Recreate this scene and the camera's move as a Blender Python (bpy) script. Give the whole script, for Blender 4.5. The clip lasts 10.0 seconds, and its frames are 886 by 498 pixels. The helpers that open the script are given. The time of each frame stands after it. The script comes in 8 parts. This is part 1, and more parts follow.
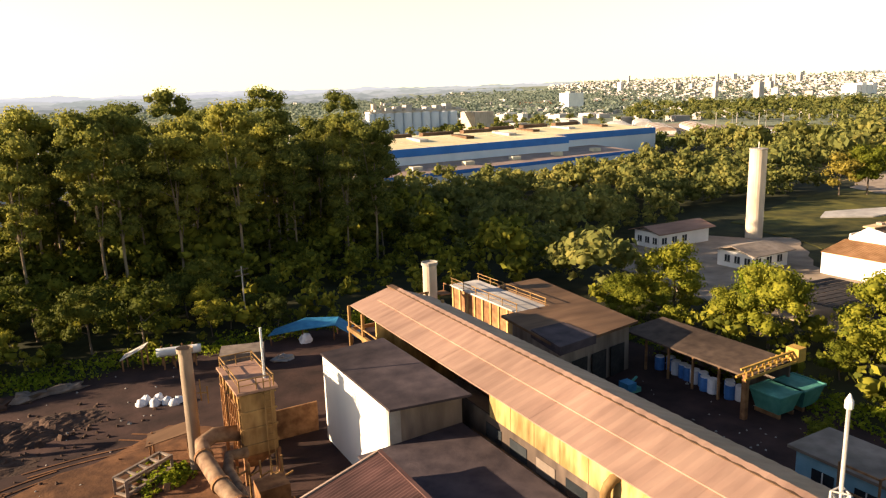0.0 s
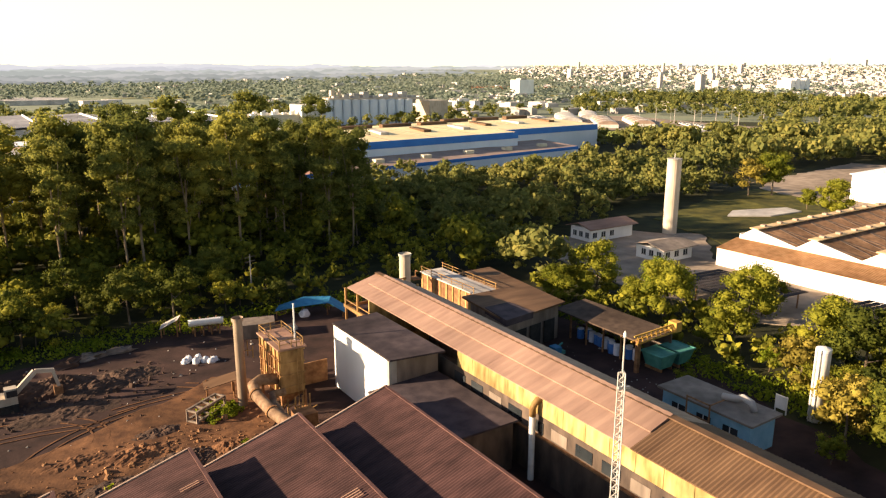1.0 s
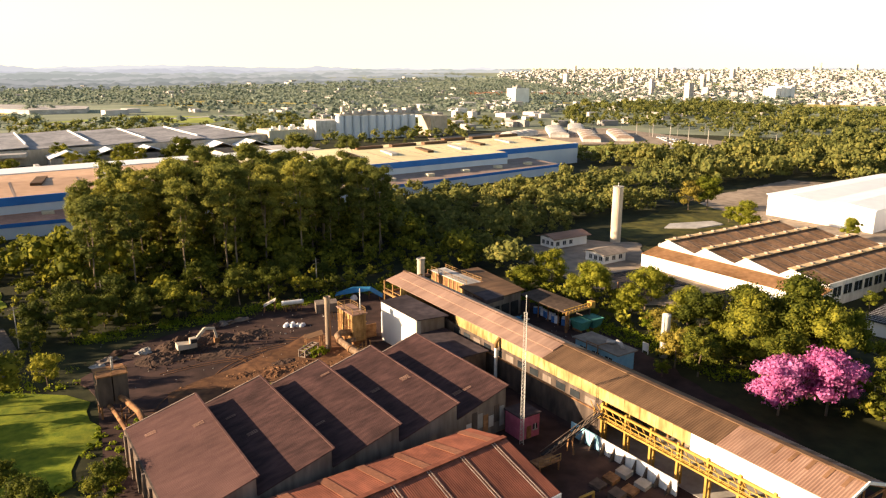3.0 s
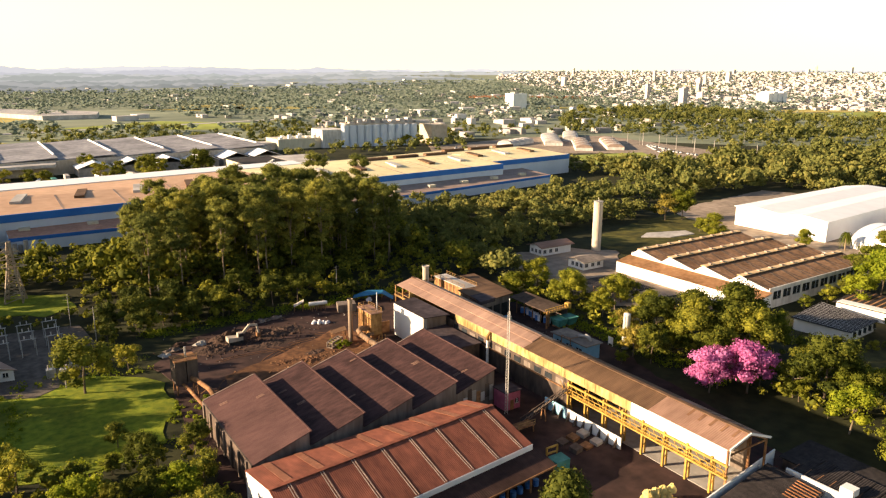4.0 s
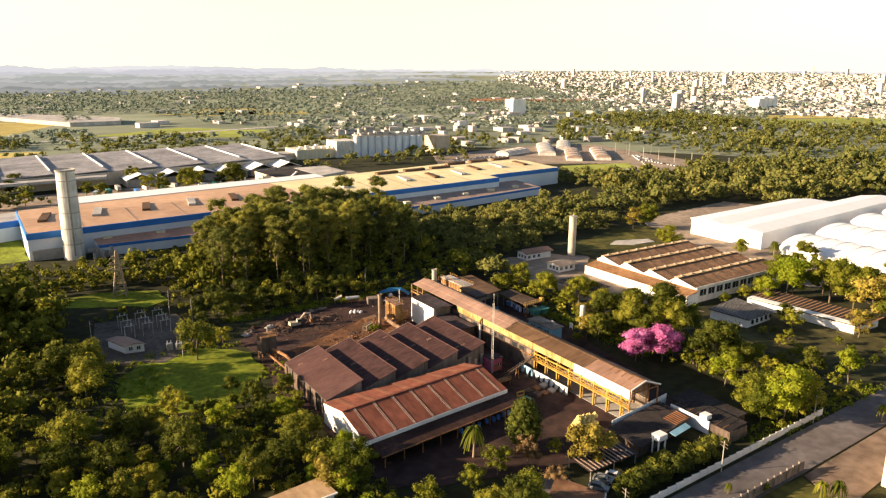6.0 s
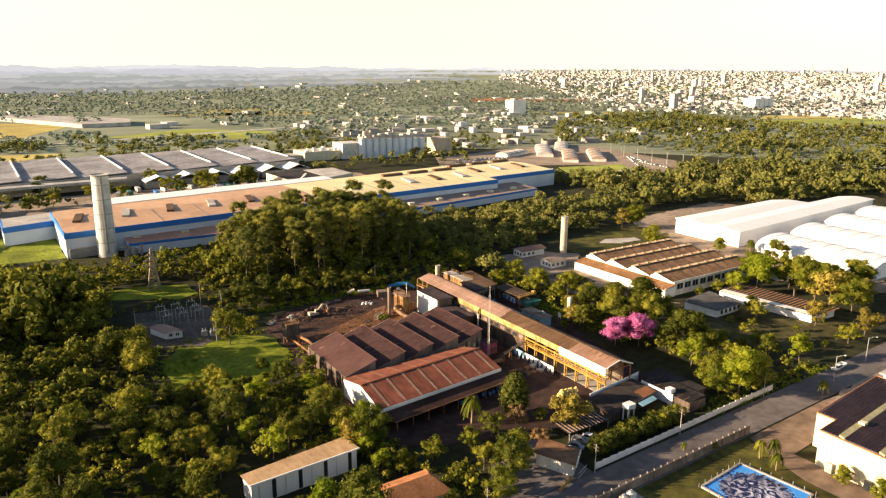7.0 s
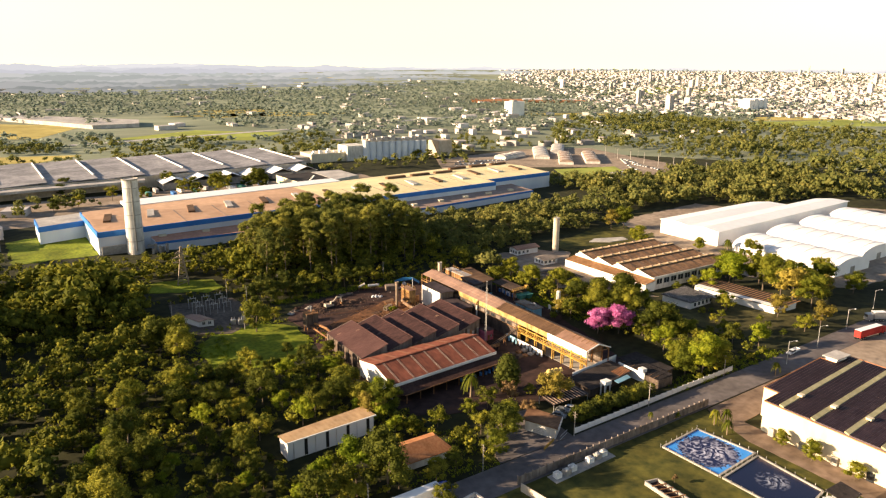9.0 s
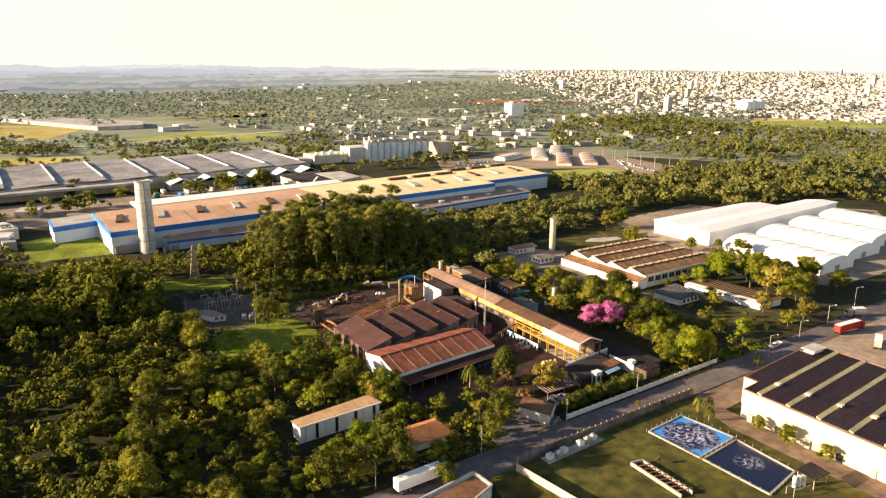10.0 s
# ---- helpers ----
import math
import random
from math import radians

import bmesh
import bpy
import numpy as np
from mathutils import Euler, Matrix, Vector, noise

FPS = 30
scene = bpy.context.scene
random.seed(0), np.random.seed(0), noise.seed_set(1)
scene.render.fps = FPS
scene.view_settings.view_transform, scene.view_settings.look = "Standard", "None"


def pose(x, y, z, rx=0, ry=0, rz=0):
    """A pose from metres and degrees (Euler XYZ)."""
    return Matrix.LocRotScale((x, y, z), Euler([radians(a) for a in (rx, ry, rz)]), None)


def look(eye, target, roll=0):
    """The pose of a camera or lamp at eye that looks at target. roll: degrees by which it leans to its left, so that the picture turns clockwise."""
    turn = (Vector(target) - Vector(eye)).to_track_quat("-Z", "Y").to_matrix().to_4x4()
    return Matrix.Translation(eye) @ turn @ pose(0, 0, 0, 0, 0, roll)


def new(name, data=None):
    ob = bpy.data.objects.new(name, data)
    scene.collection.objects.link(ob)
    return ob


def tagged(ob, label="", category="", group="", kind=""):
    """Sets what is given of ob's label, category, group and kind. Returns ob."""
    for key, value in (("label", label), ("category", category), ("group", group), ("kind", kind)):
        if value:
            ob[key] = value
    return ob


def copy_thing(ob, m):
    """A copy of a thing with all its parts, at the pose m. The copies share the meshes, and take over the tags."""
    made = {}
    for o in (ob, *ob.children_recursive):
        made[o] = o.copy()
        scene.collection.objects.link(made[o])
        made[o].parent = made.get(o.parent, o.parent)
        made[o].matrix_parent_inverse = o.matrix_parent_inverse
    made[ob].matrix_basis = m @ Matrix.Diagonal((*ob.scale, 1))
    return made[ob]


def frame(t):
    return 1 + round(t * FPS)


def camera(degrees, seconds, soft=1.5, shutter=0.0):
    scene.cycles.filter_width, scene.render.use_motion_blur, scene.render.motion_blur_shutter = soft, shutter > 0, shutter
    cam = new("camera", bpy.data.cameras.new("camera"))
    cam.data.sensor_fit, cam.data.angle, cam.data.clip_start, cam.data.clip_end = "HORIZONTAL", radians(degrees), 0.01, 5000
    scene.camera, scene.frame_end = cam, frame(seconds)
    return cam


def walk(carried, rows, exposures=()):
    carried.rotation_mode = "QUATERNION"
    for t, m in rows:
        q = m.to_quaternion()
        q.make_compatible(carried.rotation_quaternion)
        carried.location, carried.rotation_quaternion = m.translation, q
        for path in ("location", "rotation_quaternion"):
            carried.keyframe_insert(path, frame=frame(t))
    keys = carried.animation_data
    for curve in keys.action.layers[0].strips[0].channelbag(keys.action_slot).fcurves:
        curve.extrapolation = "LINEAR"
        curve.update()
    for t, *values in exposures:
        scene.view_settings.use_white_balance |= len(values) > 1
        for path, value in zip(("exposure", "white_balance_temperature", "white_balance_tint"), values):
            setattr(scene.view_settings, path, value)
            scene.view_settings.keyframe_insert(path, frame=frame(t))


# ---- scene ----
cam = camera(63.36, 10.0, soft=1.25)
# seconds, x, y, z, yaw, pitch, roll
ROWS = [
    (0.0, -3.85, -0.99, 31.97, -29.42, -12.10, -1.80),
    (0.1, -6.00, -3.05, 32.85, -30.75, -12.65, -1.15),
    (0.2, -8.00, -5.00, 33.76, -31.95, -13.13, -0.60),
    (0.3, -9.77, -6.87, 34.66, -32.95, -13.47, -0.19),
    (0.4, -11.15, -8.62, 35.36, -33.38, -13.61, -0.02),
    (0.5, -12.35, -10.30, 36.02, -33.54, -13.69, 0.06),
    (1.0, -19.01, -19.83, 39.62, -33.57, -13.73, 0.02),
    (1.5, -26.79, -31.01, 43.44, -33.61, -13.78, 0.09),
    (2.0, -35.25, -43.26, 47.37, -33.65, -13.77, 0.15),
    (2.5, -43.70, -55.43, 51.24, -33.68, -13.76, 0.15),
    (4.0, -70.07, -93.19, 65.99, -33.76, -13.77, 0.26),
    (4.5, -78.75, -105.53, 71.72, -33.76, -13.85, 0.37),
    (5.0, -87.19, -117.66, 76.71, -33.73, -13.91, 0.34),
    (5.5, -95.99, -130.29, 81.05, -33.68, -13.96, 0.37),
    (7.0, -121.48, -167.55, 92.67, -33.49, -14.22, 0.33),
    (7.5, -126.86, -175.24, 95.13, -33.49, -14.28, 0.31),
    (8.0, -130.95, -180.97, 96.78, -33.50, -14.29, 0.37),
    (8.5, -135.23, -186.85, 98.71, -33.51, -14.33, 0.42),
    (9.0, -139.39, -192.54, 100.54, -33.53, -14.36, 0.43),
    (9.5, -143.57, -198.51, 102.45, -33.52, -14.38, 0.43),
    (10.0, -147.61, -204.39, 103.73, -33.52, -14.35, 0.44),
]
SKY_TURN, SUN_UP = 294.0, 15.0
EXPOSURE = 1.57
walk(cam, [(t, pose(x, y, z, 90 + pitch, 0, yaw) @ pose(0, 0, 0, 0, 0, roll)) for t, x, y, z, yaw, pitch, roll in ROWS],
     [(0.0, EXPOSURE + 0.09, 6500, 17), (2.5, EXPOSURE + 0.07, 6500, 17), (4.5, EXPOSURE, 6500, 17), (10.0, EXPOSURE, 6500, 17)])

# ---- world and sun ----
world = bpy.data.worlds.new("world")
scene.world = world
world.use_nodes = True
wn = world.node_tree.nodes
sky = wn.new("ShaderNodeTexSky")
sky.sky_type, sky.sun_disc = "NISHITA", False
sky.sun_elevation, sky.sun_rotation = radians(SUN_UP), radians(SKY_TURN)
sky.air_density, sky.dust_density, sky.ozone_density, sky.altitude = 1.0, 1.0, 1.0, 0
wn["Background"].inputs["Strength"].default_value = 0.05
# evening haze: the sky pales evenly all round towards the horizon
spot, up3, fade, power, tint, total = (wn.new("ShaderNode" + k) for k in ("TexCoord", "SeparateXYZ", "Math", "Math", "Mix", "VectorMath"))
fade.operation, fade.inputs[1].default_value = "MULTIPLY", -9.0
power.operation, power.inputs[0].default_value = "POWER", math.e
tint.data_type, total.operation = "RGBA", "ADD"
tint.inputs[6].default_value, tint.inputs[7].default_value = (0, 0, 0, 1), (11.2, 10.4, 4.8, 1)
wl = world.node_tree.links.new
wl(spot.outputs["Generated"], up3.inputs[0])
wl(up3.outputs["Z"], fade.inputs[0]), wl(fade.outputs[0], power.inputs[1]), wl(power.outputs[0], tint.inputs[0])
wl(sky.outputs["Color"], total.inputs[0]), wl(tint.outputs[2], total.inputs[1])
wl(total.outputs[0], wn["Background"].inputs["Color"])

sun = new("sun", bpy.data.lights.new("sun", "SUN"))
sun.data.energy, sun.data.angle, sun.data.color = 5.0, radians(0.6), (1.0, 0.77, 0.48)
_a = radians(SKY_TURN)
_e = radians(SUN_UP)
TO_SUN = Vector((math.sin(_a) * math.cos(_e), math.cos(_a) * math.cos(_e), math.sin(_e)))
sun.matrix_world = look(TO_SUN * 300, (0, 0, 0))


# ---- building blocks ----
class Mesh:
    """Vertices and faces of one part."""

    def __init__(self):
        self.v, self.f = [], []

    def add(self, verts, faces):
        n = len(self.v)
        self.v.extend(tuple(p) for p in verts)
        self.f.extend(tuple(i + n for i in q) for q in faces)
        return self

    def box(self, x0, x1, y0, y1, z0, z1):
        return self.hexa([(x0, y0), (x1, y0), (x1, y1), (x0, y1)], z0, z1)

    def hexa(self, ring, z0, z1):
        """A prism over a ring of plan points; z1 may be a list of heights."""
        n = len(ring)
        tops = z1 if isinstance(z1, (list, tuple)) else [z1] * n
        verts = [(x, y, z0) for x, y in ring] + [(x, y, z) for (x, y), z in zip(ring, tops)]
        faces = [tuple(range(n))[::-1], tuple(range(n, 2 * n))] + [(i, (i + 1) % n, n + (i + 1) % n, n + i) for i in range(n)]
        return self.add(verts, faces)

    def slab(self, a, b, c, d, t=0.12):
        """A sheet with thickness, its top through four corners."""
        top = [Vector(p) for p in (a, b, c, d)]
        low = [p - Vector((0, 0, t)) for p in top]
        return self.add(top + low, [(0, 1, 2, 3), (7, 6, 5, 4), (0, 4, 5, 1), (1, 5, 6, 2), (2, 6, 7, 3), (3, 7, 4, 0)])

    def beam(self, a, b, w=0.2, h=None):
        """A straight bar from a to b."""
        a, b = Vector(a), Vector(b)
        way = (b - a).normalized()
        side = way.cross((0, 0, 1))
        side = (side.normalized() if side.length > 0.05 else Vector((1, 0, 0))) * w / 2
        up = side.cross(way).normalized() * (h or w) / 2
        ring = [-side - up, side - up, side + up, -side + up]
        return self.add([a + r for r in ring] + [b + r for r in ring],
                        [(3, 2, 1, 0), (4, 5, 6, 7)] + [(i, (i + 1) % 4, 4 + (i + 1) % 4, 4 + i) for i in range(4)])

    def tube(self, points, r, seg=10, r2=None, cap=True):
        """A round pipe through points."""
        points = [Vector(p) for p in points]
        rings = []
        for i, p in enumerate(points):
            way = (points[min(i + 1, len(points) - 1)] - points[max(i - 1, 0)]).normalized()
            side = way.cross((0.13, 0.31, 0.94))
            side = side.normalized() if side.length > 0.05 else Vector((1, 0, 0))
            up = way.cross(side)
            rad = r + ((r2 if r2 is not None else r) - r) * i / max(1, len(points) - 1)
            rings.append([p + (side * math.cos(k * math.tau / seg) + up * math.sin(k * math.tau / seg)) * rad for k in range(seg)])
        verts = [q for ring in rings for q in ring]
        faces = [(i * seg + k, i * seg + (k + 1) % seg, (i + 1) * seg + (k + 1) % seg, (i + 1) * seg + k)
                 for i in range(len(points) - 1) for k in range(seg)]
        if cap:
            faces += [tuple(range(seg))[::-1], tuple(range(len(verts) - seg, len(verts)))]
        return self.add(verts, faces)

    def cyl(self, x, y, z0, z1, r, seg=16, r2=None):
        return self.tube([(x, y, z0), (x, y, z1)], r, seg, r2)

    def corrugated(self, a, b, c, d, pitch=0.4, amp=0.045, t=0.1):
        """A wavy roof sheet: a to b is the eave, d to c the upper edge, with its underside."""
        a, b, c, d = (Vector(p) for p in (a, b, c, d))
        n = max(2, int((b - a).length / pitch) * 2)
        up = (b - a).cross(d - a).normalized()
        up = up if up.z > 0 else -up
        verts, faces = [], []
        for i in range(n + 1):
            k, lift = i / n, up * (amp if i % 2 else -amp)
            verts += [a.lerp(b, k) + lift, d.lerp(c, k) + lift]
        for i in range(n):
            faces.append((2 * i, 2 * i + 2, 2 * i + 3, 2 * i + 1))
        self.add(verts, faces)
        off = up * (amp + 0.02)
        return self.slab(a - off, b - off, c - off, d - off, t)

    def blob(self, x, y, z, rx, ry, rz, rng, rough=0.25, nu=14, nv=7, base=True):
        """A heap or a sack: a lumpy dome or ball."""
        verts, faces = [], []
        low = 0 if base else -math.pi / 2
        for j in range(nv + 1):
            e = low + (math.pi / 2 - low) * j / nv
            for i in range(nu):
                a = math.tau * i / nu
                k = 1 + rng.uniform(-rough, rough) * (0.3 if j == nv else 1)
                verts.append((x + rx * k * math.cos(a) * math.cos(e), y + ry * k * math.sin(a) * math.cos(e), z + rz * math.sin(e) * k))
        for j in range(nv):
            for i in range(nu):
                faces.append((j * nu + i, j * nu + (i + 1) % nu, (j + 1) * nu + (i + 1) % nu, (j + 1) * nu + i))
        return self.add(verts, faces)


def part(name, m, material, parent=None, label="", smooth=False):
    """One mesh object from a Mesh or from arrays (verts, quads)."""
    data = bpy.data.meshes.new(name)
    if isinstance(m, Mesh):
        data.from_pydata(m.v, [], m.f)
    else:
        verts, quads = m
        data.vertices.add(len(verts))
        data.vertices.foreach_set("co", np.asarray(verts, np.float32).ravel())
        data.loops.add(quads.size)
        data.loops.foreach_set("vertex_index", np.asarray(quads, np.int32).ravel())
        data.polygons.add(len(quads))
        data.polygons.foreach_set("loop_start", np.arange(0, quads.size, 4, dtype=np.int32))
    data.update(calc_edges=True)
    if isinstance(m, Mesh) and not smooth:
        fix = bmesh.new()
        fix.from_mesh(data)
        if len(fix.faces) < 6000:
            bmesh.ops.recalc_face_normals(fix, faces=fix.faces)
            fix.to_mesh(data)
        fix.free()
    data.materials.append(material)
    if smooth:
        data.polygons.foreach_set("use_smooth", np.ones(len(data.polygons), bool))
    ob = new(name, data)
    if parent is not None:
        ob.parent = parent
        ob.matrix_parent_inverse = Matrix.Translation(parent.location).inverted() if not parent.parent else Matrix.Identity(4)
    if label:
        ob["label"] = label
    return ob


def thing(name, x, y, label, category, group="", kind="", z=0.0):
    """The Empty at a thing's base. Its parts are given in world metres."""
    ob = new(name)
    ob.location = (x, y, z)
    return tagged(ob, label, category, group, kind)


def one(name, m, material, label, category="", group="", kind="", smooth=False):
    return tagged(part(name, m, material, None, smooth=smooth), label, category, group, kind)


# ---- materials ----
def surf(name, a, b, size=2.0, rough=0.85, metal=0.0, bump=0.3, stretch=(1, 1, 1), stain=0.35, vary=0.0, spec=0.2, island=0.0):
    mt = bpy.data.materials.new(name)
    mt.use_nodes = True
    nt = mt.node_tree
    n, ln = nt.nodes, nt.links.new
    bs = n["Principled BSDF"]
    geo = n.new("ShaderNodeNewGeometry")
    mul = n.new("ShaderNodeVectorMath")
    mul.operation = "MULTIPLY"
    mul.inputs[1].default_value = stretch
    ln(geo.outputs["Position"], mul.inputs[0])

    def grain(scale, detail, vec):
        t = n.new("ShaderNodeTexNoise")
        t.inputs["Scale"].default_value, t.inputs["Detail"].default_value = scale, detail
        ln(vec, t.inputs["Vector"])
        return t.outputs["Fac"]

    def span(value, lo, hi, to_lo, to_hi):
        r = n.new("ShaderNodeMapRange")
        for i, x in enumerate((lo, hi, to_lo, to_hi)):
            r.inputs[i + 1].default_value = x
        ln(value, r.inputs[0])
        return r.outputs[0]

    fine = grain(1 / size, 6, mul.outputs[0])
    mix = n.new("ShaderNodeMix")
    mix.data_type = "RGBA"
    mix.inputs[6].default_value, mix.inputs[7].default_value = (*a, 1), (*b, 1)
    ln(span(fine, 0.32, 0.68, 0, 1), mix.inputs[0])
    value = span(grain(1 / (size * 7), 3, geo.outputs["Position"]), 0.3, 0.7, 1 - stain, 1 + stain * 0.6)

    def times(x, y):
        mm = n.new("ShaderNodeMath")
        mm.operation = "MULTIPLY"
        ln(x, mm.inputs[0]), ln(y, mm.inputs[1])
        return mm.outputs[0]

    if vary:
        value = times(value, span(n.new("ShaderNodeObjectInfo").outputs["Random"], 0, 1, 1 - vary, 1 + vary))
    if island:
        value = times(value, span(geo.outputs["Random Per Island"], 0, 1, 1 - island, 1 + island))
    scale = n.new("ShaderNodeVectorMath")
    scale.operation = "SCALE"
    ln(mix.outputs[2], scale.inputs[0])
    ln(value, scale.inputs["Scale"])
    ln(scale.outputs[0], bs.inputs["Base Color"])
    bs.inputs["Roughness"].default_value, bs.inputs["Metallic"].default_value = rough, metal
    bs.inputs["Specular IOR Level"].default_value = spec
    if bump:
        bp = n.new("ShaderNodeBump")
        bp.inputs["Strength"].default_value, bp.inputs["Distance"].default_value = bump, 0.06
        ln(grain(5 / size, 4, mul.outputs[0]), bp.inputs["Height"])
        ln(bp.outputs["Normal"], bs.inputs["Normal"])
    return mt


def foliage(name, dark, mid, light, glow=0.38, spread=9.0):
    """Leaves: three greens by tree, by leaf and in patches, some light let through."""
    mt = bpy.data.materials.new(name)
    mt.use_nodes = True
    nt = mt.node_tree
    n, ln = nt.nodes, nt.links.new
    geo, info = n.new("ShaderNodeNewGeometry"), n.new("ShaderNodeObjectInfo")
    patch = n.new("ShaderNodeTexNoise")
    patch.inputs["Scale"].default_value, patch.inputs["Detail"].default_value = 1 / spread, 2
    ln(geo.outputs["Position"], patch.inputs["Vector"])

    def weigh(socket, k):
        mm = n.new("ShaderNodeMath")
        mm.operation, mm.inputs[1].default_value = "MULTIPLY", k
        ln(socket, mm.inputs[0])
        return mm.outputs[0]

    def plus(x, y):
        mm = n.new("ShaderNodeMath")
        mm.operation = "ADD"
        ln(x, mm.inputs[0]), ln(y, mm.inputs[1])
        return mm.outputs[0]

    total = plus(plus(weigh(geo.outputs["Random Per Island"], 0.3), weigh(info.outputs["Random"], 0.35)), weigh(patch.outputs["Fac"], 0.5))
    ramp = n.new("ShaderNodeValToRGB")
    ramp.color_ramp.elements[0].position, ramp.color_ramp.elements[1].position = 0.25, 0.85
    ramp.color_ramp.elements[0].color, ramp.color_ramp.elements[1].color = (*dark, 1), (*light, 1)
    ramp.color_ramp.elements.new(0.55).color = (*mid, 1)
    ln(total, ramp.inputs[0])
    bs, out = n["Principled BSDF"], n["Material Output"]
    bs.inputs["Roughness"].default_value, bs.inputs["Specular IOR Level"].default_value = 0.7, 0.06
    ln(ramp.outputs[0], bs.inputs["Base Color"])
    tr, mx = n.new("ShaderNodeBsdfTranslucent"), n.new("ShaderNodeMixShader")
    ln(ramp.outputs[0], tr.inputs["Color"])
    mx.inputs[0].default_value = glow
    ln(bs.outputs[0], mx.inputs[1]), ln(tr.outputs[0], mx.inputs[2])
    ln(mx.outputs[0], out.inputs["Surface"])
    return mt


SAW_ROOF = surf("saw_roof", (0.042, 0.021, 0.020), (0.092, 0.046, 0.042), 0.9, 0.8, stretch=(0.25, 1, 1), stain=0.3, vary=0.08)
SAW_ROOF_OLD = surf("saw_roof_old", (0.088, 0.044, 0.040), (0.128, 0.066, 0.057), 1.2, 0.8, stretch=(0.25, 1, 1), stain=0.2)
RED_ROOF = surf("red_roof", (0.150, 0.050, 0.031), (0.245, 0.084, 0.050), 1.0, 0.8, stretch=(1, 0.25, 1), stain=0.25, vary=0.08)
RED_STRIP = surf("faded_strip", (0.19, 0.075, 0.042), (0.26, 0.115, 0.066), 0.5, 0.6, stain=0.2)
PALE_STRIP = surf("pale_strip", (0.30, 0.21, 0.16), (0.40, 0.30, 0.24), 0.5, 0.6, stain=0.2)
SHED_ROOF_PINK = surf("shed_roof_painted", (0.25, 0.155, 0.118), (0.34, 0.22, 0.165), 1.6, 0.55, stretch=(0.2, 1, 1), stain=0.25)
SHED_ROOF = surf("shed_roof_brown", (0.105, 0.060, 0.034), (0.17, 0.100, 0.056), 1.6, 0.75, stretch=(0.2, 1, 1), stain=0.35)
SHED_ROOF_NEW = surf("shed_roof_orange", (0.27, 0.155, 0.108), (0.36, 0.22, 0.158), 1.2, 0.7, stretch=(0.2, 1, 1), stain=0.25)
DARK_ROOF = surf("dark_roof", (0.042, 0.034, 0.04), (0.085, 0.066, 0.07), 1.5, 0.85, stain=0.45, spec=0.12)
TILE_DARK = surf("dark_sheeting", (0.024, 0.021, 0.022), (0.05, 0.042, 0.040), 0.8, 0.9, stain=0.4, vary=0.1)
# rusty sheet, with the lean-to's shade put into a darker colour
LEAN_DARK = surf("lean_to_shaded_sheet", (0.042, 0.024, 0.021), (0.075, 0.043, 0.035), 1.2, 0.85, stain=0.35, spec=0.1)
WORKS_DARK = surf("works_dark_roof", (0.15, 0.088, 0.052), (0.275, 0.165, 0.098), 1.1, 0.9, stain=0.4, spec=0.08)
LEAN_ROOF = surf("ochre_brown_roof", (0.28, 0.145, 0.065), (0.42, 0.235, 0.115), 1.5, 0.85, stain=0.35, spec=0.1)
RUST_ROOF = surf("rust_roof", (0.16, 0.082, 0.045), (0.26, 0.14, 0.075), 1.5, 0.8, stain=0.4)
ORANGE_TILE = surf("orange_tile", (0.38, 0.15, 0.06), (0.50, 0.23, 0.10), 0.6, 0.85, stain=0.35)
LEAN_PINK = surf("brick_pink_roof", (0.46, 0.235, 0.15), (0.60, 0.335, 0.225), 1.5, 0.8, stain=0.25)
OCHRE_LIT_ROOF = surf("ochre_lit_roof", (0.64, 0.44, 0.22), (0.78, 0.57, 0.32), 1.4, 0.7, stain=0.3)
TAN_ROOF = surf("tan_roof", (0.76, 0.64, 0.34), (0.85, 0.73, 0.43), 4.0, 0.6, stain=0.15)
GREY_ROOF = surf("grey_roof", (0.20, 0.195, 0.21), (0.35, 0.34, 0.35), 3.0, 0.65, stain=0.4)
PALE_ROOF = surf("pale_roof", (0.42, 0.39, 0.36), (0.55, 0.52, 0.48), 1.5, 0.7, stain=0.3)
WHITE = surf("white_paint", (0.78, 0.77, 0.74), (0.84, 0.83, 0.80), 2.0, 0.6, stretch=(1, 1, 0.2), stain=0.12, bump=0.1)
WHITE_DIRTY = surf("white_dirty", (0.55, 0.52, 0.47), (0.76, 0.74, 0.70), 1.2, 0.75, stretch=(1, 1, 0.2), stain=0.25)
WHITE_SHEET = surf("white_sheeting", (0.84, 0.84, 0.84), (0.90, 0.90, 0.90), 5.0, 0.45, stain=0.04, bump=0.05)
CREAM = surf("cream_wall", (0.60, 0.53, 0.38), (0.72, 0.65, 0.48), 2.0, 0.75, stretch=(1, 1, 0.25), stain=0.15)
YELLOW_BAND = surf("yellow_band", (0.27, 0.175, 0.06), (0.60, 0.44, 0.18), 0.8, 0.75, stretch=(1, 1, 0.25), stain=0.45)
YELLOW = surf("yellow_paint", (0.38, 0.22, 0.045), (0.52, 0.32, 0.07), 0.8, 0.6, stain=0.35)
BLUE_BAND = surf("blue_band", (0.03, 0.16, 0.50), (0.04, 0.20, 0.58), 6.0, 0.5, stain=0.1, bump=0.0)
PALE_BLUE = surf("pale_blue_wall", (0.62, 0.68, 0.76), (0.70, 0.75, 0.82), 6.0, 0.6, stretch=(1, 1, 0.2), stain=0.1, bump=0.05)
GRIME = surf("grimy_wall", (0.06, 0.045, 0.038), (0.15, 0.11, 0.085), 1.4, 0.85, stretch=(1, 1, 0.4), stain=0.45)
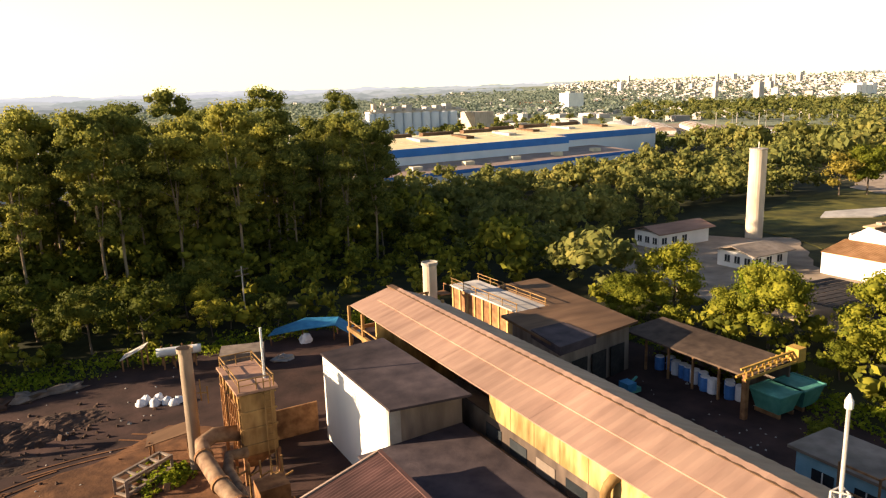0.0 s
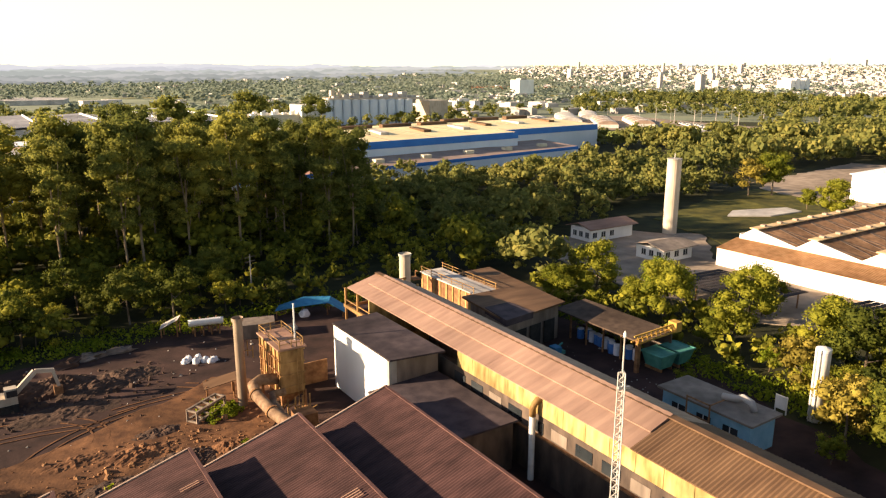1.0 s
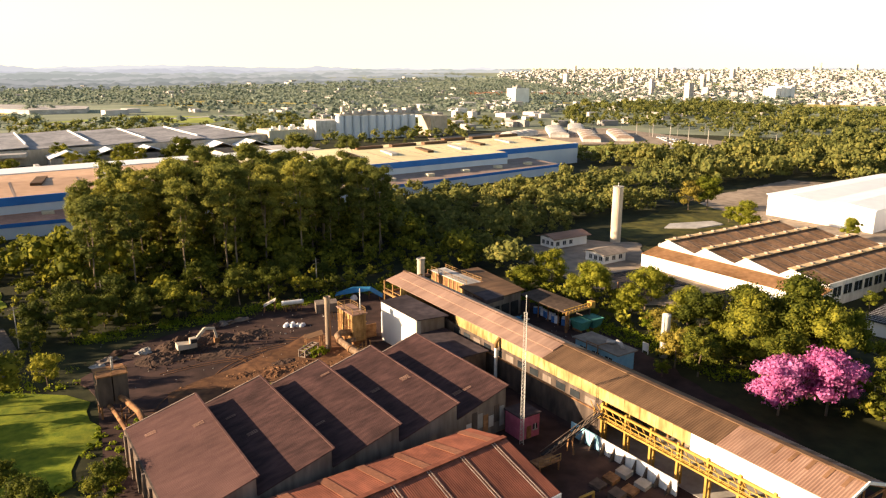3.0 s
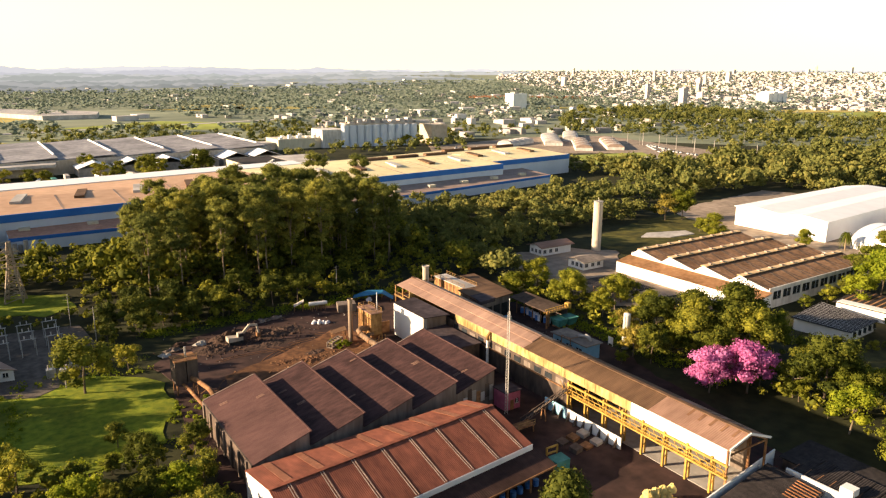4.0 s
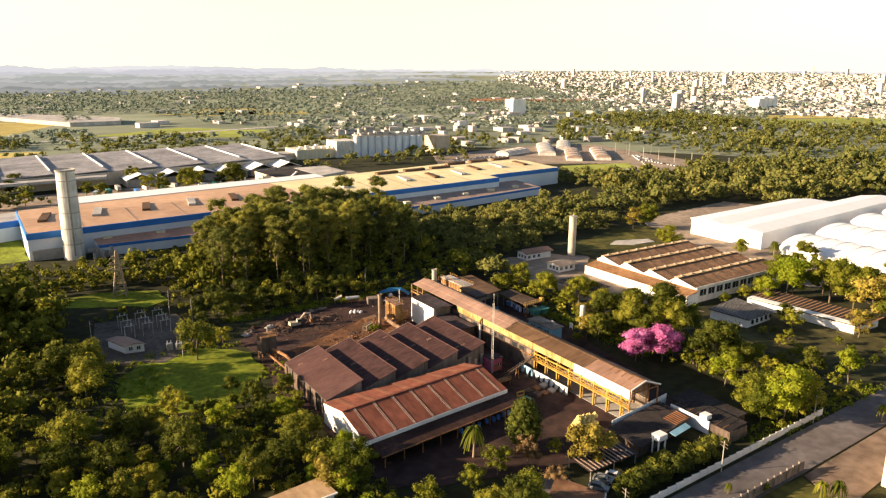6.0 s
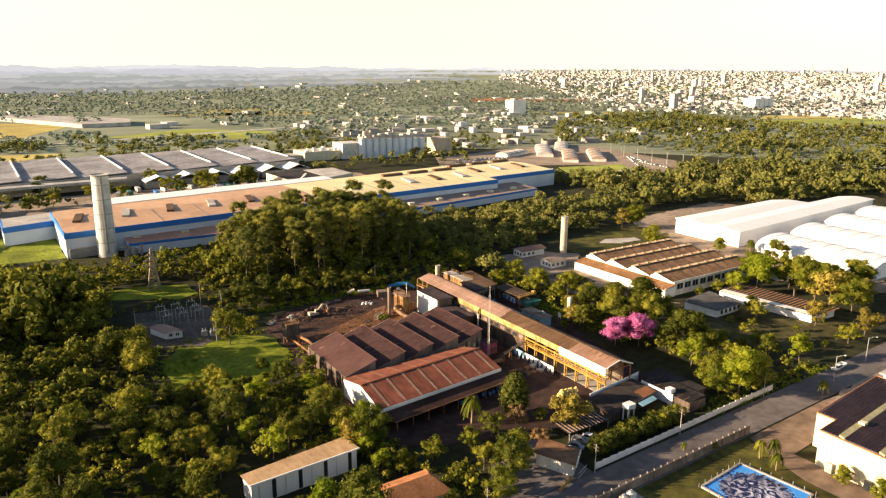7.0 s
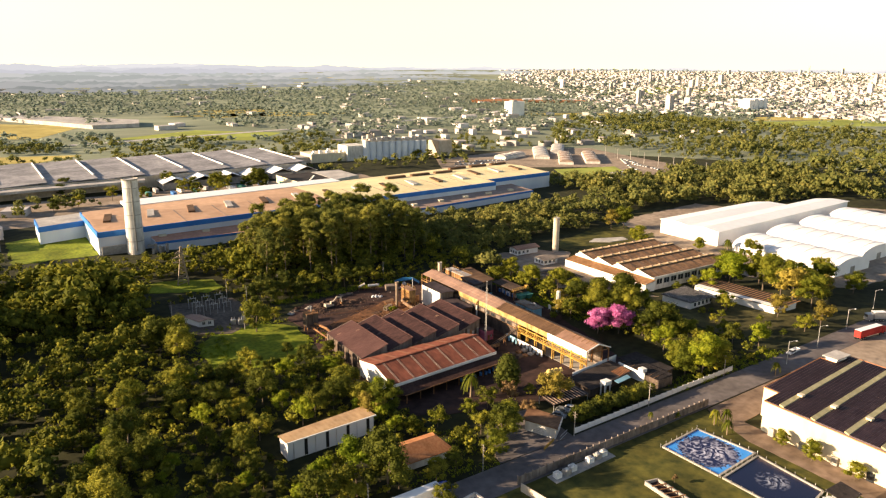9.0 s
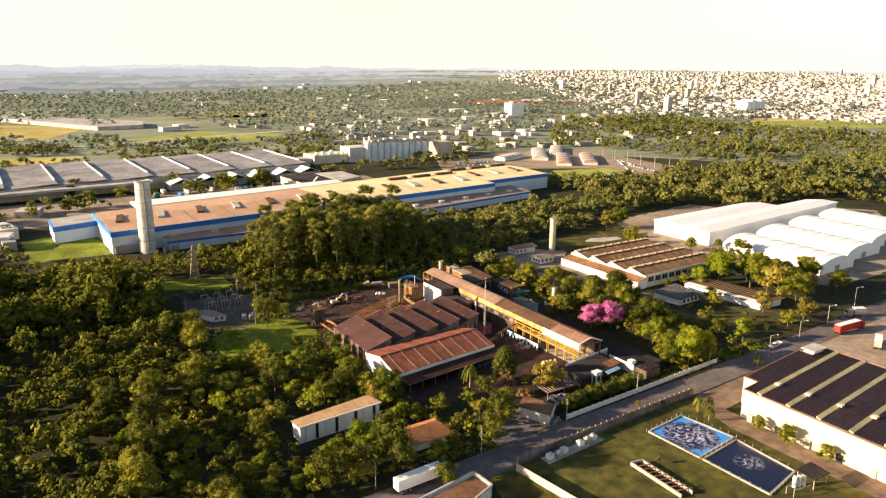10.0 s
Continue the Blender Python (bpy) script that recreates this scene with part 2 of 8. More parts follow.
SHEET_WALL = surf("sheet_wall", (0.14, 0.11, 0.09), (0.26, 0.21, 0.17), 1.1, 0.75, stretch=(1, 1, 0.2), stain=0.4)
CONCRETE = surf("concrete", (0.30, 0.28, 0.25), (0.42, 0.39, 0.35), 1.5, 0.85, stain=0.3)
CONCRETE_WARM = surf("concrete_warm", (0.46, 0.39, 0.30), (0.58, 0.50, 0.40), 1.5, 0.85, stretch=(1, 1, 0.4), stain=0.2)
STEEL = surf("galvanised_steel", (0.42, 0.42, 0.42), (0.58, 0.58, 0.57), 0.6, 0.45, metal=0.6, stain=0.25)
MAST_PAINT = surf("weathered_mast_paint", (0.36, 0.34, 0.32), (0.50, 0.48, 0.45), 0.6, 0.6, stain=0.25)
GRAVEL = surf("dark_gravel", (0.075, 0.063, 0.053), (0.145, 0.122, 0.10), 1.4, 0.95, stain=0.4, bump=0.5)
STEEL_WHITE = surf("painted_steel", (0.62, 0.62, 0.60), (0.74, 0.74, 0.72), 0.6, 0.5, stain=0.2)
PYLON_STEEL = surf("brown_galvanised", (0.26, 0.20, 0.14), (0.40, 0.32, 0.23), 0.6, 0.6, stain=0.3)
RUST = surf("rusty_steel", (0.16, 0.075, 0.035), (0.34, 0.18, 0.08), 0.7, 0.8, stain=0.45)
RUST_YELLOW = surf("rusty_yellow_steel", (0.20, 0.11, 0.04), (0.37, 0.225, 0.085), 0.8, 0.75, stretch=(1, 1, 0.4), stain=0.4)
DUCT = surf("duct_steel", (0.13, 0.075, 0.045), (0.27, 0.18, 0.11), 0.6, 0.7, stain=0.4)
CLAY_ROOF = surf("brown_flat_roof", (0.07, 0.05, 0.04), (0.13, 0.093, 0.07), 1.3, 0.9, stain=0.45, spec=0.1)
HUT_ROOF = surf("dusty_slab_roof", (0.21, 0.17, 0.135), (0.31, 0.255, 0.205), 1.2, 0.85, stain=0.4, spec=0.15)
STACK = surf("stack_steel", (0.20, 0.15, 0.11), (0.33, 0.25, 0.18), 0.9, 0.65, stretch=(1, 1, 0.25), stain=0.3)
GREEN_STEEL = surf("green_steel", (0.06, 0.24, 0.20), (0.10, 0.33, 0.27), 0.8, 0.6, stain=0.3)
BLUE_TARP = surf("blue_tarp", (0.025, 0.15, 0.29), (0.045, 0.23, 0.40), 0.8, 0.5, stain=0.3)
BLUE_PLASTIC = surf("blue_plastic", (0.05, 0.16, 0.42), (0.08, 0.22, 0.52), 0.5, 0.4, stain=0.15)
BLUE_WALL = surf("blue_wall", (0.20, 0.42, 0.55), (0.28, 0.50, 0.62), 1.0, 0.7, stain=0.25)
PINK_WALL = surf("pink_wall", (0.34, 0.075, 0.13), (0.44, 0.12, 0.18), 0.9, 0.6, stain=0.3)
RED_PAINT = surf("red_paint", (0.42, 0.025, 0.02), (0.52, 0.04, 0.03), 0.9, 0.5, stain=0.2)
BLUE_CAB = surf("blue_cab", (0.02, 0.06, 0.42), (0.03, 0.09, 0.52), 0.9, 0.35, stain=0.1)
ORANGE_PAINT = surf("orange_paint", (0.62, 0.16, 0.02), (0.70, 0.20, 0.03), 0.9, 0.45, stain=0.15)
SACK = surf("sack_white", (0.66, 0.66, 0.68), (0.80, 0.80, 0.82), 0.5, 0.8, stain=0.15)
SACK_YELLOW = surf("sack_yellow", (0.62, 0.46, 0.13), (0.76, 0.60, 0.24), 0.6, 0.85, stain=0.2)
GLASS_DARK = surf("window_glass", (0.02, 0.025, 0.03), (0.04, 0.045, 0.05), 2.0, 0.08, bump=0.0, spec=0.6)
RUBBER = surf("rubber", (0.02, 0.02, 0.02), (0.035, 0.033, 0.03), 0.3, 0.9)
STRIP_CREAM = surf("yellowed_skylight", (0.50, 0.42, 0.20), (0.64, 0.55, 0.30), 1.5, 0.6, stain=0.2)
MAROON = surf("maroon_roof", (0.32, 0.22, 0.20), (0.44, 0.32, 0.29), 1.2, 0.8, stain=0.2)
FENCE_GREY = surf("weathered_precast", (0.13, 0.108, 0.095), (0.26, 0.22, 0.195), 1.2, 0.9, stretch=(1, 1, 0.4), stain=0.45)
SOLAR = surf("solar_panel", (0.028, 0.017, 0.022), (0.046, 0.030, 0.036), 3.0, 0.7, bump=0.0, spec=0.1, vary=0.15)
CAR_GREY = surf("car_grey", (0.32, 0.34, 0.36), (0.38, 0.40, 0.42), 1.0, 0.25, metal=0.4, stain=0.08, bump=0.0)
CAR_WHITE = surf("car_white", (0.76, 0.76, 0.76), (0.80, 0.80, 0.80), 1.0, 0.25, stain=0.05, bump=0.0)
SOIL = surf("soil", (0.032, 0.019, 0.017), (0.076, 0.042, 0.035), 3.0, 0.95, stain=0.5, bump=0.6)
SOIL_TAN = surf("soil_tan", (0.15, 0.105, 0.075), (0.27, 0.195, 0.145), 3.0, 0.95, stain=0.4, bump=0.5)
SOIL_RED = surf("soil_red", (0.09, 0.042, 0.022), (0.22, 0.105, 0.048), 1.6, 0.95, stain=0.45, bump=0.6)
SOIL_PALE = surf("soil_pale", (0.25, 0.195, 0.145), (0.39, 0.31, 0.235), 3.0, 0.95, stain=0.3, bump=0.4)
HEAP = surf("slag_heap", (0.046, 0.029, 0.022), (0.10, 0.060, 0.042), 1.2, 0.95, stain=0.4, bump=0.8)
ASPHALT = surf("asphalt", (0.112, 0.099, 0.098), (0.168, 0.149, 0.144), 2.5, 0.9, stain=0.3, bump=0.3)
GRASS = surf("grass", (0.10, 0.15, 0.008), (0.25, 0.275, 0.017), 1.6, 0.95, stain=0.45, bump=0.8)
# dull grass; its broad dark and yellow patches paint shade and sun
LAWN = surf("lawn_shade_mottled", (0.038, 0.045, 0.011), (0.135, 0.120, 0.024), 3.6, 0.95, stain=0.6, bump=0.8)
GRASS_DRY = surf("grass_dry", (0.20, 0.18, 0.05), (0.30, 0.25, 0.08), 2.0, 0.95, stain=0.4, bump=0.8)
FIELD_YELLOW = surf("field_yellow", (0.42, 0.34, 0.09), (0.55, 0.45, 0.14), 14, 0.95, stain=0.3, bump=0.0)
FIELD_GREEN = surf("field_green", (0.25, 0.30, 0.05), (0.38, 0.41, 0.08), 12, 0.95, stain=0.3, bump=0.0)
# green-brown ground with the garden's shade mixed into the colour
GARDEN = surf("garden_ground_shaded", (0.036, 0.036, 0.013), (0.10, 0.088, 0.03), 3.5, 0.97, stain=0.5, bump=0.8)
FOREST_FLOOR = surf("forest_floor", (0.018, 0.021, 0.008), (0.045, 0.046, 0.016), 4.0, 0.98, stain=0.4, bump=0.6)
BARK = surf("bark", (0.10, 0.075, 0.05), (0.19, 0.15, 0.11), 0.5, 0.9, stretch=(1, 1, 0.2), stain=0.25)
BARK_PALE = surf("bark_pale", (0.17, 0.125, 0.08), (0.30, 0.23, 0.155), 0.6, 0.85, stretch=(1, 1, 0.2), stain=0.3)
LEAF = foliage("leaves", (0.030, 0.042, 0.008), (0.110, 0.124, 0.018), (0.36, 0.330, 0.038), glow=0.38)
LEAF_DEEP = foliage("leaves_deep_green", (0.030, 0.040, 0.009), (0.070, 0.084, 0.015), (0.155, 0.160, 0.026), glow=0.3)
# yellower copy of the leaves, with sunlight put into its colour
LEAF_LIT = foliage("leaves_yellowish_sunlit", (0.050, 0.068, 0.009), (0.132, 0.152, 0.017), (0.32, 0.305, 0.034), glow=0.42)
LEAF_EUC = foliage("leaves_eucalyptus", (0.074, 0.092, 0.024), (0.175, 0.19, 0.044), (0.42, 0.385, 0.072), glow=0.52)
# mixed hues, lightened so the leaf colour itself looks sunlit
LEAF_MIX = foliage("leaves_mixed_sunlit", (0.085, 0.108, 0.034), (0.20, 0.205, 0.056), (0.38, 0.32, 0.085), glow=0.42, spread=30.0)
# far leaves: distance haze is mixed into the pale grey-green
LEAF_FAR = foliage("leaves_hazed", (0.15, 0.195, 0.165), (0.24, 0.285, 0.225), (0.35, 0.375, 0.285), glow=0.45, spread=120.0)
LEAF_PINK = foliage("blossom_pink", (0.15, 0.085, 0.05), (0.52, 0.12, 0.33), (0.70, 0.27, 0.52), glow=0.4)
LEAF_GOLD = foliage("leaves_gold", (0.115, 0.095, 0.02), (0.24, 0.195, 0.036), (0.42, 0.335, 0.065), glow=0.35)
LEAF_DRY = foliage("leaves_dry", (0.13, 0.085, 0.04), (0.20, 0.13, 0.06), (0.27, 0.18, 0.085))
LEAF_BRIGHT = foliage("leaves_bright", (0.07, 0.11, 0.008), (0.16, 0.21, 0.014), (0.33, 0.35, 0.028), glow=0.45)

# ---- ground, roads and yards ----
def land(x, y):
    """The far land rises gently towards the town and the hills."""
    r, a = math.hypot(x, y), math.degrees(math.atan2(y, x))
    k = min(1.0, max(0.0, (r - 1500) / 2700))
    side = min(1.0, max(0.0, (82 - a) / 24)) * min(1.0, max(0.0, (a + 20) / 25))
    return k * k * (3 - 2 * k) * (26 + 46 * side) if y > 0 else 0.0


def sheet(name, ring, z, material, label):
    if material in (LAWN, SOIL, SOIL_RED, GRASS, GRASS_DRY, SOIL_PALE):
        gg, rough = random.Random(len(label)), []
        for p, q in zip(ring, ring[1:] + ring[:1]):
            n = max(1, int(math.dist(p, q) / 3.5))
            rough += [(p[0] + (q[0] - p[0]) * k / n + gg.uniform(-1, 1), p[1] + (q[1] - p[1]) * k / n + gg.uniform(-1, 1)) for k in range(n)]
        ring = rough
    return one(name, Mesh().hexa(ring, z - 0.5, z), material, label, "ground", kind="structure")


one("ground", Mesh().add([(-9000, -9000, -0.15), (9000, -9000, -0.15), (9000, 9000, -0.15), (-9000, 9000, -0.15)], [(0, 1, 2, 3)]),
    FOREST_FLOOR, "dark green and brown land reaching the horizon", "ground", kind="structure")
sheet("yard", [(-42, 38), (-38, 60), (-40, 72), (-24, 88), (5, 93), (30, 92), (52, 88), (62, 62), (63, 40), (56, 12), (44, -34), (8, -40), (-10, -40), (-40, -26), (-41, 0)],
      0.0, SOIL, "dark trampled soil of the factory yard")
sheet("soil_patch", [(-30, 44), (-10, 44), (6, 52), (14, 66), (4, 71), (-12, 63), (-28, 58)], 0.05, SOIL_RED, "reddish bare soil with wheel tracks")
sheet("lawn", [(-80, 36), (-60, 30), (-46, 34), (-40, 50), (-40, 64), (-52, 74), (-66, 76), (-78, 62)], 0.0, GRASS, "sunlit green lawn beside the factory hall")
sheet("substation_ground", [(-82, 78), (-64, 68), (-52, 76), (-48, 92), (-50, 112), (-76, 116)], 0.06, GRAVEL, "dark gravel of the electric substation")
sheet("clearing", [(-88, 142), (-72, 134), (-56, 125), (-49, 129), (-48, 144), (-62, 152), (-88, 152)], 0.0, GRASS, "bright grass clearing under the pylon")
ROAD = lambda x: -66.0 + 0.03 * x + 0.00022 * max(0.0, x - 60) ** 2 * 0.35
xs = [-260, -120, -60, 0, 60, 110, 160, 210, 260, 330]
ring = [(x, ROAD(x) - 5.4) for x in xs] + [(x, ROAD(x) + 5.2) for x in xs[::-1]]
one("road", Mesh().hexa(ring, -0.5, 0.02), ASPHALT, "worn grey-brown asphalt street along the walls", "road", kind="structure")
sheet("gate_apron", [(-34, -61.4), (-8, -61), (-6, -42), (-22, -40), (-30, -50)], 0.06, ASPHALT, "worn asphalt apron by the gate")
sheet("truck_yard", [(78, -70), (98, -68), (126, -63.2), (170, -60), (260, -50), (260, -160), (96, -160), (94, -84), (78, -78)], -0.02, SOIL_PALE, "pale bare earth of the lorry yard")
sheet("south_lawn", [(-46, -73), (36, -70.2), (38, -88), (38, -160), (-60, -160)], 0.0, LAWN, "mown lawn round the treatment basins")
sheet("side_lane", [(38, -71), (78, -69.5), (78, -79), (40, -82), (39, -160), (30, -160), (31, -90), (34, -80)], 0.03, SOIL_TAN, "dusty lane beside the solar roofed hall")
sheet("tank_lawn", [(130, 82), (150, 74), (205, 92), (232, 128), (190, 128), (140, 112)], 0.0, LAWN, "rough grass beside the concrete water tower")
sheet("works_yard", [(84, 46), (112, 12), (114, 72), (134, 92), (120, 108), (98, 110), (84, 88)], 0.0, SOIL_PALE, "pale dusty yard of the old works")
sheet("lorry_lot", [(205, 100), (330, 118), (318, 150), (240, 140), (214, 128)], 0.02, SOIL_PALE, "pale open lot behind the white warehouse")
sheet("warehouse_yard", [(176, 10), (200, -30), (300, -30), (420, 60), (380, 112), (205, 104), (178, 72)], -0.02, SOIL_PALE, "pale paved yard round the white warehouses")
sheet("house_garden", [(96, -40), (160, -46), (160, 8), (98, 10)], -0.03, GARDEN, "shady overgrown garden round the low houses")
sheet("plant_lawn", [(-128, 222), (-88, 222), (-86, 290), (-128, 280)], 0.0, GRASS, "green lawn beside the blue striped plant")
sheet("plant_yard", [(-150, 315), (60, 330), (170, 345), (170, 420), (-150, 410)], 0.0, SOIL_PALE, "pale works yard between the factories")
sheet("plant_lawn", [(320, 290), (395, 290), (420, 330), (350, 345)], 0.02, FIELD_GREEN, "bright green lawn by the car park")
sheet("car_park", [(400, 250), (440, 248), (486, 290), (500, 380), (520, 470), (430, 500), (290, 470), (255, 405), (310, 385), (385, 345), (412, 330)], 0.0, SOIL_PALE, "pale dusty car park and loading yard")

# ---- sawtooth hall ----
K = 0.09
hall = thing("sawtooth_hall", -12, 26, "brown sawtooth factory hall with five ridged corrugated roofs", "factory hall")
ridges = [-27.7, -17.1, -6.3, 4.3, 14.4]
feet = [-38.0] + ridges[:-1]
ZV, ZR = 5.0, 7.6
near_y, far_y = (lambda x: 13.0 + K * x), (lambda x: 40.3 + K * x)
for i, (x0, x1) in enumerate(zip(feet, ridges)):
    m = Mesh().corrugated((x0 + 0.1, near_y(x0) - 0.3, ZV), (x0 + 0.1, far_y(x0) + 0.3, ZV), (x1 + 0.35, far_y(x1) + 0.3, ZR), (x1 + 0.35, near_y(x1) - 0.3, ZR), 0.3, 0.02)
    roof = part("roof_slope", m, SAW_ROOF_OLD if i == 0 else SAW_ROOF, hall, "dusty brown corrugated roof slope")
    part("ridge_cap", Mesh().beam((x1 + 0.3, near_y(x1) - 0.4, ZR + 0.06), (x1 + 0.3, far_y(x1) + 0.4, ZR + 0.06), 0.3, 0.1), SAW_ROOF_OLD, hall)
    part("verge", Mesh().beam((x0 + 0.1, far_y(x0) + 0.35, ZV + 0.05), (x1 + 0.3, far_y(x1) + 0.35, ZR + 0.05), 0.16, 0.14), PALE_STRIP, hall, "pale edge strip of the roof")
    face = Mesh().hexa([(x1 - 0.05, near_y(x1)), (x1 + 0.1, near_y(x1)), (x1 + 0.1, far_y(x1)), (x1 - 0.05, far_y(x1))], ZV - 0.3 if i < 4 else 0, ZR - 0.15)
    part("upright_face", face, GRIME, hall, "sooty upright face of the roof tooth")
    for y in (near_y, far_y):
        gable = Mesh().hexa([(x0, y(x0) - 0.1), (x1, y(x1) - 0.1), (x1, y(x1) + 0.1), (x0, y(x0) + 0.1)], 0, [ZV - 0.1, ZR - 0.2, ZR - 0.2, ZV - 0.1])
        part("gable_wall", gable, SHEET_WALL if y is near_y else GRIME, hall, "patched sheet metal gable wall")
    rng = random.Random(i)
    for _ in range(2):
        u, w = rng.uniform(0.15, 0.85), rng.uniform(0.1, 0.85)
        x, z = x0 + (x1 - x0) * u, ZV + (ZR - ZV) * u + 0.11
        y = near_y(x) + 27 * w
        for k in range(rng.randint(2, 4)):
            part("patch_strip", Mesh().slab((x, y + k * 0.32, z), (x + 1.5, y + k * 0.32, z + 0.37), (x + 1.5, y + k * 0.32 + 0.1, z + 0.37), (x, y + k * 0.32 + 0.1, z), 0.03), SHED_ROOF_NEW, hall)
for k in range(7):
    x = 6.2 + k * 1.15
    part("wall_panel", Mesh().hexa([(x, near_y(x) - 0.22), (x + 1.0, near_y(x) - 0.14), (x + 1.0, near_y(x) - 0.1), (x, near_y(x) - 0.16)], 1.0 + 0.5 * (k % 3), 3.4 + (k * 7 % 4) * 0.5),
         (PALE_ROOF, GRIME, CONCRETE, RUST)[k % 4], hall)
part("side_wall", Mesh().hexa([(-38.15, near_y(-38) - 0.2), (-37.9, near_y(-38) - 0.2), (-37.9, far_y(-38) + 0.2), (-38.15, far_y(-38) + 0.2)], 0, ZV), GRIME, hall, "stained concrete side wall")
for k in range(7):
    y = near_y(-38) + 1.5 + k * 4.0
    part("wall_pillar", Mesh().box(-38.5, -38.12, y, y + 0.45, 0, ZV - 0.1), SHEET_WALL, hall)

# ---- red roofed hall ----
red = thing("red_roofed_hall", -18, 0, "factory hall with a low red-brown corrugated gable roof", "factory hall")
RN, RR, RS = (lambda x: 9.3 + 0.03 * x), (lambda x: 1.0 + 0.093 * x), (lambda x: -10.3 + 0.1 * x)
XW, XE, bays = -39.6, 4.0, 8
for i in range(bays):
    a, b = XW + (XE - XW) * i / bays, XW + (XE - XW) * (i + 1) / bays
    part("roof_sheet", Mesh().corrugated((a, RS(a), 5.0), (b, RS(b), 5.0), (b, RR(b), 7.5), (a, RR(a), 7.5), 0.3, 0.012), RED_ROOF, red, "red-brown corrugated roof bay")
    part("roof_sheet", Mesh().corrugated((b, RN(b), 5.3), (a, RN(a), 5.3), (a, RR(a), 7.5), (b, RR(b), 7.5), 0.3, 0.012), RED_ROOF, red)
    c = a + (b - a) * 0.5
    for k in (0, 0.42):
        q = c + k
        part("skylight_strip", Mesh().slab((q, RS(q) + 0.1, 5.09), (q + 0.15, RS(q) + 0.1, 5.09), (q + 0.15, RR(q) - 0.1, 7.58), (q, RR(q) - 0.1, 7.58), 0.04), PALE_STRIP, red, "faded roof strip")
    part("skylight_strip", Mesh().slab((c, RN(c) - 0.1, 5.45), (c + 1.3, RN(c) - 0.1, 5.45), (c + 1.3, RR(c) + 0.2, 7.62), (c, RR(c) + 0.2, 7.62), 0.04), RED_STRIP, red)
part("ridge_cap", Mesh().beam((XW, RR(XW), 7.6), (XE, RR(XE), 7.6), 0.7, 0.12), RED_ROOF, red)
for x, mt in ((XW + 0.2, WHITE), (XE - 0.2, SHEET_WALL)):
    m = Mesh()
    ys = [RS(x) + 0.15, RR(x), RN(x) - 0.15]
    for (ya, za), (yb, zb) in zip(zip(ys, (4.85, 7.3, 5.15)), zip(ys[1:], (7.3, 5.15))):
        m.hexa([(x - 0.1, ya), (x + 0.1, ya), (x + 0.1, yb), (x - 0.1, yb)], 0, [za, za, zb, zb])
    part("gable_wall", m, mt, red, "whitewashed gable wall" if mt is WHITE else "")
part("fascia", Mesh().hexa([(XW, RS(XW) - 0.15), (XE, RS(XE) - 0.15), (XE, RS(XE) + 0.05), (XW, RS(XW) + 0.05)], 3.95, 4.95), WHITE, red, "white painted fascia board")
part("lean_to_roof", Mesh().corrugated((-38, RS(-38) - 5.0, 3.0), (5.2, RS(5.2) - 5.0, 3.0), (5.2, RS(5.2) - 0.1, 4.0), (-38, RS(-38) - 0.1, 4.0), 0.4, 0.03), LEAN_DARK, red, "rusty lean-to roof darkened for shade")
part("lean_to_edge", Mesh().beam((-38, RS(-38) - 5.05, 2.95), (5.2, RS(5.2) - 5.05, 2.95), 0.15, 0.3), RUST, red)
for k in range(9):
    x = -37 + k * 5.2
    part("post", Mesh().beam((x, RS(x) - 4.7, 0), (x, RS(x) - 4.7, 2.95), 0.25), RUST, red)
part("back_wall", Mesh().hexa([(-38, RS(-38) + 0.4), (4, RS(4) + 0.4), (4, RS(4) + 0.6), (-38, RS(-38) + 0.6)], 0, 4.6), GRIME, red)
rng = random.Random(5)
for k in range(9):
    x = -14 + k * 2.0 + rng.uniform(-0.4, 0.4)
    m = Mesh().cyl(x, RS(x) - 3.4 + rng.uniform(-0.5, 0.5), 0, 1.1, 0.5, 12)
    drum = thing("drum", x, RS(x) - 3.4, "blue plastic drum under the lean-to roof", "drum", "drums under the lean-to")
    part("body", m, BLUE_PLASTIC, drum)

# ---- long crane shed ----
shed = thing("crane_shed", 29, 20, "long low-pitched crane shed with dusty brown roof and yellow runway", "industrial shed")
WX, CX, EX, ZE, ZC, ZF = 23.9, 28.6, 33.9, 9.0, 10.4, 8.2
cuts = [(-34.0, -17.5, SHED_ROOF_NEW, "orange-brown corrugated roof section"), (-17.5, 17.0, SHED_ROOF, "brown corrugated roof section"), (17.0, 72.5, SHED_ROOF_PINK, "pinkish painted metal roof section")]
for y0, y1, mt, lab in cuts:
    n = max(2, round((y1 - y0) / 7))
    for k in range(n):
        a, b = y0 + (y1 - y0) * k / n, y0 + (y1 - y0) * (k + 1) / n
        lift = 0.015 * (k % 2)
        wav = (0.38, 0.03) if mt is not SHED_ROOF_PINK else (1.1, 0.02)
        part("roof_sheet", Mesh().corrugated((WX - 0.3, a, ZE + lift), (WX - 0.3, b, ZE + lift), (CX, b, ZC + lift), (CX, a, ZC + lift), *wav), mt, shed, lab)
        part("roof_sheet", Mesh().corrugated((EX + 0.3, b, ZF + lift), (EX + 0.3, a, ZF + lift), (CX, a, ZC + lift), (CX, b, ZC + lift), *wav), mt, shed, lab)
part("ridge_cap", Mesh().beam((CX, -34.0, ZC + 0.12), (CX, 72.5, ZC + 0.12), 0.8, 0.14), SHED_ROOF, shed)
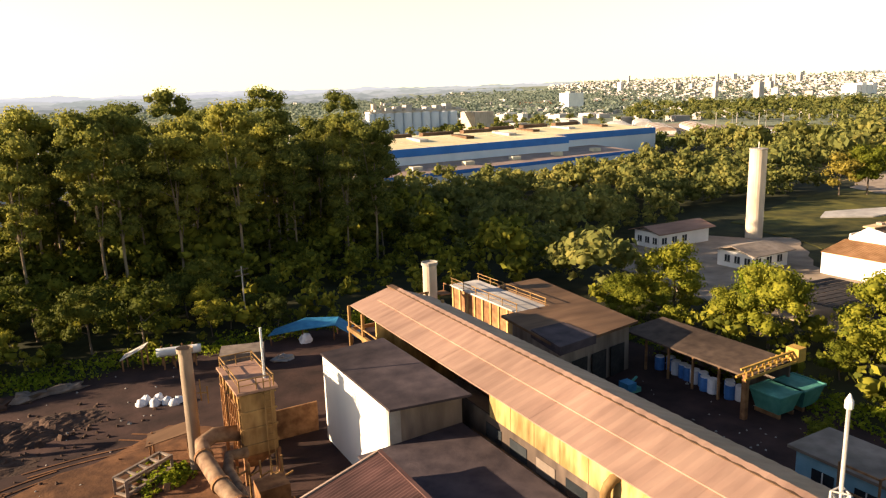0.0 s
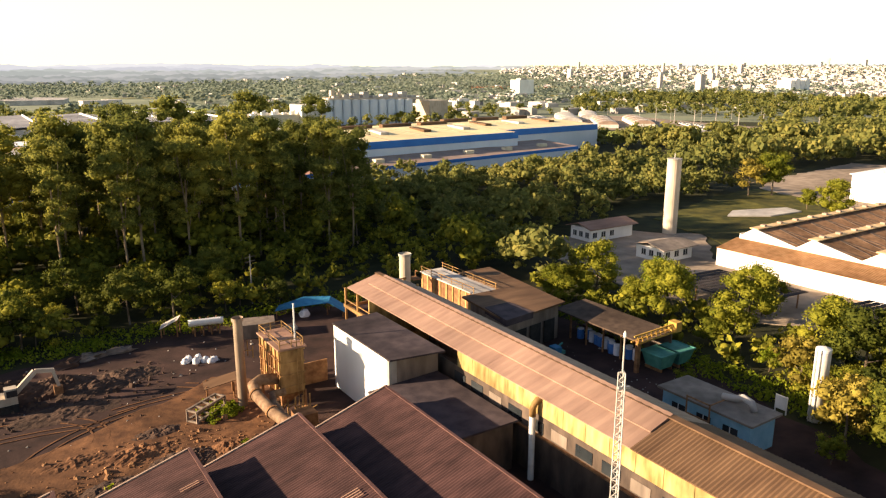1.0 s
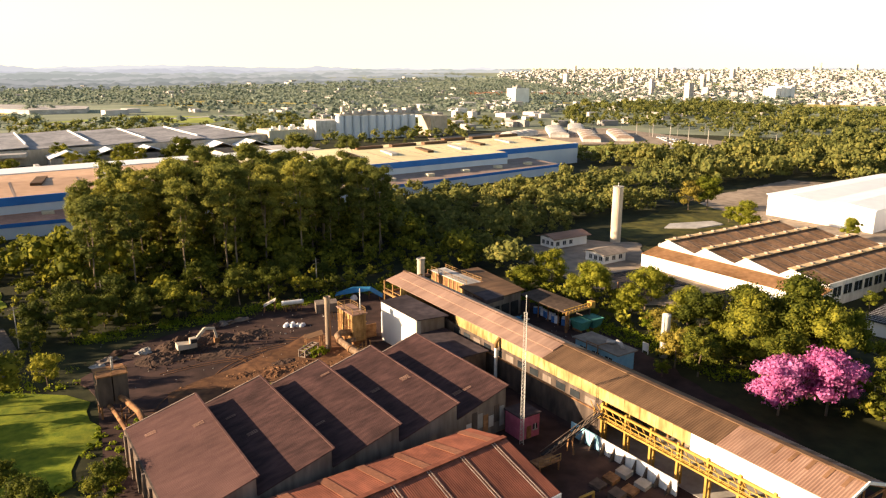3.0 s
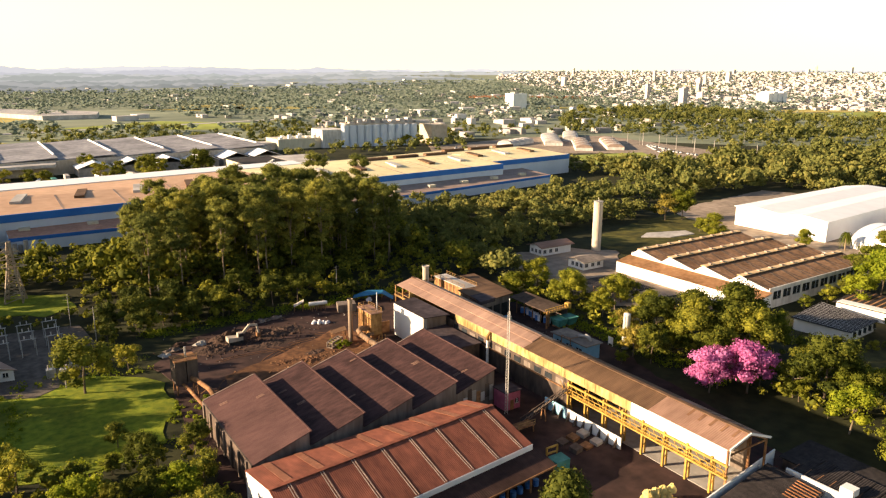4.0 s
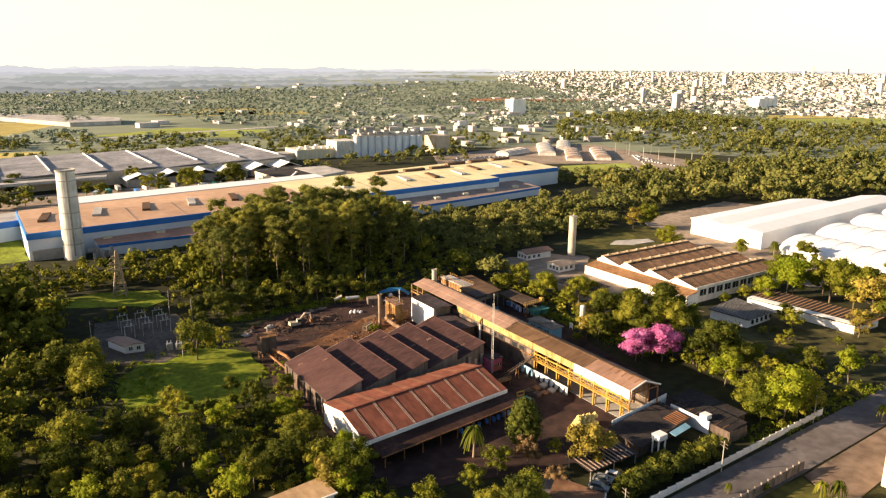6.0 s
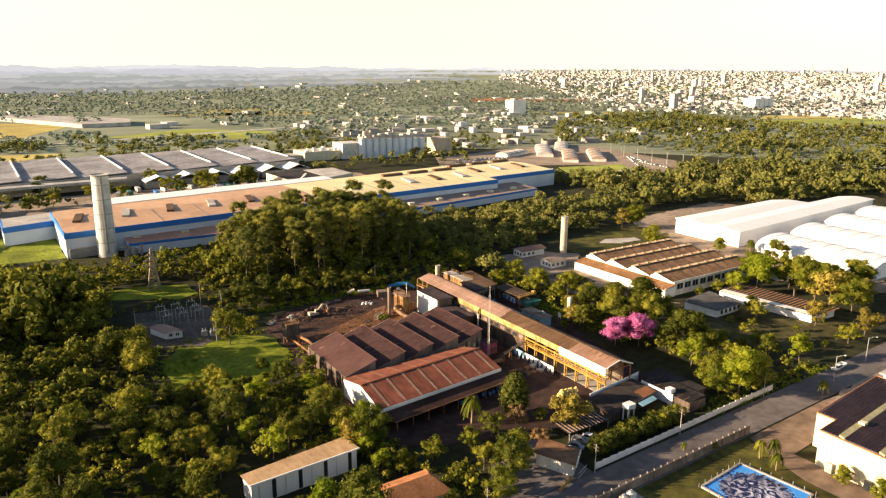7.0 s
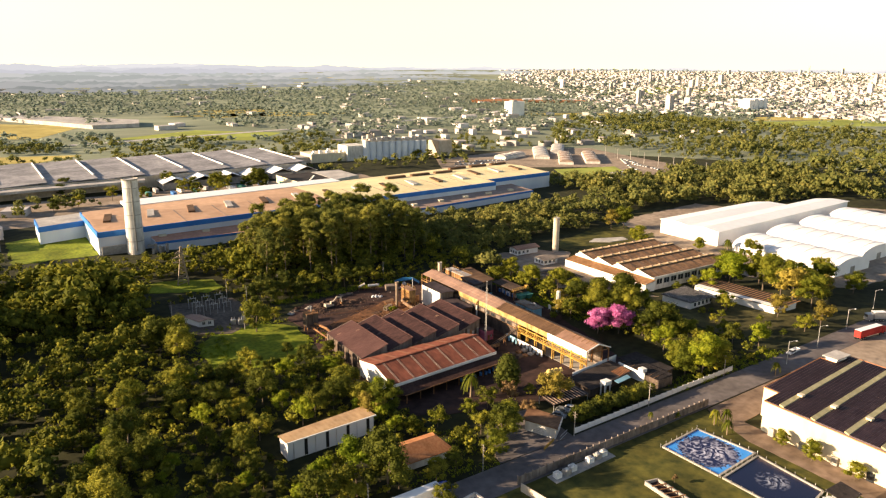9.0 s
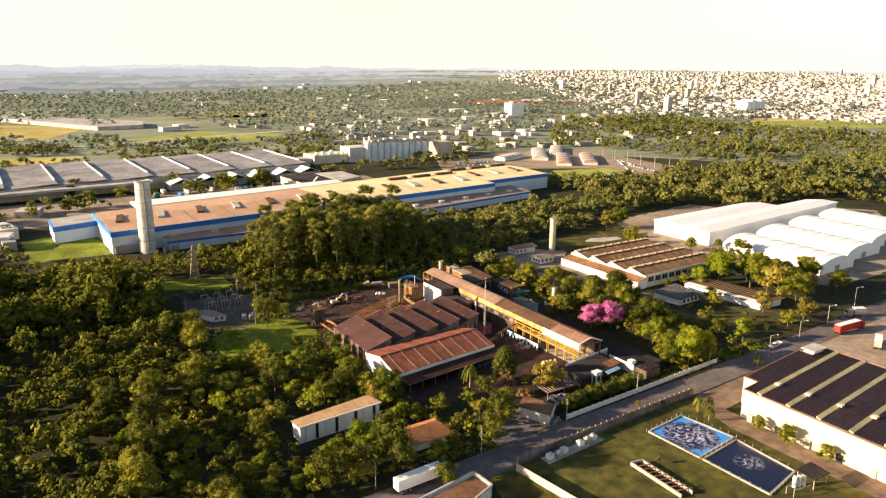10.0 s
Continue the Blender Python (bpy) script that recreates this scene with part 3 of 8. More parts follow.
part("monitor_roof", Mesh().corrugated((26.0, 17, 9.85), (26.0, 70.2, 9.85), (28.8, 70.2, 10.72), (28.8, 17, 10.72), 1.1, 0.02), SHED_ROOF_PINK, shed, "raised roof strip along the ridge")
for k in range(5):
    y = -32.6 + k * 2.2
    part("skylight_strip", Mesh().slab((30.4, y, 9.76), (33.4, y, 8.58), (33.4, y + 1.1, 8.58), (30.4, y + 1.1, 9.76), 0.04), RUST_ROOF, shed)
    part("skylight_strip", Mesh().slab((26.4, y, 9.84), (28.3, y, 10.38), (28.3, y + 0.5, 10.38), (26.4, y + 0.5, 9.84), 0.04), RUST_ROOF, shed)
for a, b in (((WX - 0.35, ZE), (CX, ZC)), ((CX, ZC), (EX + 0.35, ZF))):
    part("verge", Mesh().beam((a[0], -34.1, a[1] + 0.05), (b[0], -34.1, b[1] + 0.05), 0.2, 0.35), WHITE, shed, "white edge board of the open gable")
for x, z in ((WX - 0.2, 8.8), (EX - 0.2, 8.0)):
    part("gable_post", Mesh().beam((x, -33.7, 0), (x, -33.7, z), 0.3), RUST, shed)
part("gable_truss", Mesh().beam((WX, -33.7, 7.8), (EX, -33.7, 7.8), 0.22).beam((WX, -33.7, 8.7), (CX, -33.7, 10.15), 0.2).beam((CX, -33.7, 10.15), (EX, -33.7, 7.9), 0.2).beam((CX, -33.7, 7.8), (CX, -33.7, 10.15), 0.16), RUST, shed)
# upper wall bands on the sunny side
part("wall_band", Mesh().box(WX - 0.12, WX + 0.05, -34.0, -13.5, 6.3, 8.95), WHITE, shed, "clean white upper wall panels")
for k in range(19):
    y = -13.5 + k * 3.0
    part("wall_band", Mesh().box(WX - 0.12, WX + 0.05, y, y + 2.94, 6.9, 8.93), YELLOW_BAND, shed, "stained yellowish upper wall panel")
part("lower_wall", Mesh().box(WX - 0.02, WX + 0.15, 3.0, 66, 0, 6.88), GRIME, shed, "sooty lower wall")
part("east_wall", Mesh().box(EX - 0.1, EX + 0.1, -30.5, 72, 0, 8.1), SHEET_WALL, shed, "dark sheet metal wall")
part("north_wall", Mesh().hexa([(WX, 66), (EX, 66), (EX, 66.2), (WX, 66.2)], 0, [8.8, 8.1, 8.1, 8.8]), YELLOW_BAND, shed)
part("floor_slab", Mesh().box(WX, EX, -32, 66, -0.3, 0.08), CONCRETE, shed)
part("sill_strip", Mesh().box(WX - 0.3, WX - 0.02, 3, 46, 4.6, 4.8), RUST, shed)
for k in range(12):
    y = 4.5 + k * 3.4
    part("wall_window", Mesh().box(WX - 0.08, WX - 0.02, y, y + 2.2, 5.0, 6.2), GLASS_DARK if k % 3 else SHEET_WALL, shed)
# crane runway, columns and railing
for k in range(8):
    y = -31.0 + k * 4.8
    col = Mesh().beam((WX - 0.25, y, 0), (WX - 0.25, y, 6.6), 0.35)
    for z in (1.2, 2.4, 3.6, 4.8):
        col.beam((WX - 0.25, y, z), (WX + 0.6, y, z + 1.0), 0.12)
    col.beam((WX + 0.6, y, 0), (WX + 0.6, y, 6.6), 0.3)
    part("column", col, YELLOW, shed, "yellow painted lattice column")
    part("east_column", Mesh().beam((EX - 0.4, y, 0), (EX - 0.4, y, 7.9), 0.35), RUST, shed)
    part("roof_truss", Mesh().beam((WX, y, 7.8), (EX, y, 7.8), 0.2).beam((WX, y, 8.75), (CX, y, 10.1), 0.18).beam((CX, y, 10.1), (EX, y, 7.95), 0.18)
         .beam((WX + 2.7, y, 7.8), (WX + 2.7, y, 9.4), 0.14).beam((CX, y, 7.8), (CX, y, 10.1), 0.14).beam((EX - 2.7, y, 7.8), (EX - 2.7, y, 8.9), 0.14), RUST, shed)
part("runway_girder", Mesh().beam((WX - 0.3, -34.0, 4.1), (WX - 0.3, 3, 4.1), 0.35, 0.6).beam((WX - 0.3, -34.0, 6.1), (WX - 0.3, 3, 6.1), 0.3, 0.3), YELLOW, shed, "yellow crane runway girder")
part("runway_rail", Mesh().beam((WX - 0.9, -34.0, 4.9), (WX - 0.9, 3, 4.9), 0.1).beam((WX - 0.9, -34.0, 5.5), (WX - 0.9, 3, 5.5), 0.1).beam((WX - 0.9, -34.0, 4.3), (WX - 0.9, 3, 4.3), 0.1, 0.25), YELLOW, shed)
for k in range(26):
    y = -33.8 + k * 1.5
    part("rail_post", Mesh().beam((WX - 0.9, y, 4.2), (WX - 0.9, y, 5.55), 0.1), YELLOW, shed)
    part("lattice_bar", Mesh().beam((WX - 0.3, y, 4.2), (WX - 0.3, y + 1.5, 6.0), 0.1), YELLOW, shed)
for x in (WX - 0.3, EX - 0.3):
    part("north_runway", Mesh().beam((x, 64, 6.0), (x, 73.5, 6.0), 0.35, 0.5).beam((x, 64, 7.0), (x, 73.5, 7.0), 0.12).beam((x, 69, 0), (x, 69, 8.8), 0.3).beam((x, 73, 0), (x, 73, 8.8), 0.3), RUST_YELLOW, shed)
part("north_tie", Mesh().beam((WX, 73, 6.0), (EX, 73, 6.0), 0.25, 0.4).beam((WX, 73, 8.7), (EX, 73, 8.7), 0.2), RUST, shed)
vent_pipe = thing("vent_pipe", 24.1, 29.2, "gooseneck vent pipe on the shed wall", "pipe")
part("riser", Mesh().cyl(24.1, 29.2, 0, 7.0, 0.32, 12), STEEL_WHITE, vent_pipe, "white riser")
part("gooseneck", Mesh().tube([(24.1, 29.2, 6.9), (24.1, 29.2, 7.7), (24.2, 29.1, 8.2), (24.55, 29.0, 8.6), (25.0, 28.9, 8.65), (25.3, 28.8, 8.3), (25.35, 28.7, 7.6)], 0.34, 12), RUST_YELLOW, vent_pipe, "rusty curved head", smooth=True)

# the shed stands a little askew to the halls
shed.location.x += 0.86
shed.rotation_euler.z = -0.0165

# white walled annex and the low dark roof
annex = thing("annex", 21, 53, "annex with a bright white wall and dark flat roof", "building")
part("white_wall", Mesh().box(17.4, 17.65, 46.0, 60.4, 0, 8.5), WHITE, annex, "bright white rendered wall")
part("south_wall", Mesh().box(17.65, 23.9, 45.9, 46.15, 0, 8.2), SHEET_WALL, annex)
part("corner_pier", Mesh().box(17.3, 18.3, 45.8, 46.3, 0, 8.4), CONCRETE, annex)
part("north_wall", Mesh().box(17.65, 23.9, 60.2, 60.4, 0, 8.2), WHITE, annex)
part("roof", Mesh().slab((17.3, 45.6, 8.62), (23.8, 44.2, 8.85), (23.8, 60.6, 8.85), (17.3, 60.6, 8.62), 0.2), DARK_ROOF, annex, "dark grey flat roof")
low = thing("low_annex", 19, 39, "low flat roofed link between the halls", "building")
part("roof", Mesh().slab((14.6, 31.6, 5.5), (23.8, 31.0, 5.8), (23.8, 45.8, 5.8), (14.6, 45.8, 5.5), 0.2), DARK_ROOF, low, "dark flat roof")
part("wall", Mesh().box(14.7, 23.8, 31.8, 32.0, 0, 5.3), GRIME, low)

# ---- mast, pink tank ----
mast = thing("lattice_mast", 13.6, 8.9, "tall white lattice mast with a thin tip", "mast")
def lattice(cx, cy, z0, z1, r0, r1, steps, w, legs=3):
    out, spine = Mesh(), []
    for s in range(steps + 1):
        k = s / steps
        r = r0 + (r1 - r0) * k
        spine.append([(cx + r * math.cos(j * math.tau / legs + 0.5), cy + r * math.sin(j * math.tau / legs + 0.5), z0 + (z1 - z0) * k) for j in range(legs)])
    for j in range(legs):
        out.beam(spine[0][j], spine[-1][j], w)
    for s in range(steps):
        for j in range(legs):
            out.beam(spine[s][j], spine[s + 1][(j + 1) % legs], w * 0.6)
            out.beam(spine[s + 1][j], spine[s + 1][(j + 1) % legs], w * 0.6)
    return out
part("lattice", lattice(13.6, 8.9, 0, 21.4, 0.36, 0.26, 34, 0.06), MAST_PAINT, mast)
part("tip", Mesh().cyl(13.6, 8.9, 21.4, 23.8, 0.055, 8), MAST_PAINT, mast)
part("lamp", Mesh().cyl(13.6, 8.9, 23.75, 23.95, 0.11, 8).cyl(13.6, 8.9, 23.95, 24.15, 0.11, 8, 0.02), STEEL_WHITE, mast)
part("bracket", Mesh().beam((13.3, 8.9, 20.4), (14.0, 8.6, 20.4), 0.16), STEEL, mast)
hutp = thing("pink_hut", 15.9, 11.7, "small magenta painted hut with a dark flat roof", "hut")
part("wall_shell", Mesh().box(14.0, 17.8, 9.8, 13.6, 0, 3.8), PINK_WALL, hutp)
part("roof", Mesh().box(13.8, 18.0, 9.6, 13.8, 3.8, 4.02), DARK_ROOF, hutp, "dark flat roof slab")
part("door", Mesh().box(15.2, 16.1, 9.72, 9.82, 0, 2.1), RUST, hutp)
part("window", Mesh().box(16.5, 17.3, 9.74, 9.82, 1.3, 2.2), GLASS_DARK, hutp)

# ---- dust filter, ducts and stack ----
filt = thing("dust_filter", 9.7, 58, "rusty yellow ribbed dust filter tower with railings", "dust filter")
fx0, fx1, fy0, fy1 = 8.5, 11.4, 56.0, 62.8
part("casing", Mesh().box(fx0, fx1, fy0, fy1, 2.6, 8.2), RUST_YELLOW, filt)
for k in range(6):
    y = fy0 + 0.2 + k * 1.28
    part("rib", Mesh().box(fx0 - 0.16, fx0, y - 0.08, y + 0.08, 2.6, 8.2), RUST_YELLOW, filt)
for k in range(4):
    z = 3.4 + k * 1.5
    part("stiffener", Mesh().box(fx0 - 0.12, fx1 + 0.12, fy0 - 0.14, fy0, z, z + 0.16), RUST_YELLOW, filt)
part("roof_deck", Mesh().box(fx0 - 0.3, fx1 + 0.3, fy0 - 0.3, fy1 + 0.3, 8.2, 8.4), SHED_ROOF_NEW, filt, "pale dusty top deck")
hopper = Mesh()
for k in range(2):
    y0 = fy0 + k * 3.4
    hopper.add([(fx0, y0, 2.6), (fx1, y0, 2.6), (fx1, y0 + 3.4, 2.6), (fx0, y0 + 3.4, 2.6), (9.2, y0 + 1.4, 0.8), (9.9, y0 + 1.4, 0.8), (9.9, y0 + 2.0, 0.8), (9.2, y0 + 2.0, 0.8)],
               [(0, 1, 5, 4), (1, 2, 6, 5), (2, 3, 7, 6), (3, 0, 4, 7), (4, 5, 6, 7)])
part("hopper", hopper, RUST, filt)
for x in (fx0, fx1):
    for y in (fy0, 59.7, fy1):
        part("leg", Mesh().beam((x, y, 0), (x, y, 2.7), 0.28), RUST, filt)
for a, b in (((fx0, fy0), (fx1, fy0)), ((fx1, fy0), (fx1, fy1)), ((fx1, fy1), (fx0, fy1)), ((fx0, fy1), (fx0, fy0))):
    part("railing", Mesh().beam((*a, 9.4), (*b, 9.4), 0.08).beam((*a, 8.9), (*b, 8.9), 0.06).beam((*a, 8.4), (*a, 9.45), 0.1)
         .beam(((a[0] + b[0]) / 2, (a[1] + b[1]) / 2, 8.4), ((a[0] + b[0]) / 2, (a[1] + b[1]) / 2, 9.4), 0.08), RUST_YELLOW, filt)
part("aerial", Mesh().cyl(11.2, 58.0, 8.4, 13.0, 0.1, 6), STEEL_WHITE, filt)
part("duct", Mesh().tube([(8.5, 57.0, 4.4), (6.4, 57.4, 4.6), (5.3, 56.6, 4.5), (5.0, 55.0, 4.1), (5.4, 51, 3.5), (6.6, 45, 2.9), (7.6, 41.5, 2.6)], 0.66, 16), DUCT, filt, "thick rusty duct", smooth=True)
for a, b in (((5.0, 55.1, 4.12), (5.03, 54.85, 4.08)), ((5.4, 51.1, 3.52), (5.43, 50.8, 3.47)), ((6.0, 48.0, 3.2), (6.06, 47.7, 3.17)), ((6.55, 45.2, 2.92), (6.62, 44.9, 2.89))):
    part("flange", Mesh().tube([a, b], 0.78, 16), RUST, filt)
part("duct", Mesh().tube([(8.5, 55.2, 3.4), (7.0, 55.0, 3.6), (6.5, 53.5, 3.2), (6.8, 49, 2.4), (7.6, 43, 1.6)], 0.45, 14), DUCT, filt, smooth=True)
part("fan_box", Mesh().box(8.2, 10.6, 50.5, 52.6, 0.2, 2.2), RUST, filt)
for k in range(5):
    part("pipe_frame", Mesh().beam((7.2 + k * 0.9, 53.2, 0), (7.2 + k * 0.9, 53.2, 3.4), 0.14).beam((7.2 + k * 0.9, 53.2, 2.6 - k * 0.3), (8.1 + k * 0.9, 53.2, 2.9 - k * 0.3), 0.12), RUST_YELLOW, filt)
stack = thing("chimney_stack", 5.4, 61.3, "tall slim rusty steel chimney stack", "chimney")
part("shaft", Mesh().tube([(5.4, 61.3, 0), (5.4, 61.3, 4), (5.4, 61.3, 8), (5.4, 61.3, 11.2)], 0.58, 18, 0.56, cap=False), STACK, stack, smooth=True)
part("rim", Mesh().tube([(5.4, 61.3, 11.0), (5.4, 61.3, 11.4)], 0.7, 18, 0.7, cap=False), STACK, stack)
part("inside", Mesh().cyl(5.4, 61.3, 10.4, 10.5, 0.55, 18), RUBBER, stack)
part("ladder_stub", Mesh().beam((6.0, 61.0, 7.2), (6.8, 60.6, 7.2), 0.1).beam((6.3, 61.0, 6.4), (6.3, 61.0, 8.4), 0.1).beam((6.8, 60.6, 6.2), (6.8, 60.6, 7.8), 0.1), RUST_YELLOW, stack)
one("rust_panel", Mesh().box(11.8, 17.3, 62.6, 62.8, 0, 3.0), RUST, "rust orange sheet fence behind the filter", "fence")

second = thing("dust_filter", -37, 54.5, "dark twin-celled dust filter beside the lawn", "dust filter")
for k in range(2):
    part("cell", Mesh().box(-39.2 + k * 2.4, -37.0 + k * 2.4, 52.6, 56.9, 2.4, 7.4), GRIME, second)
    part("cell_cap", Mesh().box(-39.3 + k * 2.4, -36.9 + k * 2.4, 52.5, 57.0, 7.4, 7.6), RUST, second)
    part("leg", Mesh().beam((-38.9 + k * 4.2, 53.2, 0), (-38.9 + k * 4.2, 53.2, 2.5), 0.3).beam((-38.9 + k * 4.2, 56.2, 0), (-38.9 + k * 4.2, 56.2, 2.5), 0.3), RUST, second)
part("flue", Mesh().cyl(-36.4, 55, 7.5, 9.8, 0.22, 10), STEEL, second)
part("railing", Mesh().beam((-39.2, 53, 8.6), (-34.6, 53, 8.6), 0.08).beam((-39.2, 53, 7.5), (-39.2, 53, 8.6), 0.08).beam((-34.6, 53, 7.5), (-34.6, 53, 8.6), 0.08).beam((-36.9, 53, 7.5), (-36.9, 53, 8.6), 0.08), RUST_YELLOW, second)
part("duct", Mesh().tube([(-36.0, 53, 3.4), (-35.4, 50, 3.6), (-34.6, 45, 3.6), (-34.6, 37.5, 3.4)], 0.5, 12), RUST, second, smooth=True)
part("duct", Mesh().tube([(-37.8, 53, 2.4), (-37.4, 49, 2.4), (-37.0, 42, 2.2), (-36.8, 37.5, 2.2)], 0.35, 10), RUST, second, smooth=True)
for k in range(3):
    part("duct_stand", Mesh().beam((-36.4, 50 - k * 4, 0), (-36.4, 50 - k * 4, 3.3), 0.18).beam((-36.9, 50 - k * 4, 2.0), (-34.8, 50 - k * 4, 3.1), 0.14), RUST, second)

for k in range(9):
    part("casing_pipe", Mesh().beam((fx0 - 0.22, fy0 + 0.5 + k * 0.72, 2.7), (fx0 - 0.22, fy0 + 0.5 + k * 0.72, 7.4 - 0.3 * (k % 3)), 0.1), RUST, filt)
for k in range(3):
    part("stiffener", Mesh().box(fx0 - 0.2, fx0 - 0.06, fy0, fy1, 3.6 + k * 1.6, 3.74 + k * 1.6), RUST, filt)
for k in range(14):
    part("ladder_rung", Mesh().beam((fx1 - 0.9, fy0 - 0.22, 0.6 + k * 0.6), (fx1 - 0.35, fy0 - 0.22, 0.6 + k * 0.6), 0.06), RUST_YELLOW, filt)
for x in (fx1 - 0.9, fx1 - 0.35):
    part("ladder_rail", Mesh().beam((x, fy0 - 0.22, 0), (x, fy0 - 0.22, 9.3), 0.08), RUST_YELLOW, filt)

# wheel tracks pressed into the soil
tracks = Mesh()
gg = random.Random(3)
for k in range(26):
    cx, cy, r0, a0 = gg.uniform(-26, 2), gg.uniform(48, 66), gg.uniform(8, 26), gg.uniform(0, math.tau)
    for off in (0, 1.7):
        pts = [(cx + (r0 + off) * math.cos(a0 + j * 0.09), cy + 0.6 * (r0 + off) * math.sin(a0 + j * 0.09), 0.06) for j in range(11)]
        pts = [p for p in pts if -34 < p[0] < 3 and 42 + 0.09 * p[0] < p[1] < 72]
        for p, q in zip(pts, pts[1:]):
            tracks.beam((p[0], p[1], 0.045), (q[0], q[1], 0.045), 0.2, 0.03)
one("wheel_tracks", tracks, SOIL_RED, "ridges of wheel tracks pressed into the soil", "tracks", kind="stuff")

# ---- things in the north yard ----
rng = random.Random(11)
def mound(name, x, y, rx, ry, h, seed, label, group, rough=0.5, material=HEAP, n=34):
    """An uneven heap, highest in the middle, that runs out flat."""
    v, f = [], []
    for j in range(n + 1):
        for i in range(n + 1):
            u, w = 2 * i / n - 1, 2 * j / n - 1
            d = math.hypot(u, w)
            px, py = x + rx * u, y + ry * w
            z = h * max(0.0, 1 - d) ** 0.8 * (1 + rough * (noise.noise((px * 0.5, py * 0.5, seed)) + 0.8 * noise.noise((px * 1.4, py * 1.4, seed + 7)) + 0.6 * noise.noise((px * 3.6, py * 3.6, seed + 3))))
            v.append((px, py, z - 0.06 if d < 1 else -0.15))
    for j in range(n):
        for i in range(n):
            k = j * (n + 1) + i
            f.append((k, k + 1, k + n + 2, k + n + 1))
    return one(name, Mesh().add(v, f), material, label, "heap", group)


def stones(name, count, place, size, material, label, seed):
    """Loose broken pieces, too many to count."""
    gg, m = random.Random(seed), Mesh()
    for _ in range(count):
        x, y = place(gg)
        s = gg.uniform(*size) * (2.2 if gg.random() < 0.08 else 1)
        a = gg.uniform(0, math.tau)
        pts = [(x + s * gg.uniform(0.6, 1.2) * math.cos(a + k * math.tau / 5), y + s * gg.uniform(0.6, 1.2) * math.sin(a + k * math.tau / 5), 0) for k in range(5)]
        top = [(x + (p[0] - x) * 0.5 + gg.uniform(-0.2, 0.2) * s, y + (p[1] - y) * 0.5 + gg.uniform(-0.2, 0.2) * s, s * gg.uniform(0.4, 1.0)) for p in pts]
        m.add(pts + top, [(k, (k + 1) % 5, 5 + (k + 1) % 5, 5 + k) for k in range(5)] + [(5, 6, 7, 8, 9)])
    return tagged(part(name, m, material), label, "rubble", kind="stuff")


for k, (x, y, rx, ry, h) in enumerate(((-19, 80, 6, 4, 1.8), (-13, 80, 5, 3.6, 1.4), (-9, 77, 5, 3, 0.9), (-25, 75, 5, 4, 1.0), (-5, 79, 5, 3, 0.7), (-13, 71, 7, 3, 0.45))):
    mound("slag_mound", x, y, rx, ry, h, k * 3.1, "dark heap of slag and earth", "slag heaps")
for k, (x, y, rx, ry, h) in enumerate(((-4, 52, 4.0, 2.6, 1.1), (-8, 56, 5.0, 2.4, 0.9), (-2, 48, 3.5, 2.2, 1.0), (-11, 50, 4.0, 2.6, 0.9), (-17, 51, 4.0, 2.2, 0.8), (1, 52, 3.0, 2.0, 0.9), (-5, 60, 3.4, 1.8, 0.6), (-14, 58, 4.6, 2.0, 0.6))):
    mound("rubble_mound", x, y, rx, ry, h * 0.6, 40 + k * 2.7, "low heap of brown rubble and scrap", "rubble heaps", 0.7, SOIL_RED if k % 3 else HEAP)
stones("rubble_stones", 500, lambda q: (q.gauss(-5, 6.5), q.gauss(53.5, 3.6)), (0.08, 0.26), RUST, "scattered brown rubble and broken scrap", 5)
stones("slag_stones", 420, lambda q: (q.gauss(-16, 8), q.gauss(76, 4.0)), (0.10, 0.32), HEAP, "scattered dark slag lumps on the yard", 6)
stones("litter", 60, lambda q: (q.uniform(-34, 16), q.uniform(62, 91)), (0.07, 0.16), CONCRETE, "small pale litter and stones on the yard", 8)
stones("litter", 50, lambda q: (q.uniform(40, 60), q.uniform(36, 58)), (0.06, 0.14), CONCRETE, "small pale litter on the yard", 9)
digger = thing("excavator", -18, 76, "dusty pale excavator with its arm folded", "excavator")
part("track", Mesh().box(-21.2, -17.6, 74.6, 75.2, 0, 0.8), RUBBER, digger)
part("track", Mesh().box(-21.2, -17.6, 76.6, 77.2, 0, 0.8), RUBBER, digger)
part("body", Mesh().hexa([(-21.4, 74.8), (-18.4, 74.8), (-18.4, 77), (-21.4, 77)], 0.9, [2.1, 1.8, 1.8, 2.1]), CONCRETE_WARM, digger)
part("cab", Mesh().box(-18.9, -17.6, 74.9, 76.1, 0.9, 2.9), CONCRETE_WARM, digger)
part("cab_window", Mesh().box(-18.7, -17.55, 74.85, 76.15, 1.9, 2.7), GLASS_DARK, digger)
part("boom", Mesh().beam((-18.0, 76.2, 1.6), (-15.4, 76.6, 4.0), 0.4, 0.6).beam((-15.4, 76.6, 4.0), (-13.4, 76.8, 3.6), 0.35, 0.5), CONCRETE_WARM, digger)
part("dipper", Mesh().beam((-13.5, 76.8, 3.8), (-13.0, 76.8, 1.4), 0.3, 0.4), CONCRETE_WARM, digger)
part("bucket", Mesh().hexa([(-13.6, 76.3), (-12.6, 76.3), (-12.6, 77.3), (-13.6, 77.3)], 0.5, [1.5, 1.3, 1.3, 1.5]), RUST, digger)
crate = thing("scrap_crate", 0.5, 62, "rusty open scrap frame lying on the soil", "crate")
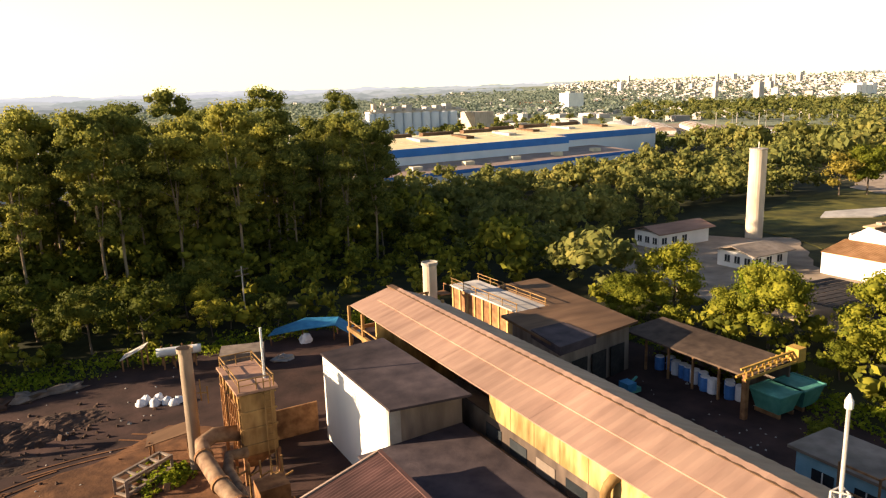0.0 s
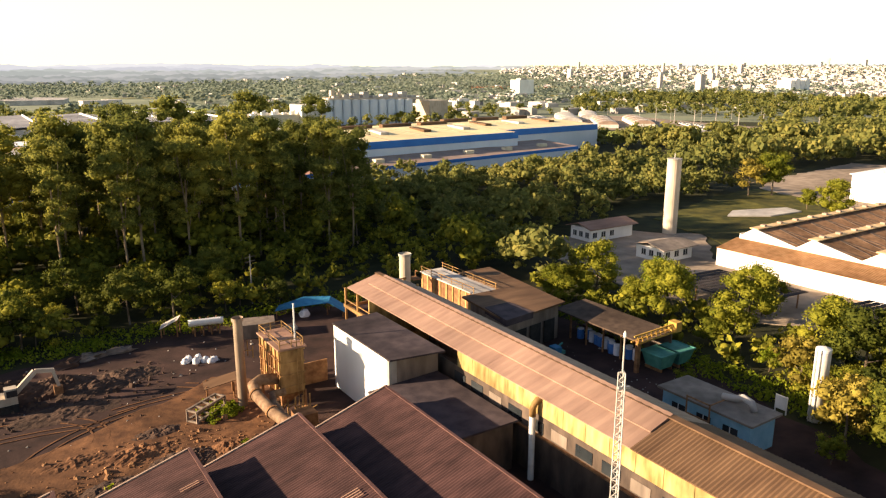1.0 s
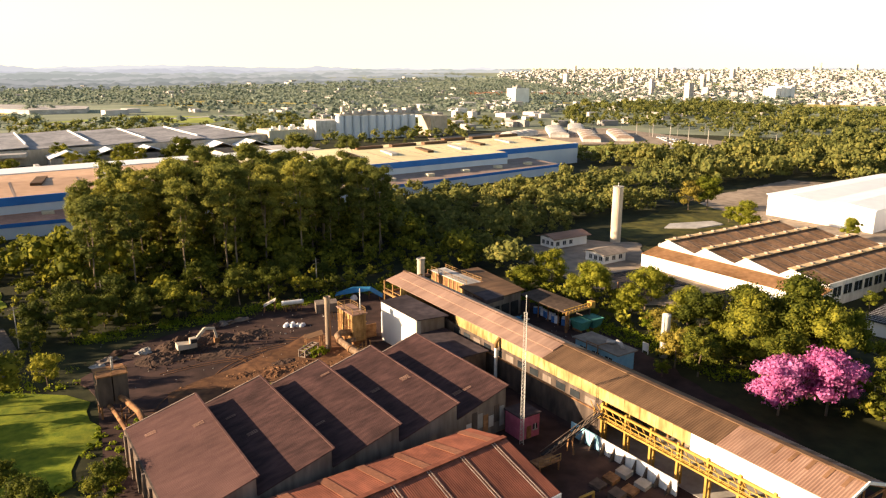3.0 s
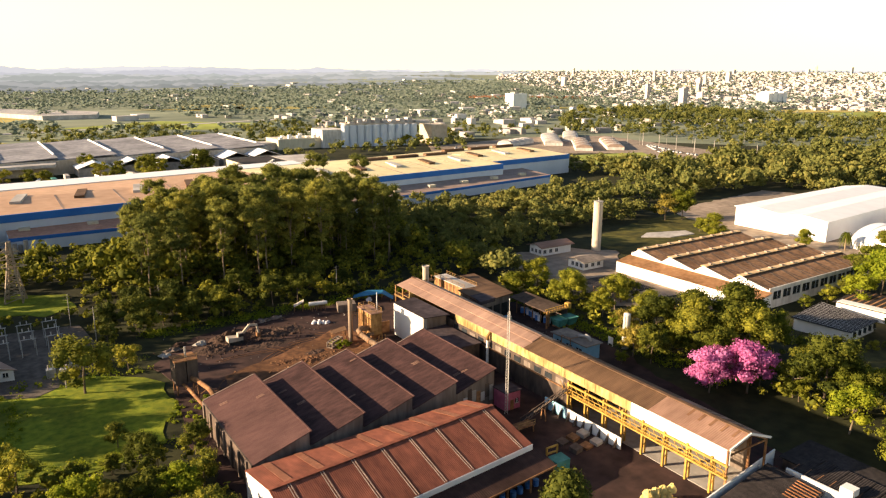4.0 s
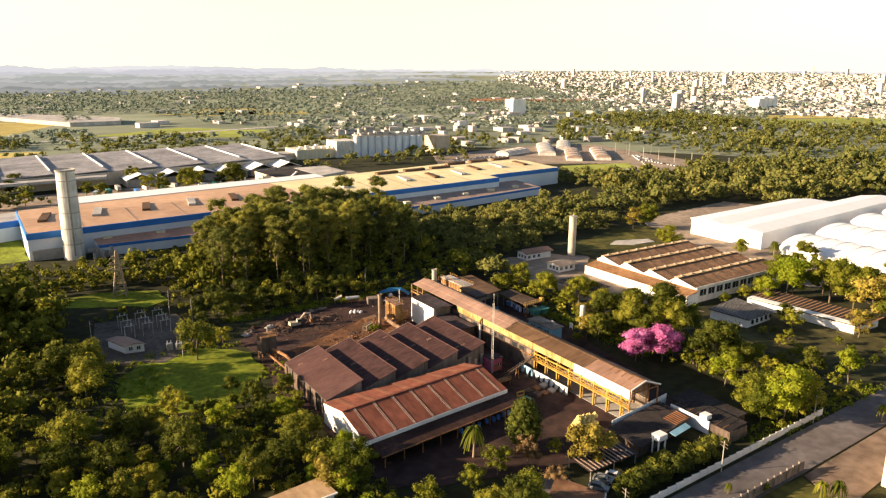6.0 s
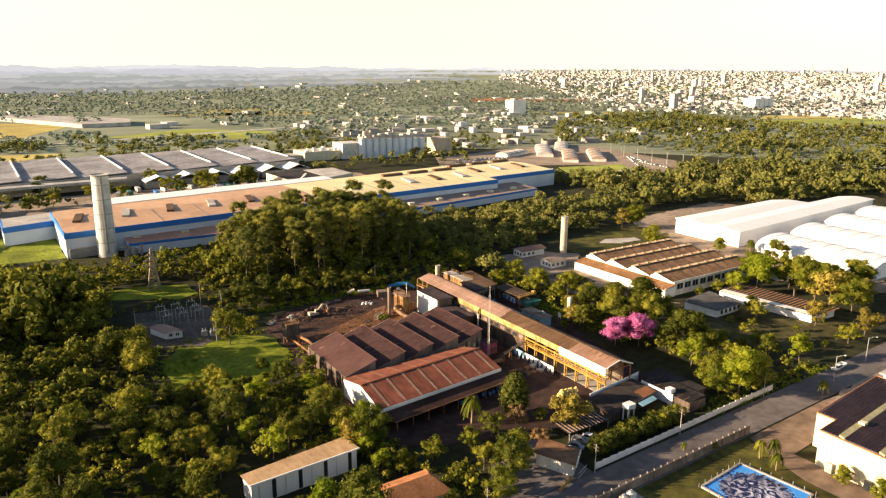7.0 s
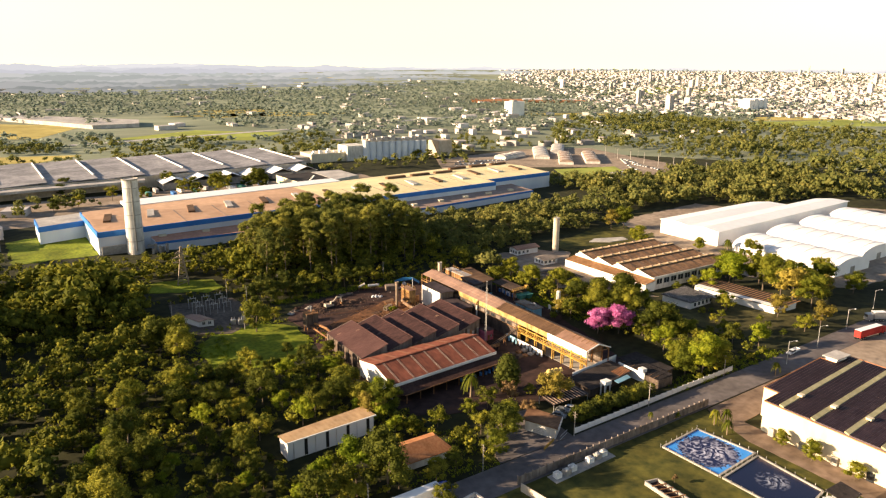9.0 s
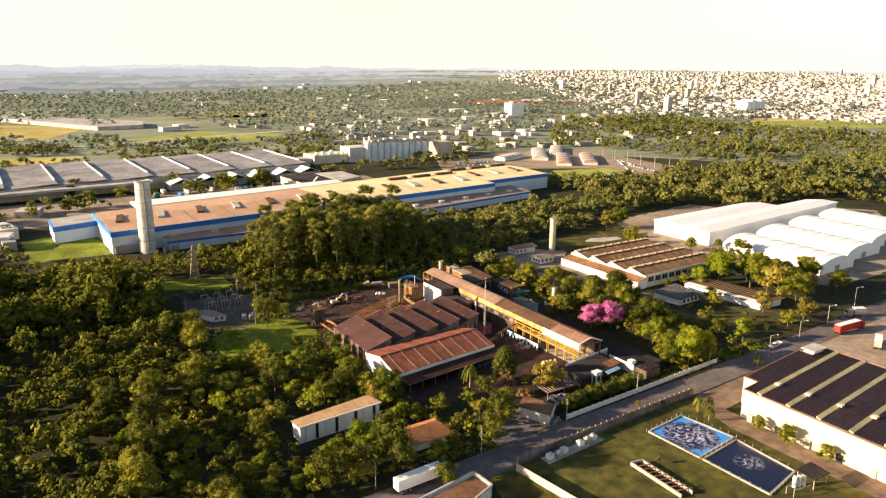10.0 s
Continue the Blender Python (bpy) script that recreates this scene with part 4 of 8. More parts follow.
for a, b in (((-1.4, 60.6), (2.6, 63.2)), ((-0.6, 59.4), (3.4, 62.0))):
    part("side", Mesh().beam((*a, 0.3), (*b, 0.3), 0.25).beam((*a, 1.5), (*b, 1.5), 0.25).beam((*a, 0), (*a, 1.6), 0.25).beam((*b, 0), (*b, 1.6), 0.25), SHEET_WALL, crate)
for k in range(5):
    a, b = Vector((-1.4, 60.6, 1.5)).lerp(Vector((2.6, 63.2, 1.5)), k / 4), Vector((-0.6, 59.4, 1.5)).lerp(Vector((3.4, 62.0, 1.5)), k / 4)
    part("bar", Mesh().beam(a, b, 0.2), SHEET_WALL, crate)
    part("bar", Mesh().beam(a - Vector((0, 0, 1.3)), b - Vector((0, 0, 1.3)), 0.2), SHEET_WALL, crate)
canopy = thing("small_canopy", 3.5, 65.5, "small tilted sheet roof on posts", "canopy")
part("roof", Mesh().slab((1.6, 64.2, 1.9), (5.4, 63.6, 2.6), (6.2, 66.2, 2.6), (2.2, 67.0, 1.9), 0.08), SHED_ROOF, canopy)
for x, y in ((2, 64.6), (5.2, 64), (5.6, 66), (2.5, 66.6)):
    part("post", Mesh().beam((x, y, 0), (x, y, 2.1), 0.15), RUST, canopy)
for k in range(7):
    one("sack", Mesh().blob(3.0 + k * 0.62, 79.0 - k * 0.2 + rng.uniform(-0.9, 0.9), 0, 0.6, 0.55, rng.uniform(0.45, 0.85), rng, 0.15, 10, 5), SACK, "white bulk sack on the soil", "sack", "sacks in the yard", smooth=True)
drum = thing("storage_tank", 9, 89, "white horizontal storage tank on a rack", "tank")
part("barrel", Mesh().tube([(6.3, 89.6, 2.0), (6.8, 89.5, 2.0), (11.0, 88.6, 2.0), (11.4, 88.5, 2.0)], 0.55, 14), STEEL_WHITE, drum, smooth=True)
for k in range(4):
    part("stand", Mesh().beam((7.0 + k * 1.2, 88.8 - k * 0.25, 0), (7.0 + k * 1.2, 88.8 - k * 0.25, 1.6), 0.18).beam((7.0 + k * 1.2, 90.2 - k * 0.25, 0), (7.0 + k * 1.2, 90.2 - k * 0.25, 2.6), 0.18), RUST, drum)
lean = thing("tilted_shelter", 4, 91.5, "small shelter with a tilted board roof", "shelter")
part("roof", Mesh().slab((2.2, 90.6, 1.6), (4.8, 89.8, 2.9), (5.8, 92.0, 2.9), (3.0, 92.8, 1.6), 0.1), PALE_ROOF, lean)
for x, y, z in ((2.5, 91, 1.6), (4.7, 90.2, 2.7), (5.5, 91.8, 2.7), (3.2, 92.4, 1.6)):
    part("post", Mesh().beam((x, y, 0), (x, y, z), 0.18), RUST, lean)
tarp = thing("tarpaulin_shelter", 25, 88, "blue tarpaulin shelter over stored goods", "shelter")
part("tarpaulin", Mesh().add([(20.2, 89.6, 1.5), (24.5, 88.2, 2.0), (28.6, 86.8, 2.2), (30.6, 84.0, 0.8), (22.0, 92.4, 1.4), (26.0, 91.0, 2.6), (30.2, 89.4, 2.4), (32.0, 86.2, 1.0),
                              (20.2, 89.6, 1.4), (24.5, 88.2, 1.9), (28.6, 86.8, 2.1), (30.6, 84.0, 0.7), (22.0, 92.4, 1.3), (26.0, 91.0, 2.5), (30.2, 89.4, 2.3), (32.0, 86.2, 0.9)],
                             [(0, 1, 5, 4), (1, 2, 6, 5), (2, 3, 7, 6), (12, 13, 9, 8), (13, 14, 10, 9), (14, 15, 11, 10), (0, 8, 9, 1), (1, 9, 10, 2), (2, 10, 11, 3)]), BLUE_TARP, tarp)
for x, y, z in ((20.6, 89.8, 1.4), (24.6, 88.5, 1.9), (28.5, 87.1, 2.1), (30.2, 84.6, 0.8), (22.2, 92, 1.3), (29.8, 89.2, 2.2)):
    part("post", Mesh().beam((x, y, 0), (x, y, z), 0.14), RUST, tarp)
part("stored_sack", Mesh().blob(25, 88.6, 0, 1.0, 0.8, 1.2, rng, 0.15, 10, 5), SACK, tarp)
one("hut", Mesh().hexa([(12.5, 83.5), (17.5, 82.2), (18.6, 85.6), (13.6, 87)], 0, 2.2), SHEET_WALL, "low brown roofed hut in the yard", "hut")
for k, (x, y) in enumerate(((20.5, 84), (15.2, 66.5), (-34, 79), (-31, 82), (-36, 77), (-8, 88), (-4, 88.6), (-11, 86.5), (-27, 80), (16, 64.5))):
    one("scrap_bale", Mesh().blob(x, y, -0.05, rng.uniform(1, 2.2), rng.uniform(0.8, 1.4), rng.uniform(0.5, 1.0), rng, 0.4, 9, 4), (CONCRETE, SHEET_WALL, SHEET_WALL, HEAP)[k % 4], "pile of pale scrap and sheets", "scrap", "scrap piles")

# ---- things east of the shed ----
vent = thing("vent_stack", 40.5, 81.5, "short pale concrete vent stack", "chimney")
part("shaft", Mesh().cyl(40.5, 81.5, 0, 10.0, 0.95, 18), CONCRETE_WARM, vent)
part("rim", Mesh().tube([(40.5, 81.5, 9.8), (40.5, 81.5, 10.2)], 1.1, 18, cap=False), CONCRETE, vent)
part("platform", Mesh().box(41.4, 43.0, 80.2, 82.2, 5.6, 5.75).beam((43, 80.2, 5.7), (43, 80.2, 6.8), 0.1).beam((43, 82.2, 5.7), (43, 82.2, 6.8), 0.1).beam((43, 80.2, 6.7), (43, 82.2, 6.7), 0.08), RUST, vent)
deck = thing("filter_deck", 47.5, 76, "whitish railed deck on a rusty casing", "industrial unit")
part("casing", Mesh().box(45.2, 49.4, 67.8, 83.8, 0, 5.6), RUST, deck)
part("deck", Mesh().box(45.0, 49.6, 67.6, 84.0, 5.6, 5.8), PALE_ROOF, deck, "dusty whitish deck")
for k in range(9):
    part("rib", Mesh().box(45.05, 45.2, 68 + k * 1.9, 68.3 + k * 1.9, 1, 5.6), YELLOW_BAND, deck)
for x in (45.1, 49.5):
    part("railing", Mesh().beam((x, 67.8, 6.8), (x, 83.8, 6.8), 0.08).beam((x, 67.8, 6.3), (x, 83.8, 6.3), 0.06), RUST_YELLOW, deck)
    for k in range(6):
        part("rail_post", Mesh().beam((x, 68 + k * 3.1, 5.8), (x, 68 + k * 3.1, 6.85), 0.09), RUST_YELLOW, deck)
store = thing("workshop", 48, 64, "old workshop with a dark flat roof and ochre wall", "building")
ring = [(41.5, 55.5), (53.5, 57.5), (56.0, 78.5), (49.6, 78.5), (49.6, 66.5), (43.0, 66.5)]
part("roof", Mesh().hexa([(41, 54.5), (54, 56.6), (56.6, 79), (49.7, 79), (49.7, 67.4), (42.4, 67.4)], 5.7, 6.0), SHED_ROOF, store, "brown dusty flat roof")
part("wall_shell", Mesh().hexa(ring, 0, 5.7), SHEET_WALL, store)
part("roof_skirt", Mesh().hexa([(40.9, 54.4), (46.5, 55.2), (46.5, 60.8), (41.9, 60.8)], 5.2, 6.15), DARK_ROOF, store)
part("ochre_wall", Mesh().box(42.9, 43.1, 61, 66.5, 2.0, 5.4), YELLOW_BAND, store, "ochre painted wall")
# solid black panels paint the shade of open doorways
for k in range(3):
    part("doorway", Mesh().hexa([(43.6 + k * 3.2, 55.6 + k * 0.52), (46.0 + k * 3.2, 56.0 + k * 0.52), (46.0 + k * 3.2, 56.1 + k * 0.52), (43.6 + k * 3.2, 55.7 + k * 0.52)], 0.1, 3.6), RUBBER, store)
shelter = thing("open_shelter", 58, 51, "long open-fronted shelter with a dark flat roof", "shelter")
part("roof", Mesh().slab((54.6, 42.2, 3.9), (61.2, 42.2, 4.3), (61.4, 59.8, 4.3), (54.8, 59.8, 3.9), 0.2), CLAY_ROOF, shelter)
part("back_wall", Mesh().box(61.0, 61.2, 42.2, 59.8, 0, 4.1), SHEET_WALL, shelter)
for k in range(6):
    part("post", Mesh().beam((55.0, 42.6 + k * 3.4, 0), (55.0, 42.6 + k * 3.4, 3.8), 0.22), RUST, shelter)
for k in range(12):
    x, y = 55.6 + rng.uniform(0, 1.8), 44.5 + k * 1.0 + rng.uniform(-0.3, 0.3)
    b = thing("barrel", x, y, "blue and white plastic barrel by the shelter", "barrel", "barrels by the shelter")
    part("body", Mesh().cyl(x, y, 0, 1.5, 0.55, 12), BLUE_PLASTIC if k % 3 else SACK, b)
    part("lid", Mesh().cyl(x, y, 1.5, 1.62, 0.5, 12), SACK, b)
cart = thing("machine", 48, 52, "small teal machine on the yard", "machine")
part("frame", Mesh().box(46.5, 49.5, 51.4, 52.2, 0.3, 0.8).beam((46.6, 51.6, 0.7), (49.4, 52, 1.8), 0.2), GREEN_STEEL, cart)
part("hopper", Mesh().box(47.2, 48.4, 51.0, 52.4, 0.8, 1.7), BLUE_TARP, cart)
part("motor", Mesh().blob(45.6, 54, 0, 1.3, 1.0, 1.2, rng, 0.3, 9, 5), STEEL, cart)
crane = thing("jib_crane", 54, 41.5, "yellow lattice jib crane arm on a post", "crane")
part("post", Mesh().beam((53.4, 41.6, 0), (53.4, 41.6, 4.6), 0.5), RUST, crane)
arm = Mesh()
for dz, dy in ((0, -0.5), (0, 0.5), (0.9, 0)):
    arm.beam((52.6, 41.6 + dy, 4.4 + dz), (60.4, 41.0 + dy, 5.0 + dz), 0.2)
for k in range(9):
    x, z = 52.8 + k * 0.9, 4.42 + k * 0.07
    arm.beam((x, 41.1, z), (x + 0.45, 41.5, z + 0.95), 0.14).beam((x + 0.45, 41.5, z + 0.95), (x + 0.9, 42.0, z + 0.05), 0.14)
part("arm", arm, YELLOW, crane, "yellow lattice arm")
part("head", Mesh().box(59.6, 60.8, 40.4, 41.8, 4.8, 6.2), YELLOW, crane)
for x, y in ((57.2, 41.0), (60.6, 40.8)):
    s = thing("skip", x, y, "green steel waste skip", "skip", "green skips")
    part("tub", Mesh().add([(x - 1.1, y - 1.3, 0.4), (x + 1.1, y - 1.3, 0.4), (x + 1.1, y + 1.3, 0.4), (x - 1.1, y + 1.3, 0.4), (x - 1.6, y - 1.8, 2.4), (x + 1.6, y - 1.8, 2.4), (x + 1.6, y + 1.8, 2.4), (x - 1.6, y + 1.8, 2.4)],
                           [(3, 2, 1, 0), (0, 1, 5, 4), (1, 2, 6, 5), (2, 3, 7, 6), (3, 0, 4, 7), (4, 5, 6, 7)]), GREEN_STEEL, s)
    part("rim", Mesh().beam((x - 1.7, y - 1.8, 2.4), (x + 1.7, y - 1.8, 2.4), 0.18).beam((x - 1.7, y + 1.8, 2.4), (x + 1.7, y + 1.8, 2.4), 0.18).beam((x - 1.7, y - 1.8, 2.4), (x - 1.7, y + 1.8, 2.4), 0.18).beam((x + 1.7, y - 1.8, 2.4), (x + 1.7, y + 1.8, 2.4), 0.18), GREEN_STEEL, s)
    for dx in (-1, 1):
        part("skid", Mesh().beam((x + dx, y - 1.4, 0.2), (x + dx, y + 1.4, 0.2), 0.3, 0.4), RUST, s)
hut = thing("blue_hut", 48, 25, "low light-blue hut with a dusty flat roof", "hut")
part("wall_shell", Mesh().box(45.9, 50.4, 19.6, 31.0, 0, 3.7), BLUE_WALL, hut)
part("roof", Mesh().box(45.4, 50.9, 19.1, 31.5, 3.7, 3.95), HUT_ROOF, hut, "dusty slab roof")
for k in range(3):
    part("window", Mesh().box(45.82, 45.92, 21 + k * 3.4, 22.8 + k * 3.4, 1.3, 2.6), GLASS_DARK, hut)
part("roof_pipe", Mesh().tube([(48.6, 21, 4.0), (48.6, 21.4, 4.9), (48.8, 22.6, 5.0), (49.0, 23.6, 4.4), (48.6, 25, 4.3)], 0.4, 10), PALE_ROOF, hut, smooth=True)
part("pipe_rack", Mesh().beam((45.0, 24, 0), (45.0, 24, 4.6), 0.14).beam((45.0, 27, 0), (45.0, 27, 4.6), 0.14).beam((45.0, 24, 4.5), (45.0, 27, 4.5), 0.14).beam((45.0, 24, 2.5), (45.0, 27, 2.5), 0.14).beam((45, 24, 4.5), (47.5, 24, 4.5), 0.12), RUST, hut)
cylt = thing("water_cylinder", 60.2, 20.4, "tall white upright water cylinder", "tank")
part("shell", Mesh().tube([(60.2, 20.4, 0), (60.2, 20.4, 8.6), (60.2, 20.4, 9.0)], 0.85, 28), WHITE_DIRTY, cylt, smooth=True)
part("lid", Mesh().cyl(60.2, 20.4, 9.0, 9.2, 0.84, 20, 0.25), WHITE_DIRTY, cylt)
part("ladder", Mesh().beam((59.25, 20.2, 0), (59.25, 20.2, 9.0), 0.08).beam((59.25, 20.7, 0), (59.25, 20.7, 9.0), 0.08), STEEL, cylt)
one("goal_panel", Mesh().beam((58.5, 23, 0.6), (58.5, 24.4, 0.6), 0.12).beam((58.5, 23, 2.2), (58.5, 24.4, 2.2), 0.12).beam((58.5, 23, 0), (58.5, 23, 2.3), 0.12).beam((58.5, 24.4, 0), (58.5, 24.4, 2.3), 0.12).box(58.46, 58.54, 23.1, 24.3, 0.7, 2.1), WHITE_DIRTY, "white framed panel standing on the grass", "panel")

# ---- yard south of the halls ----
wallw = thing("buttress_wall", 22, -4, "low white wall with dark buttresses beside the shed", "wall", kind="structure")
for k in range(10):
    y = -13.5 + k * 2.05
    part("panel", Mesh().box(21.9, 22.1, y, y + 1.98, 0, 2.3), WHITE if k < 7 else BLUE_WALL, wallw)
    part("buttress", Mesh().hexa([(20.9, y + 0.9), (21.9, y + 0.9), (21.9, y + 1.1), (20.9, y + 1.1)], 0, [0.3, 2.0, 2.0, 0.3]), GRIME, wallw)
for k, (x, y) in enumerate(((8.3, -12.0), (5.8, 4.0))):
    s = thing("skip", x, y, "green steel skip with yellow frame in the yard", "skip", "yard skips")
    part("tub", Mesh().hexa([(x - 1.5, y - 1.2), (x + 1.5, y - 1.2), (x + 1.7, y + 1.3), (x - 1.7, y + 1.3)], 0.1, 2.0), GREEN_STEEL, s)
    part("cage", Mesh().beam((x - 1.2, y + 1.8, 0), (x - 1.2, y + 1.8, 3.4), 0.25).beam((x + 1.2, y + 1.8, 0), (x + 1.2, y + 1.8, 3.4), 0.25).beam((x - 1.2, y + 1.8, 3.3), (x + 1.2, y + 1.8, 3.3), 0.25).beam((x - 1.2, y + 1.8, 2.2), (x + 1.2, y + 1.8, 2.2), 0.25), YELLOW, s)
conv = thing("conveyor", 19, 4, "inclined lattice conveyor towards the shed", "conveyor")
cv = Mesh()
for dy in (-0.5, 0.5):
    for dz in (0, 0.6):
        cv.beam((12.5, 3 + dy, 1.0 + dz), (23.5, 2.4 + dy, 5.0 + dz), 0.1)
for k in range(11):
    x, z = 12.5 + k, 1.0 + k * 0.364
    cv.beam((x, 2.5, z), (x + 1, 2.5, z + 1.16), 0.1)
part("truss", cv, GRIME, conv)
part("belt", Mesh().slab((12.5, 2.6, 1.3), (23.5, 2.0, 5.3), (23.5, 2.8, 5.3), (12.5, 3.4, 1.3), 0.08), RUBBER, conv)
part("trestle", Mesh().beam((18, 2.2, 0), (18, 2.6, 3.0), 0.2).beam((18, 3.6, 0), (18, 3.2, 3.0), 0.2), RUST, conv)
plat = thing("walkway_platform", 12, 1.5, "small railed steel platform", "platform")
part("deck", Mesh().box(9.5, 13.5, 0.2, 2.4, 1.4, 1.6), RUST, plat)
part("railing", Mesh().beam((9.5, 0.2, 2.6), (13.5, 0.2, 2.6), 0.1).beam((9.5, 0.2, 2.1), (13.5, 0.2, 2.1), 0.1).beam((9.5, 0.2, 1.6), (9.5, 0.2, 2.6), 0.1).beam((11.5, 0.2, 1.6), (11.5, 0.2, 2.6), 0.1).beam((13.5, 0.2, 1.6), (13.5, 0.2, 2.6), 0.1), RUST_YELLOW, plat)
for x, y in ((9.7, 0.4), (13.3, 0.4), (9.7, 2.2), (13.3, 2.2)):
    part("leg", Mesh().beam((x, y, 0), (x, y, 1.4), 0.18), RUST, plat)
for k in range(6):
    one("scrap_plate", Mesh().hexa([(14 + (k % 3) * 2.6, -7 - (k // 3) * 3.5), (16 + (k % 3) * 2.6, -6.6 - (k // 3) * 3.5), (16 + (k % 3) * 2.6, -4.6 - (k // 3) * 3.5), (14 + (k % 3) * 2.6, -5 - (k // 3) * 3.5)], 0, 0.4 + 0.15 * (k % 4)),
        (GRIME, RUST, CONCRETE)[k % 3], "low pile of rusty scrap plate in the yard", "scrap", "scrap plates")
for k in range(21):
    r = 0 if k < 10 else 1 if k < 17 else 2
    j = (k, k - 10, k - 17)[r]
    x, y = 10.9 + (j % 5 if r == 0 else j % 4) * 1.35 + r * 0.5 + rng.uniform(-0.2, 0.2), -29.2 - 0.2 * (j % 5) + (j // (5 - (r > 0))) * 1.5 + r * 0.3 + rng.uniform(-0.2, 0.2)
    one("sack", Mesh().blob(x, y, r * 1.05, 0.85, 0.8, 1.25, rng, 0.16, 8, 5), SACK_YELLOW, "yellowish bulk sack piled in the yard", "sack", "yellow sacks")
endw = thing("end_wall", 25, -34.5, "tall white wall closing the yard", "wall", kind="structure")
for k in range(8):
    a, b = 16.0 + k * 2.9, 18.85 + k * 2.9
    part("panel", Mesh().hexa([(a, -35.4 + (a - 16) * 0.13), (b, -35.4 + (b - 16) * 0.13), (b, -35.2 + (b - 16) * 0.13), (a, -35.2 + (a - 16) * 0.13)], 0, 3.7), WHITE, endw)

office = thing("office", 22, -42, "low office with a dark sheet roof and pale strips", "building")
part("wall_shell", Mesh().hexa([(10.0, -46.2), (31.0, -43.0), (31.0, -34.8), (12.2, -37.0)], 0, 2.8), GRIME, office)
ON = lambda x: -36.4 + (x - 12.0) * 0.13
OS = lambda x: -46.9 + (x - 9.6) * 0.15
for k in range(11):
    a = 10.0 + k * 1.98
    b = a + 1.96
    part("roof_sheet", Mesh().corrugated((a, OS(a), 2.9), (b, OS(b), 2.9), (b, ON(b), 3.3), (a, ON(a), 3.3), 0.33, 0.03), TILE_DARK, office)
for k in range(7):
    a = 25.4 + k * 0.9
    part("roof_strip", Mesh().slab((a, OS(a) + 0.3, 3.02), (a + 0.25, OS(a) + 0.3, 3.02), (a + 0.25, OS(a) + 4.2, 3.2), (a, OS(a) + 4.2, 3.2), 0.04), ORANGE_TILE, office)
part("blue_awning", Mesh().slab((21.5, -47.2, 2.5), (28.5, -46.2, 2.5), (28.5, -44.4, 2.75), (21.5, -45.4, 2.75), 0.1), BLUE_WALL, office, "pale blue awning")
office.location.x += 3.0
house = thing("office_wing", 37, -45, "low white wing with a striped dark roof", "building")
part("wall_shell", Mesh().box(33.6, 40.4, -55.0, -38.4, 0, 2.9), GRIME, house)
part("parapet", Mesh().box(33.2, 33.6, -49.5, -38.0, 0, 3.3), WHITE, house)
for k in range(8):
    a = -54.8 + k * 2.05
    part("roof_sheet", Mesh().corrugated((33.7, a, 2.95), (33.7, a + 1.9, 2.95), (40.6, a + 1.9, 3.5), (40.6, a, 3.5), 0.33, 0.04), TILE_DARK, house)
    part("roof_strip", Mesh().slab((33.7, a + 1.9, 3.02), (36.4, a + 1.9, 3.26), (36.4, a + 2.05, 3.26), (33.7, a + 2.05, 3.02), 0.04), RUST_ROOF, house)
part("roof_tank", Mesh().box(33.4, 35.4, -48.6, -46.6, 3.2, 4.4), WHITE, house)
house.location.x += 2.5
house.location.y += 1.5
back = thing("store_roof", 44, -38, "dark flat store roof behind the shed", "building")
part("roof", Mesh().slab((38.5, -50, 3.0), (48, -50, 3.2), (48, -33.5, 3.4), (38.5, -33.5, 3.2), 0.2), TILE_DARK, back)
part("wall_shell", Mesh().box(39, 47.6, -49.6, -34, 0, 3.0), GRIME, back)
wt = thing("header_tank", 19.6, -50.2, "small white water tank on tall legs", "tank")
part("tank", Mesh().box(18.2, 21.0, -51.2, -48.9, 3.6, 4.9), WHITE, wt)
for x, y in ((18.5, -50.9), (20.7, -50.9), (18.5, -49.2), (20.7, -49.2)):
    part("leg", Mesh().beam((x, y, 0), (x, y, 3.6), 0.3), WHITE, wt)
wt.location.x -= 0.8
wt.location.y += 2.9
perg = thing("carport", 4, -44, "carport with rust-lit roof slats", "carport")
for k in range(12):
    a = -3.0 + k * 1.15
    part("slat", Mesh().slab((a, -47.6, 2.7), (a + 0.35, -47.6, 2.7), (a + 0.35, -40.5, 3.1), (a, -40.5, 3.1), 0.08), PALE_STRIP, perg)
part("roof", Mesh().slab((-3.4, -47.8, 2.6), (11.2, -47.8, 2.6), (11.2, -40.3, 3.0), (-3.4, -40.3, 3.0), 0.1), TILE_DARK, perg)
for x in (-3, 4, 10.8):
    for y in (-47.4, -40.8):
        part("post", Mesh().beam((x, y, 0), (x, y, 2.6), 0.18), STEEL, perg)
gate = thing("gatehouse", -13.5, -54, "small gatehouse with a brown flat roof", "gatehouse")
ring = [(-17.8, -50.5), (-11.6, -45.8), (-7.6, -56.0), (-13.4, -60.6)]
part("wall_shell", Mesh().hexa([(-17.2, -51), (-11.8, -46.8), (-8.2, -56), (-13.5, -59.8)], 0, 3.2), WHITE_DIRTY, gate)
part("roof", Mesh().hexa(ring, 3.2, 3.5), RUST_ROOF, gate, "brown flat roof")
part("roof_edge", Mesh().beam((-13.4, -60.7, 3.3), (-7.5, -56.0, 3.3), 0.25, 0.7), WHITE_DIRTY, gate)
part("gate_rail", Mesh().beam((-13.2, -61.4, 1.6), (-9, -59.6, 1.6), 0.12).beam((-13.2, -61.4, 0.6), (-9, -59.6, 0.6), 0.12), STEEL, gate)
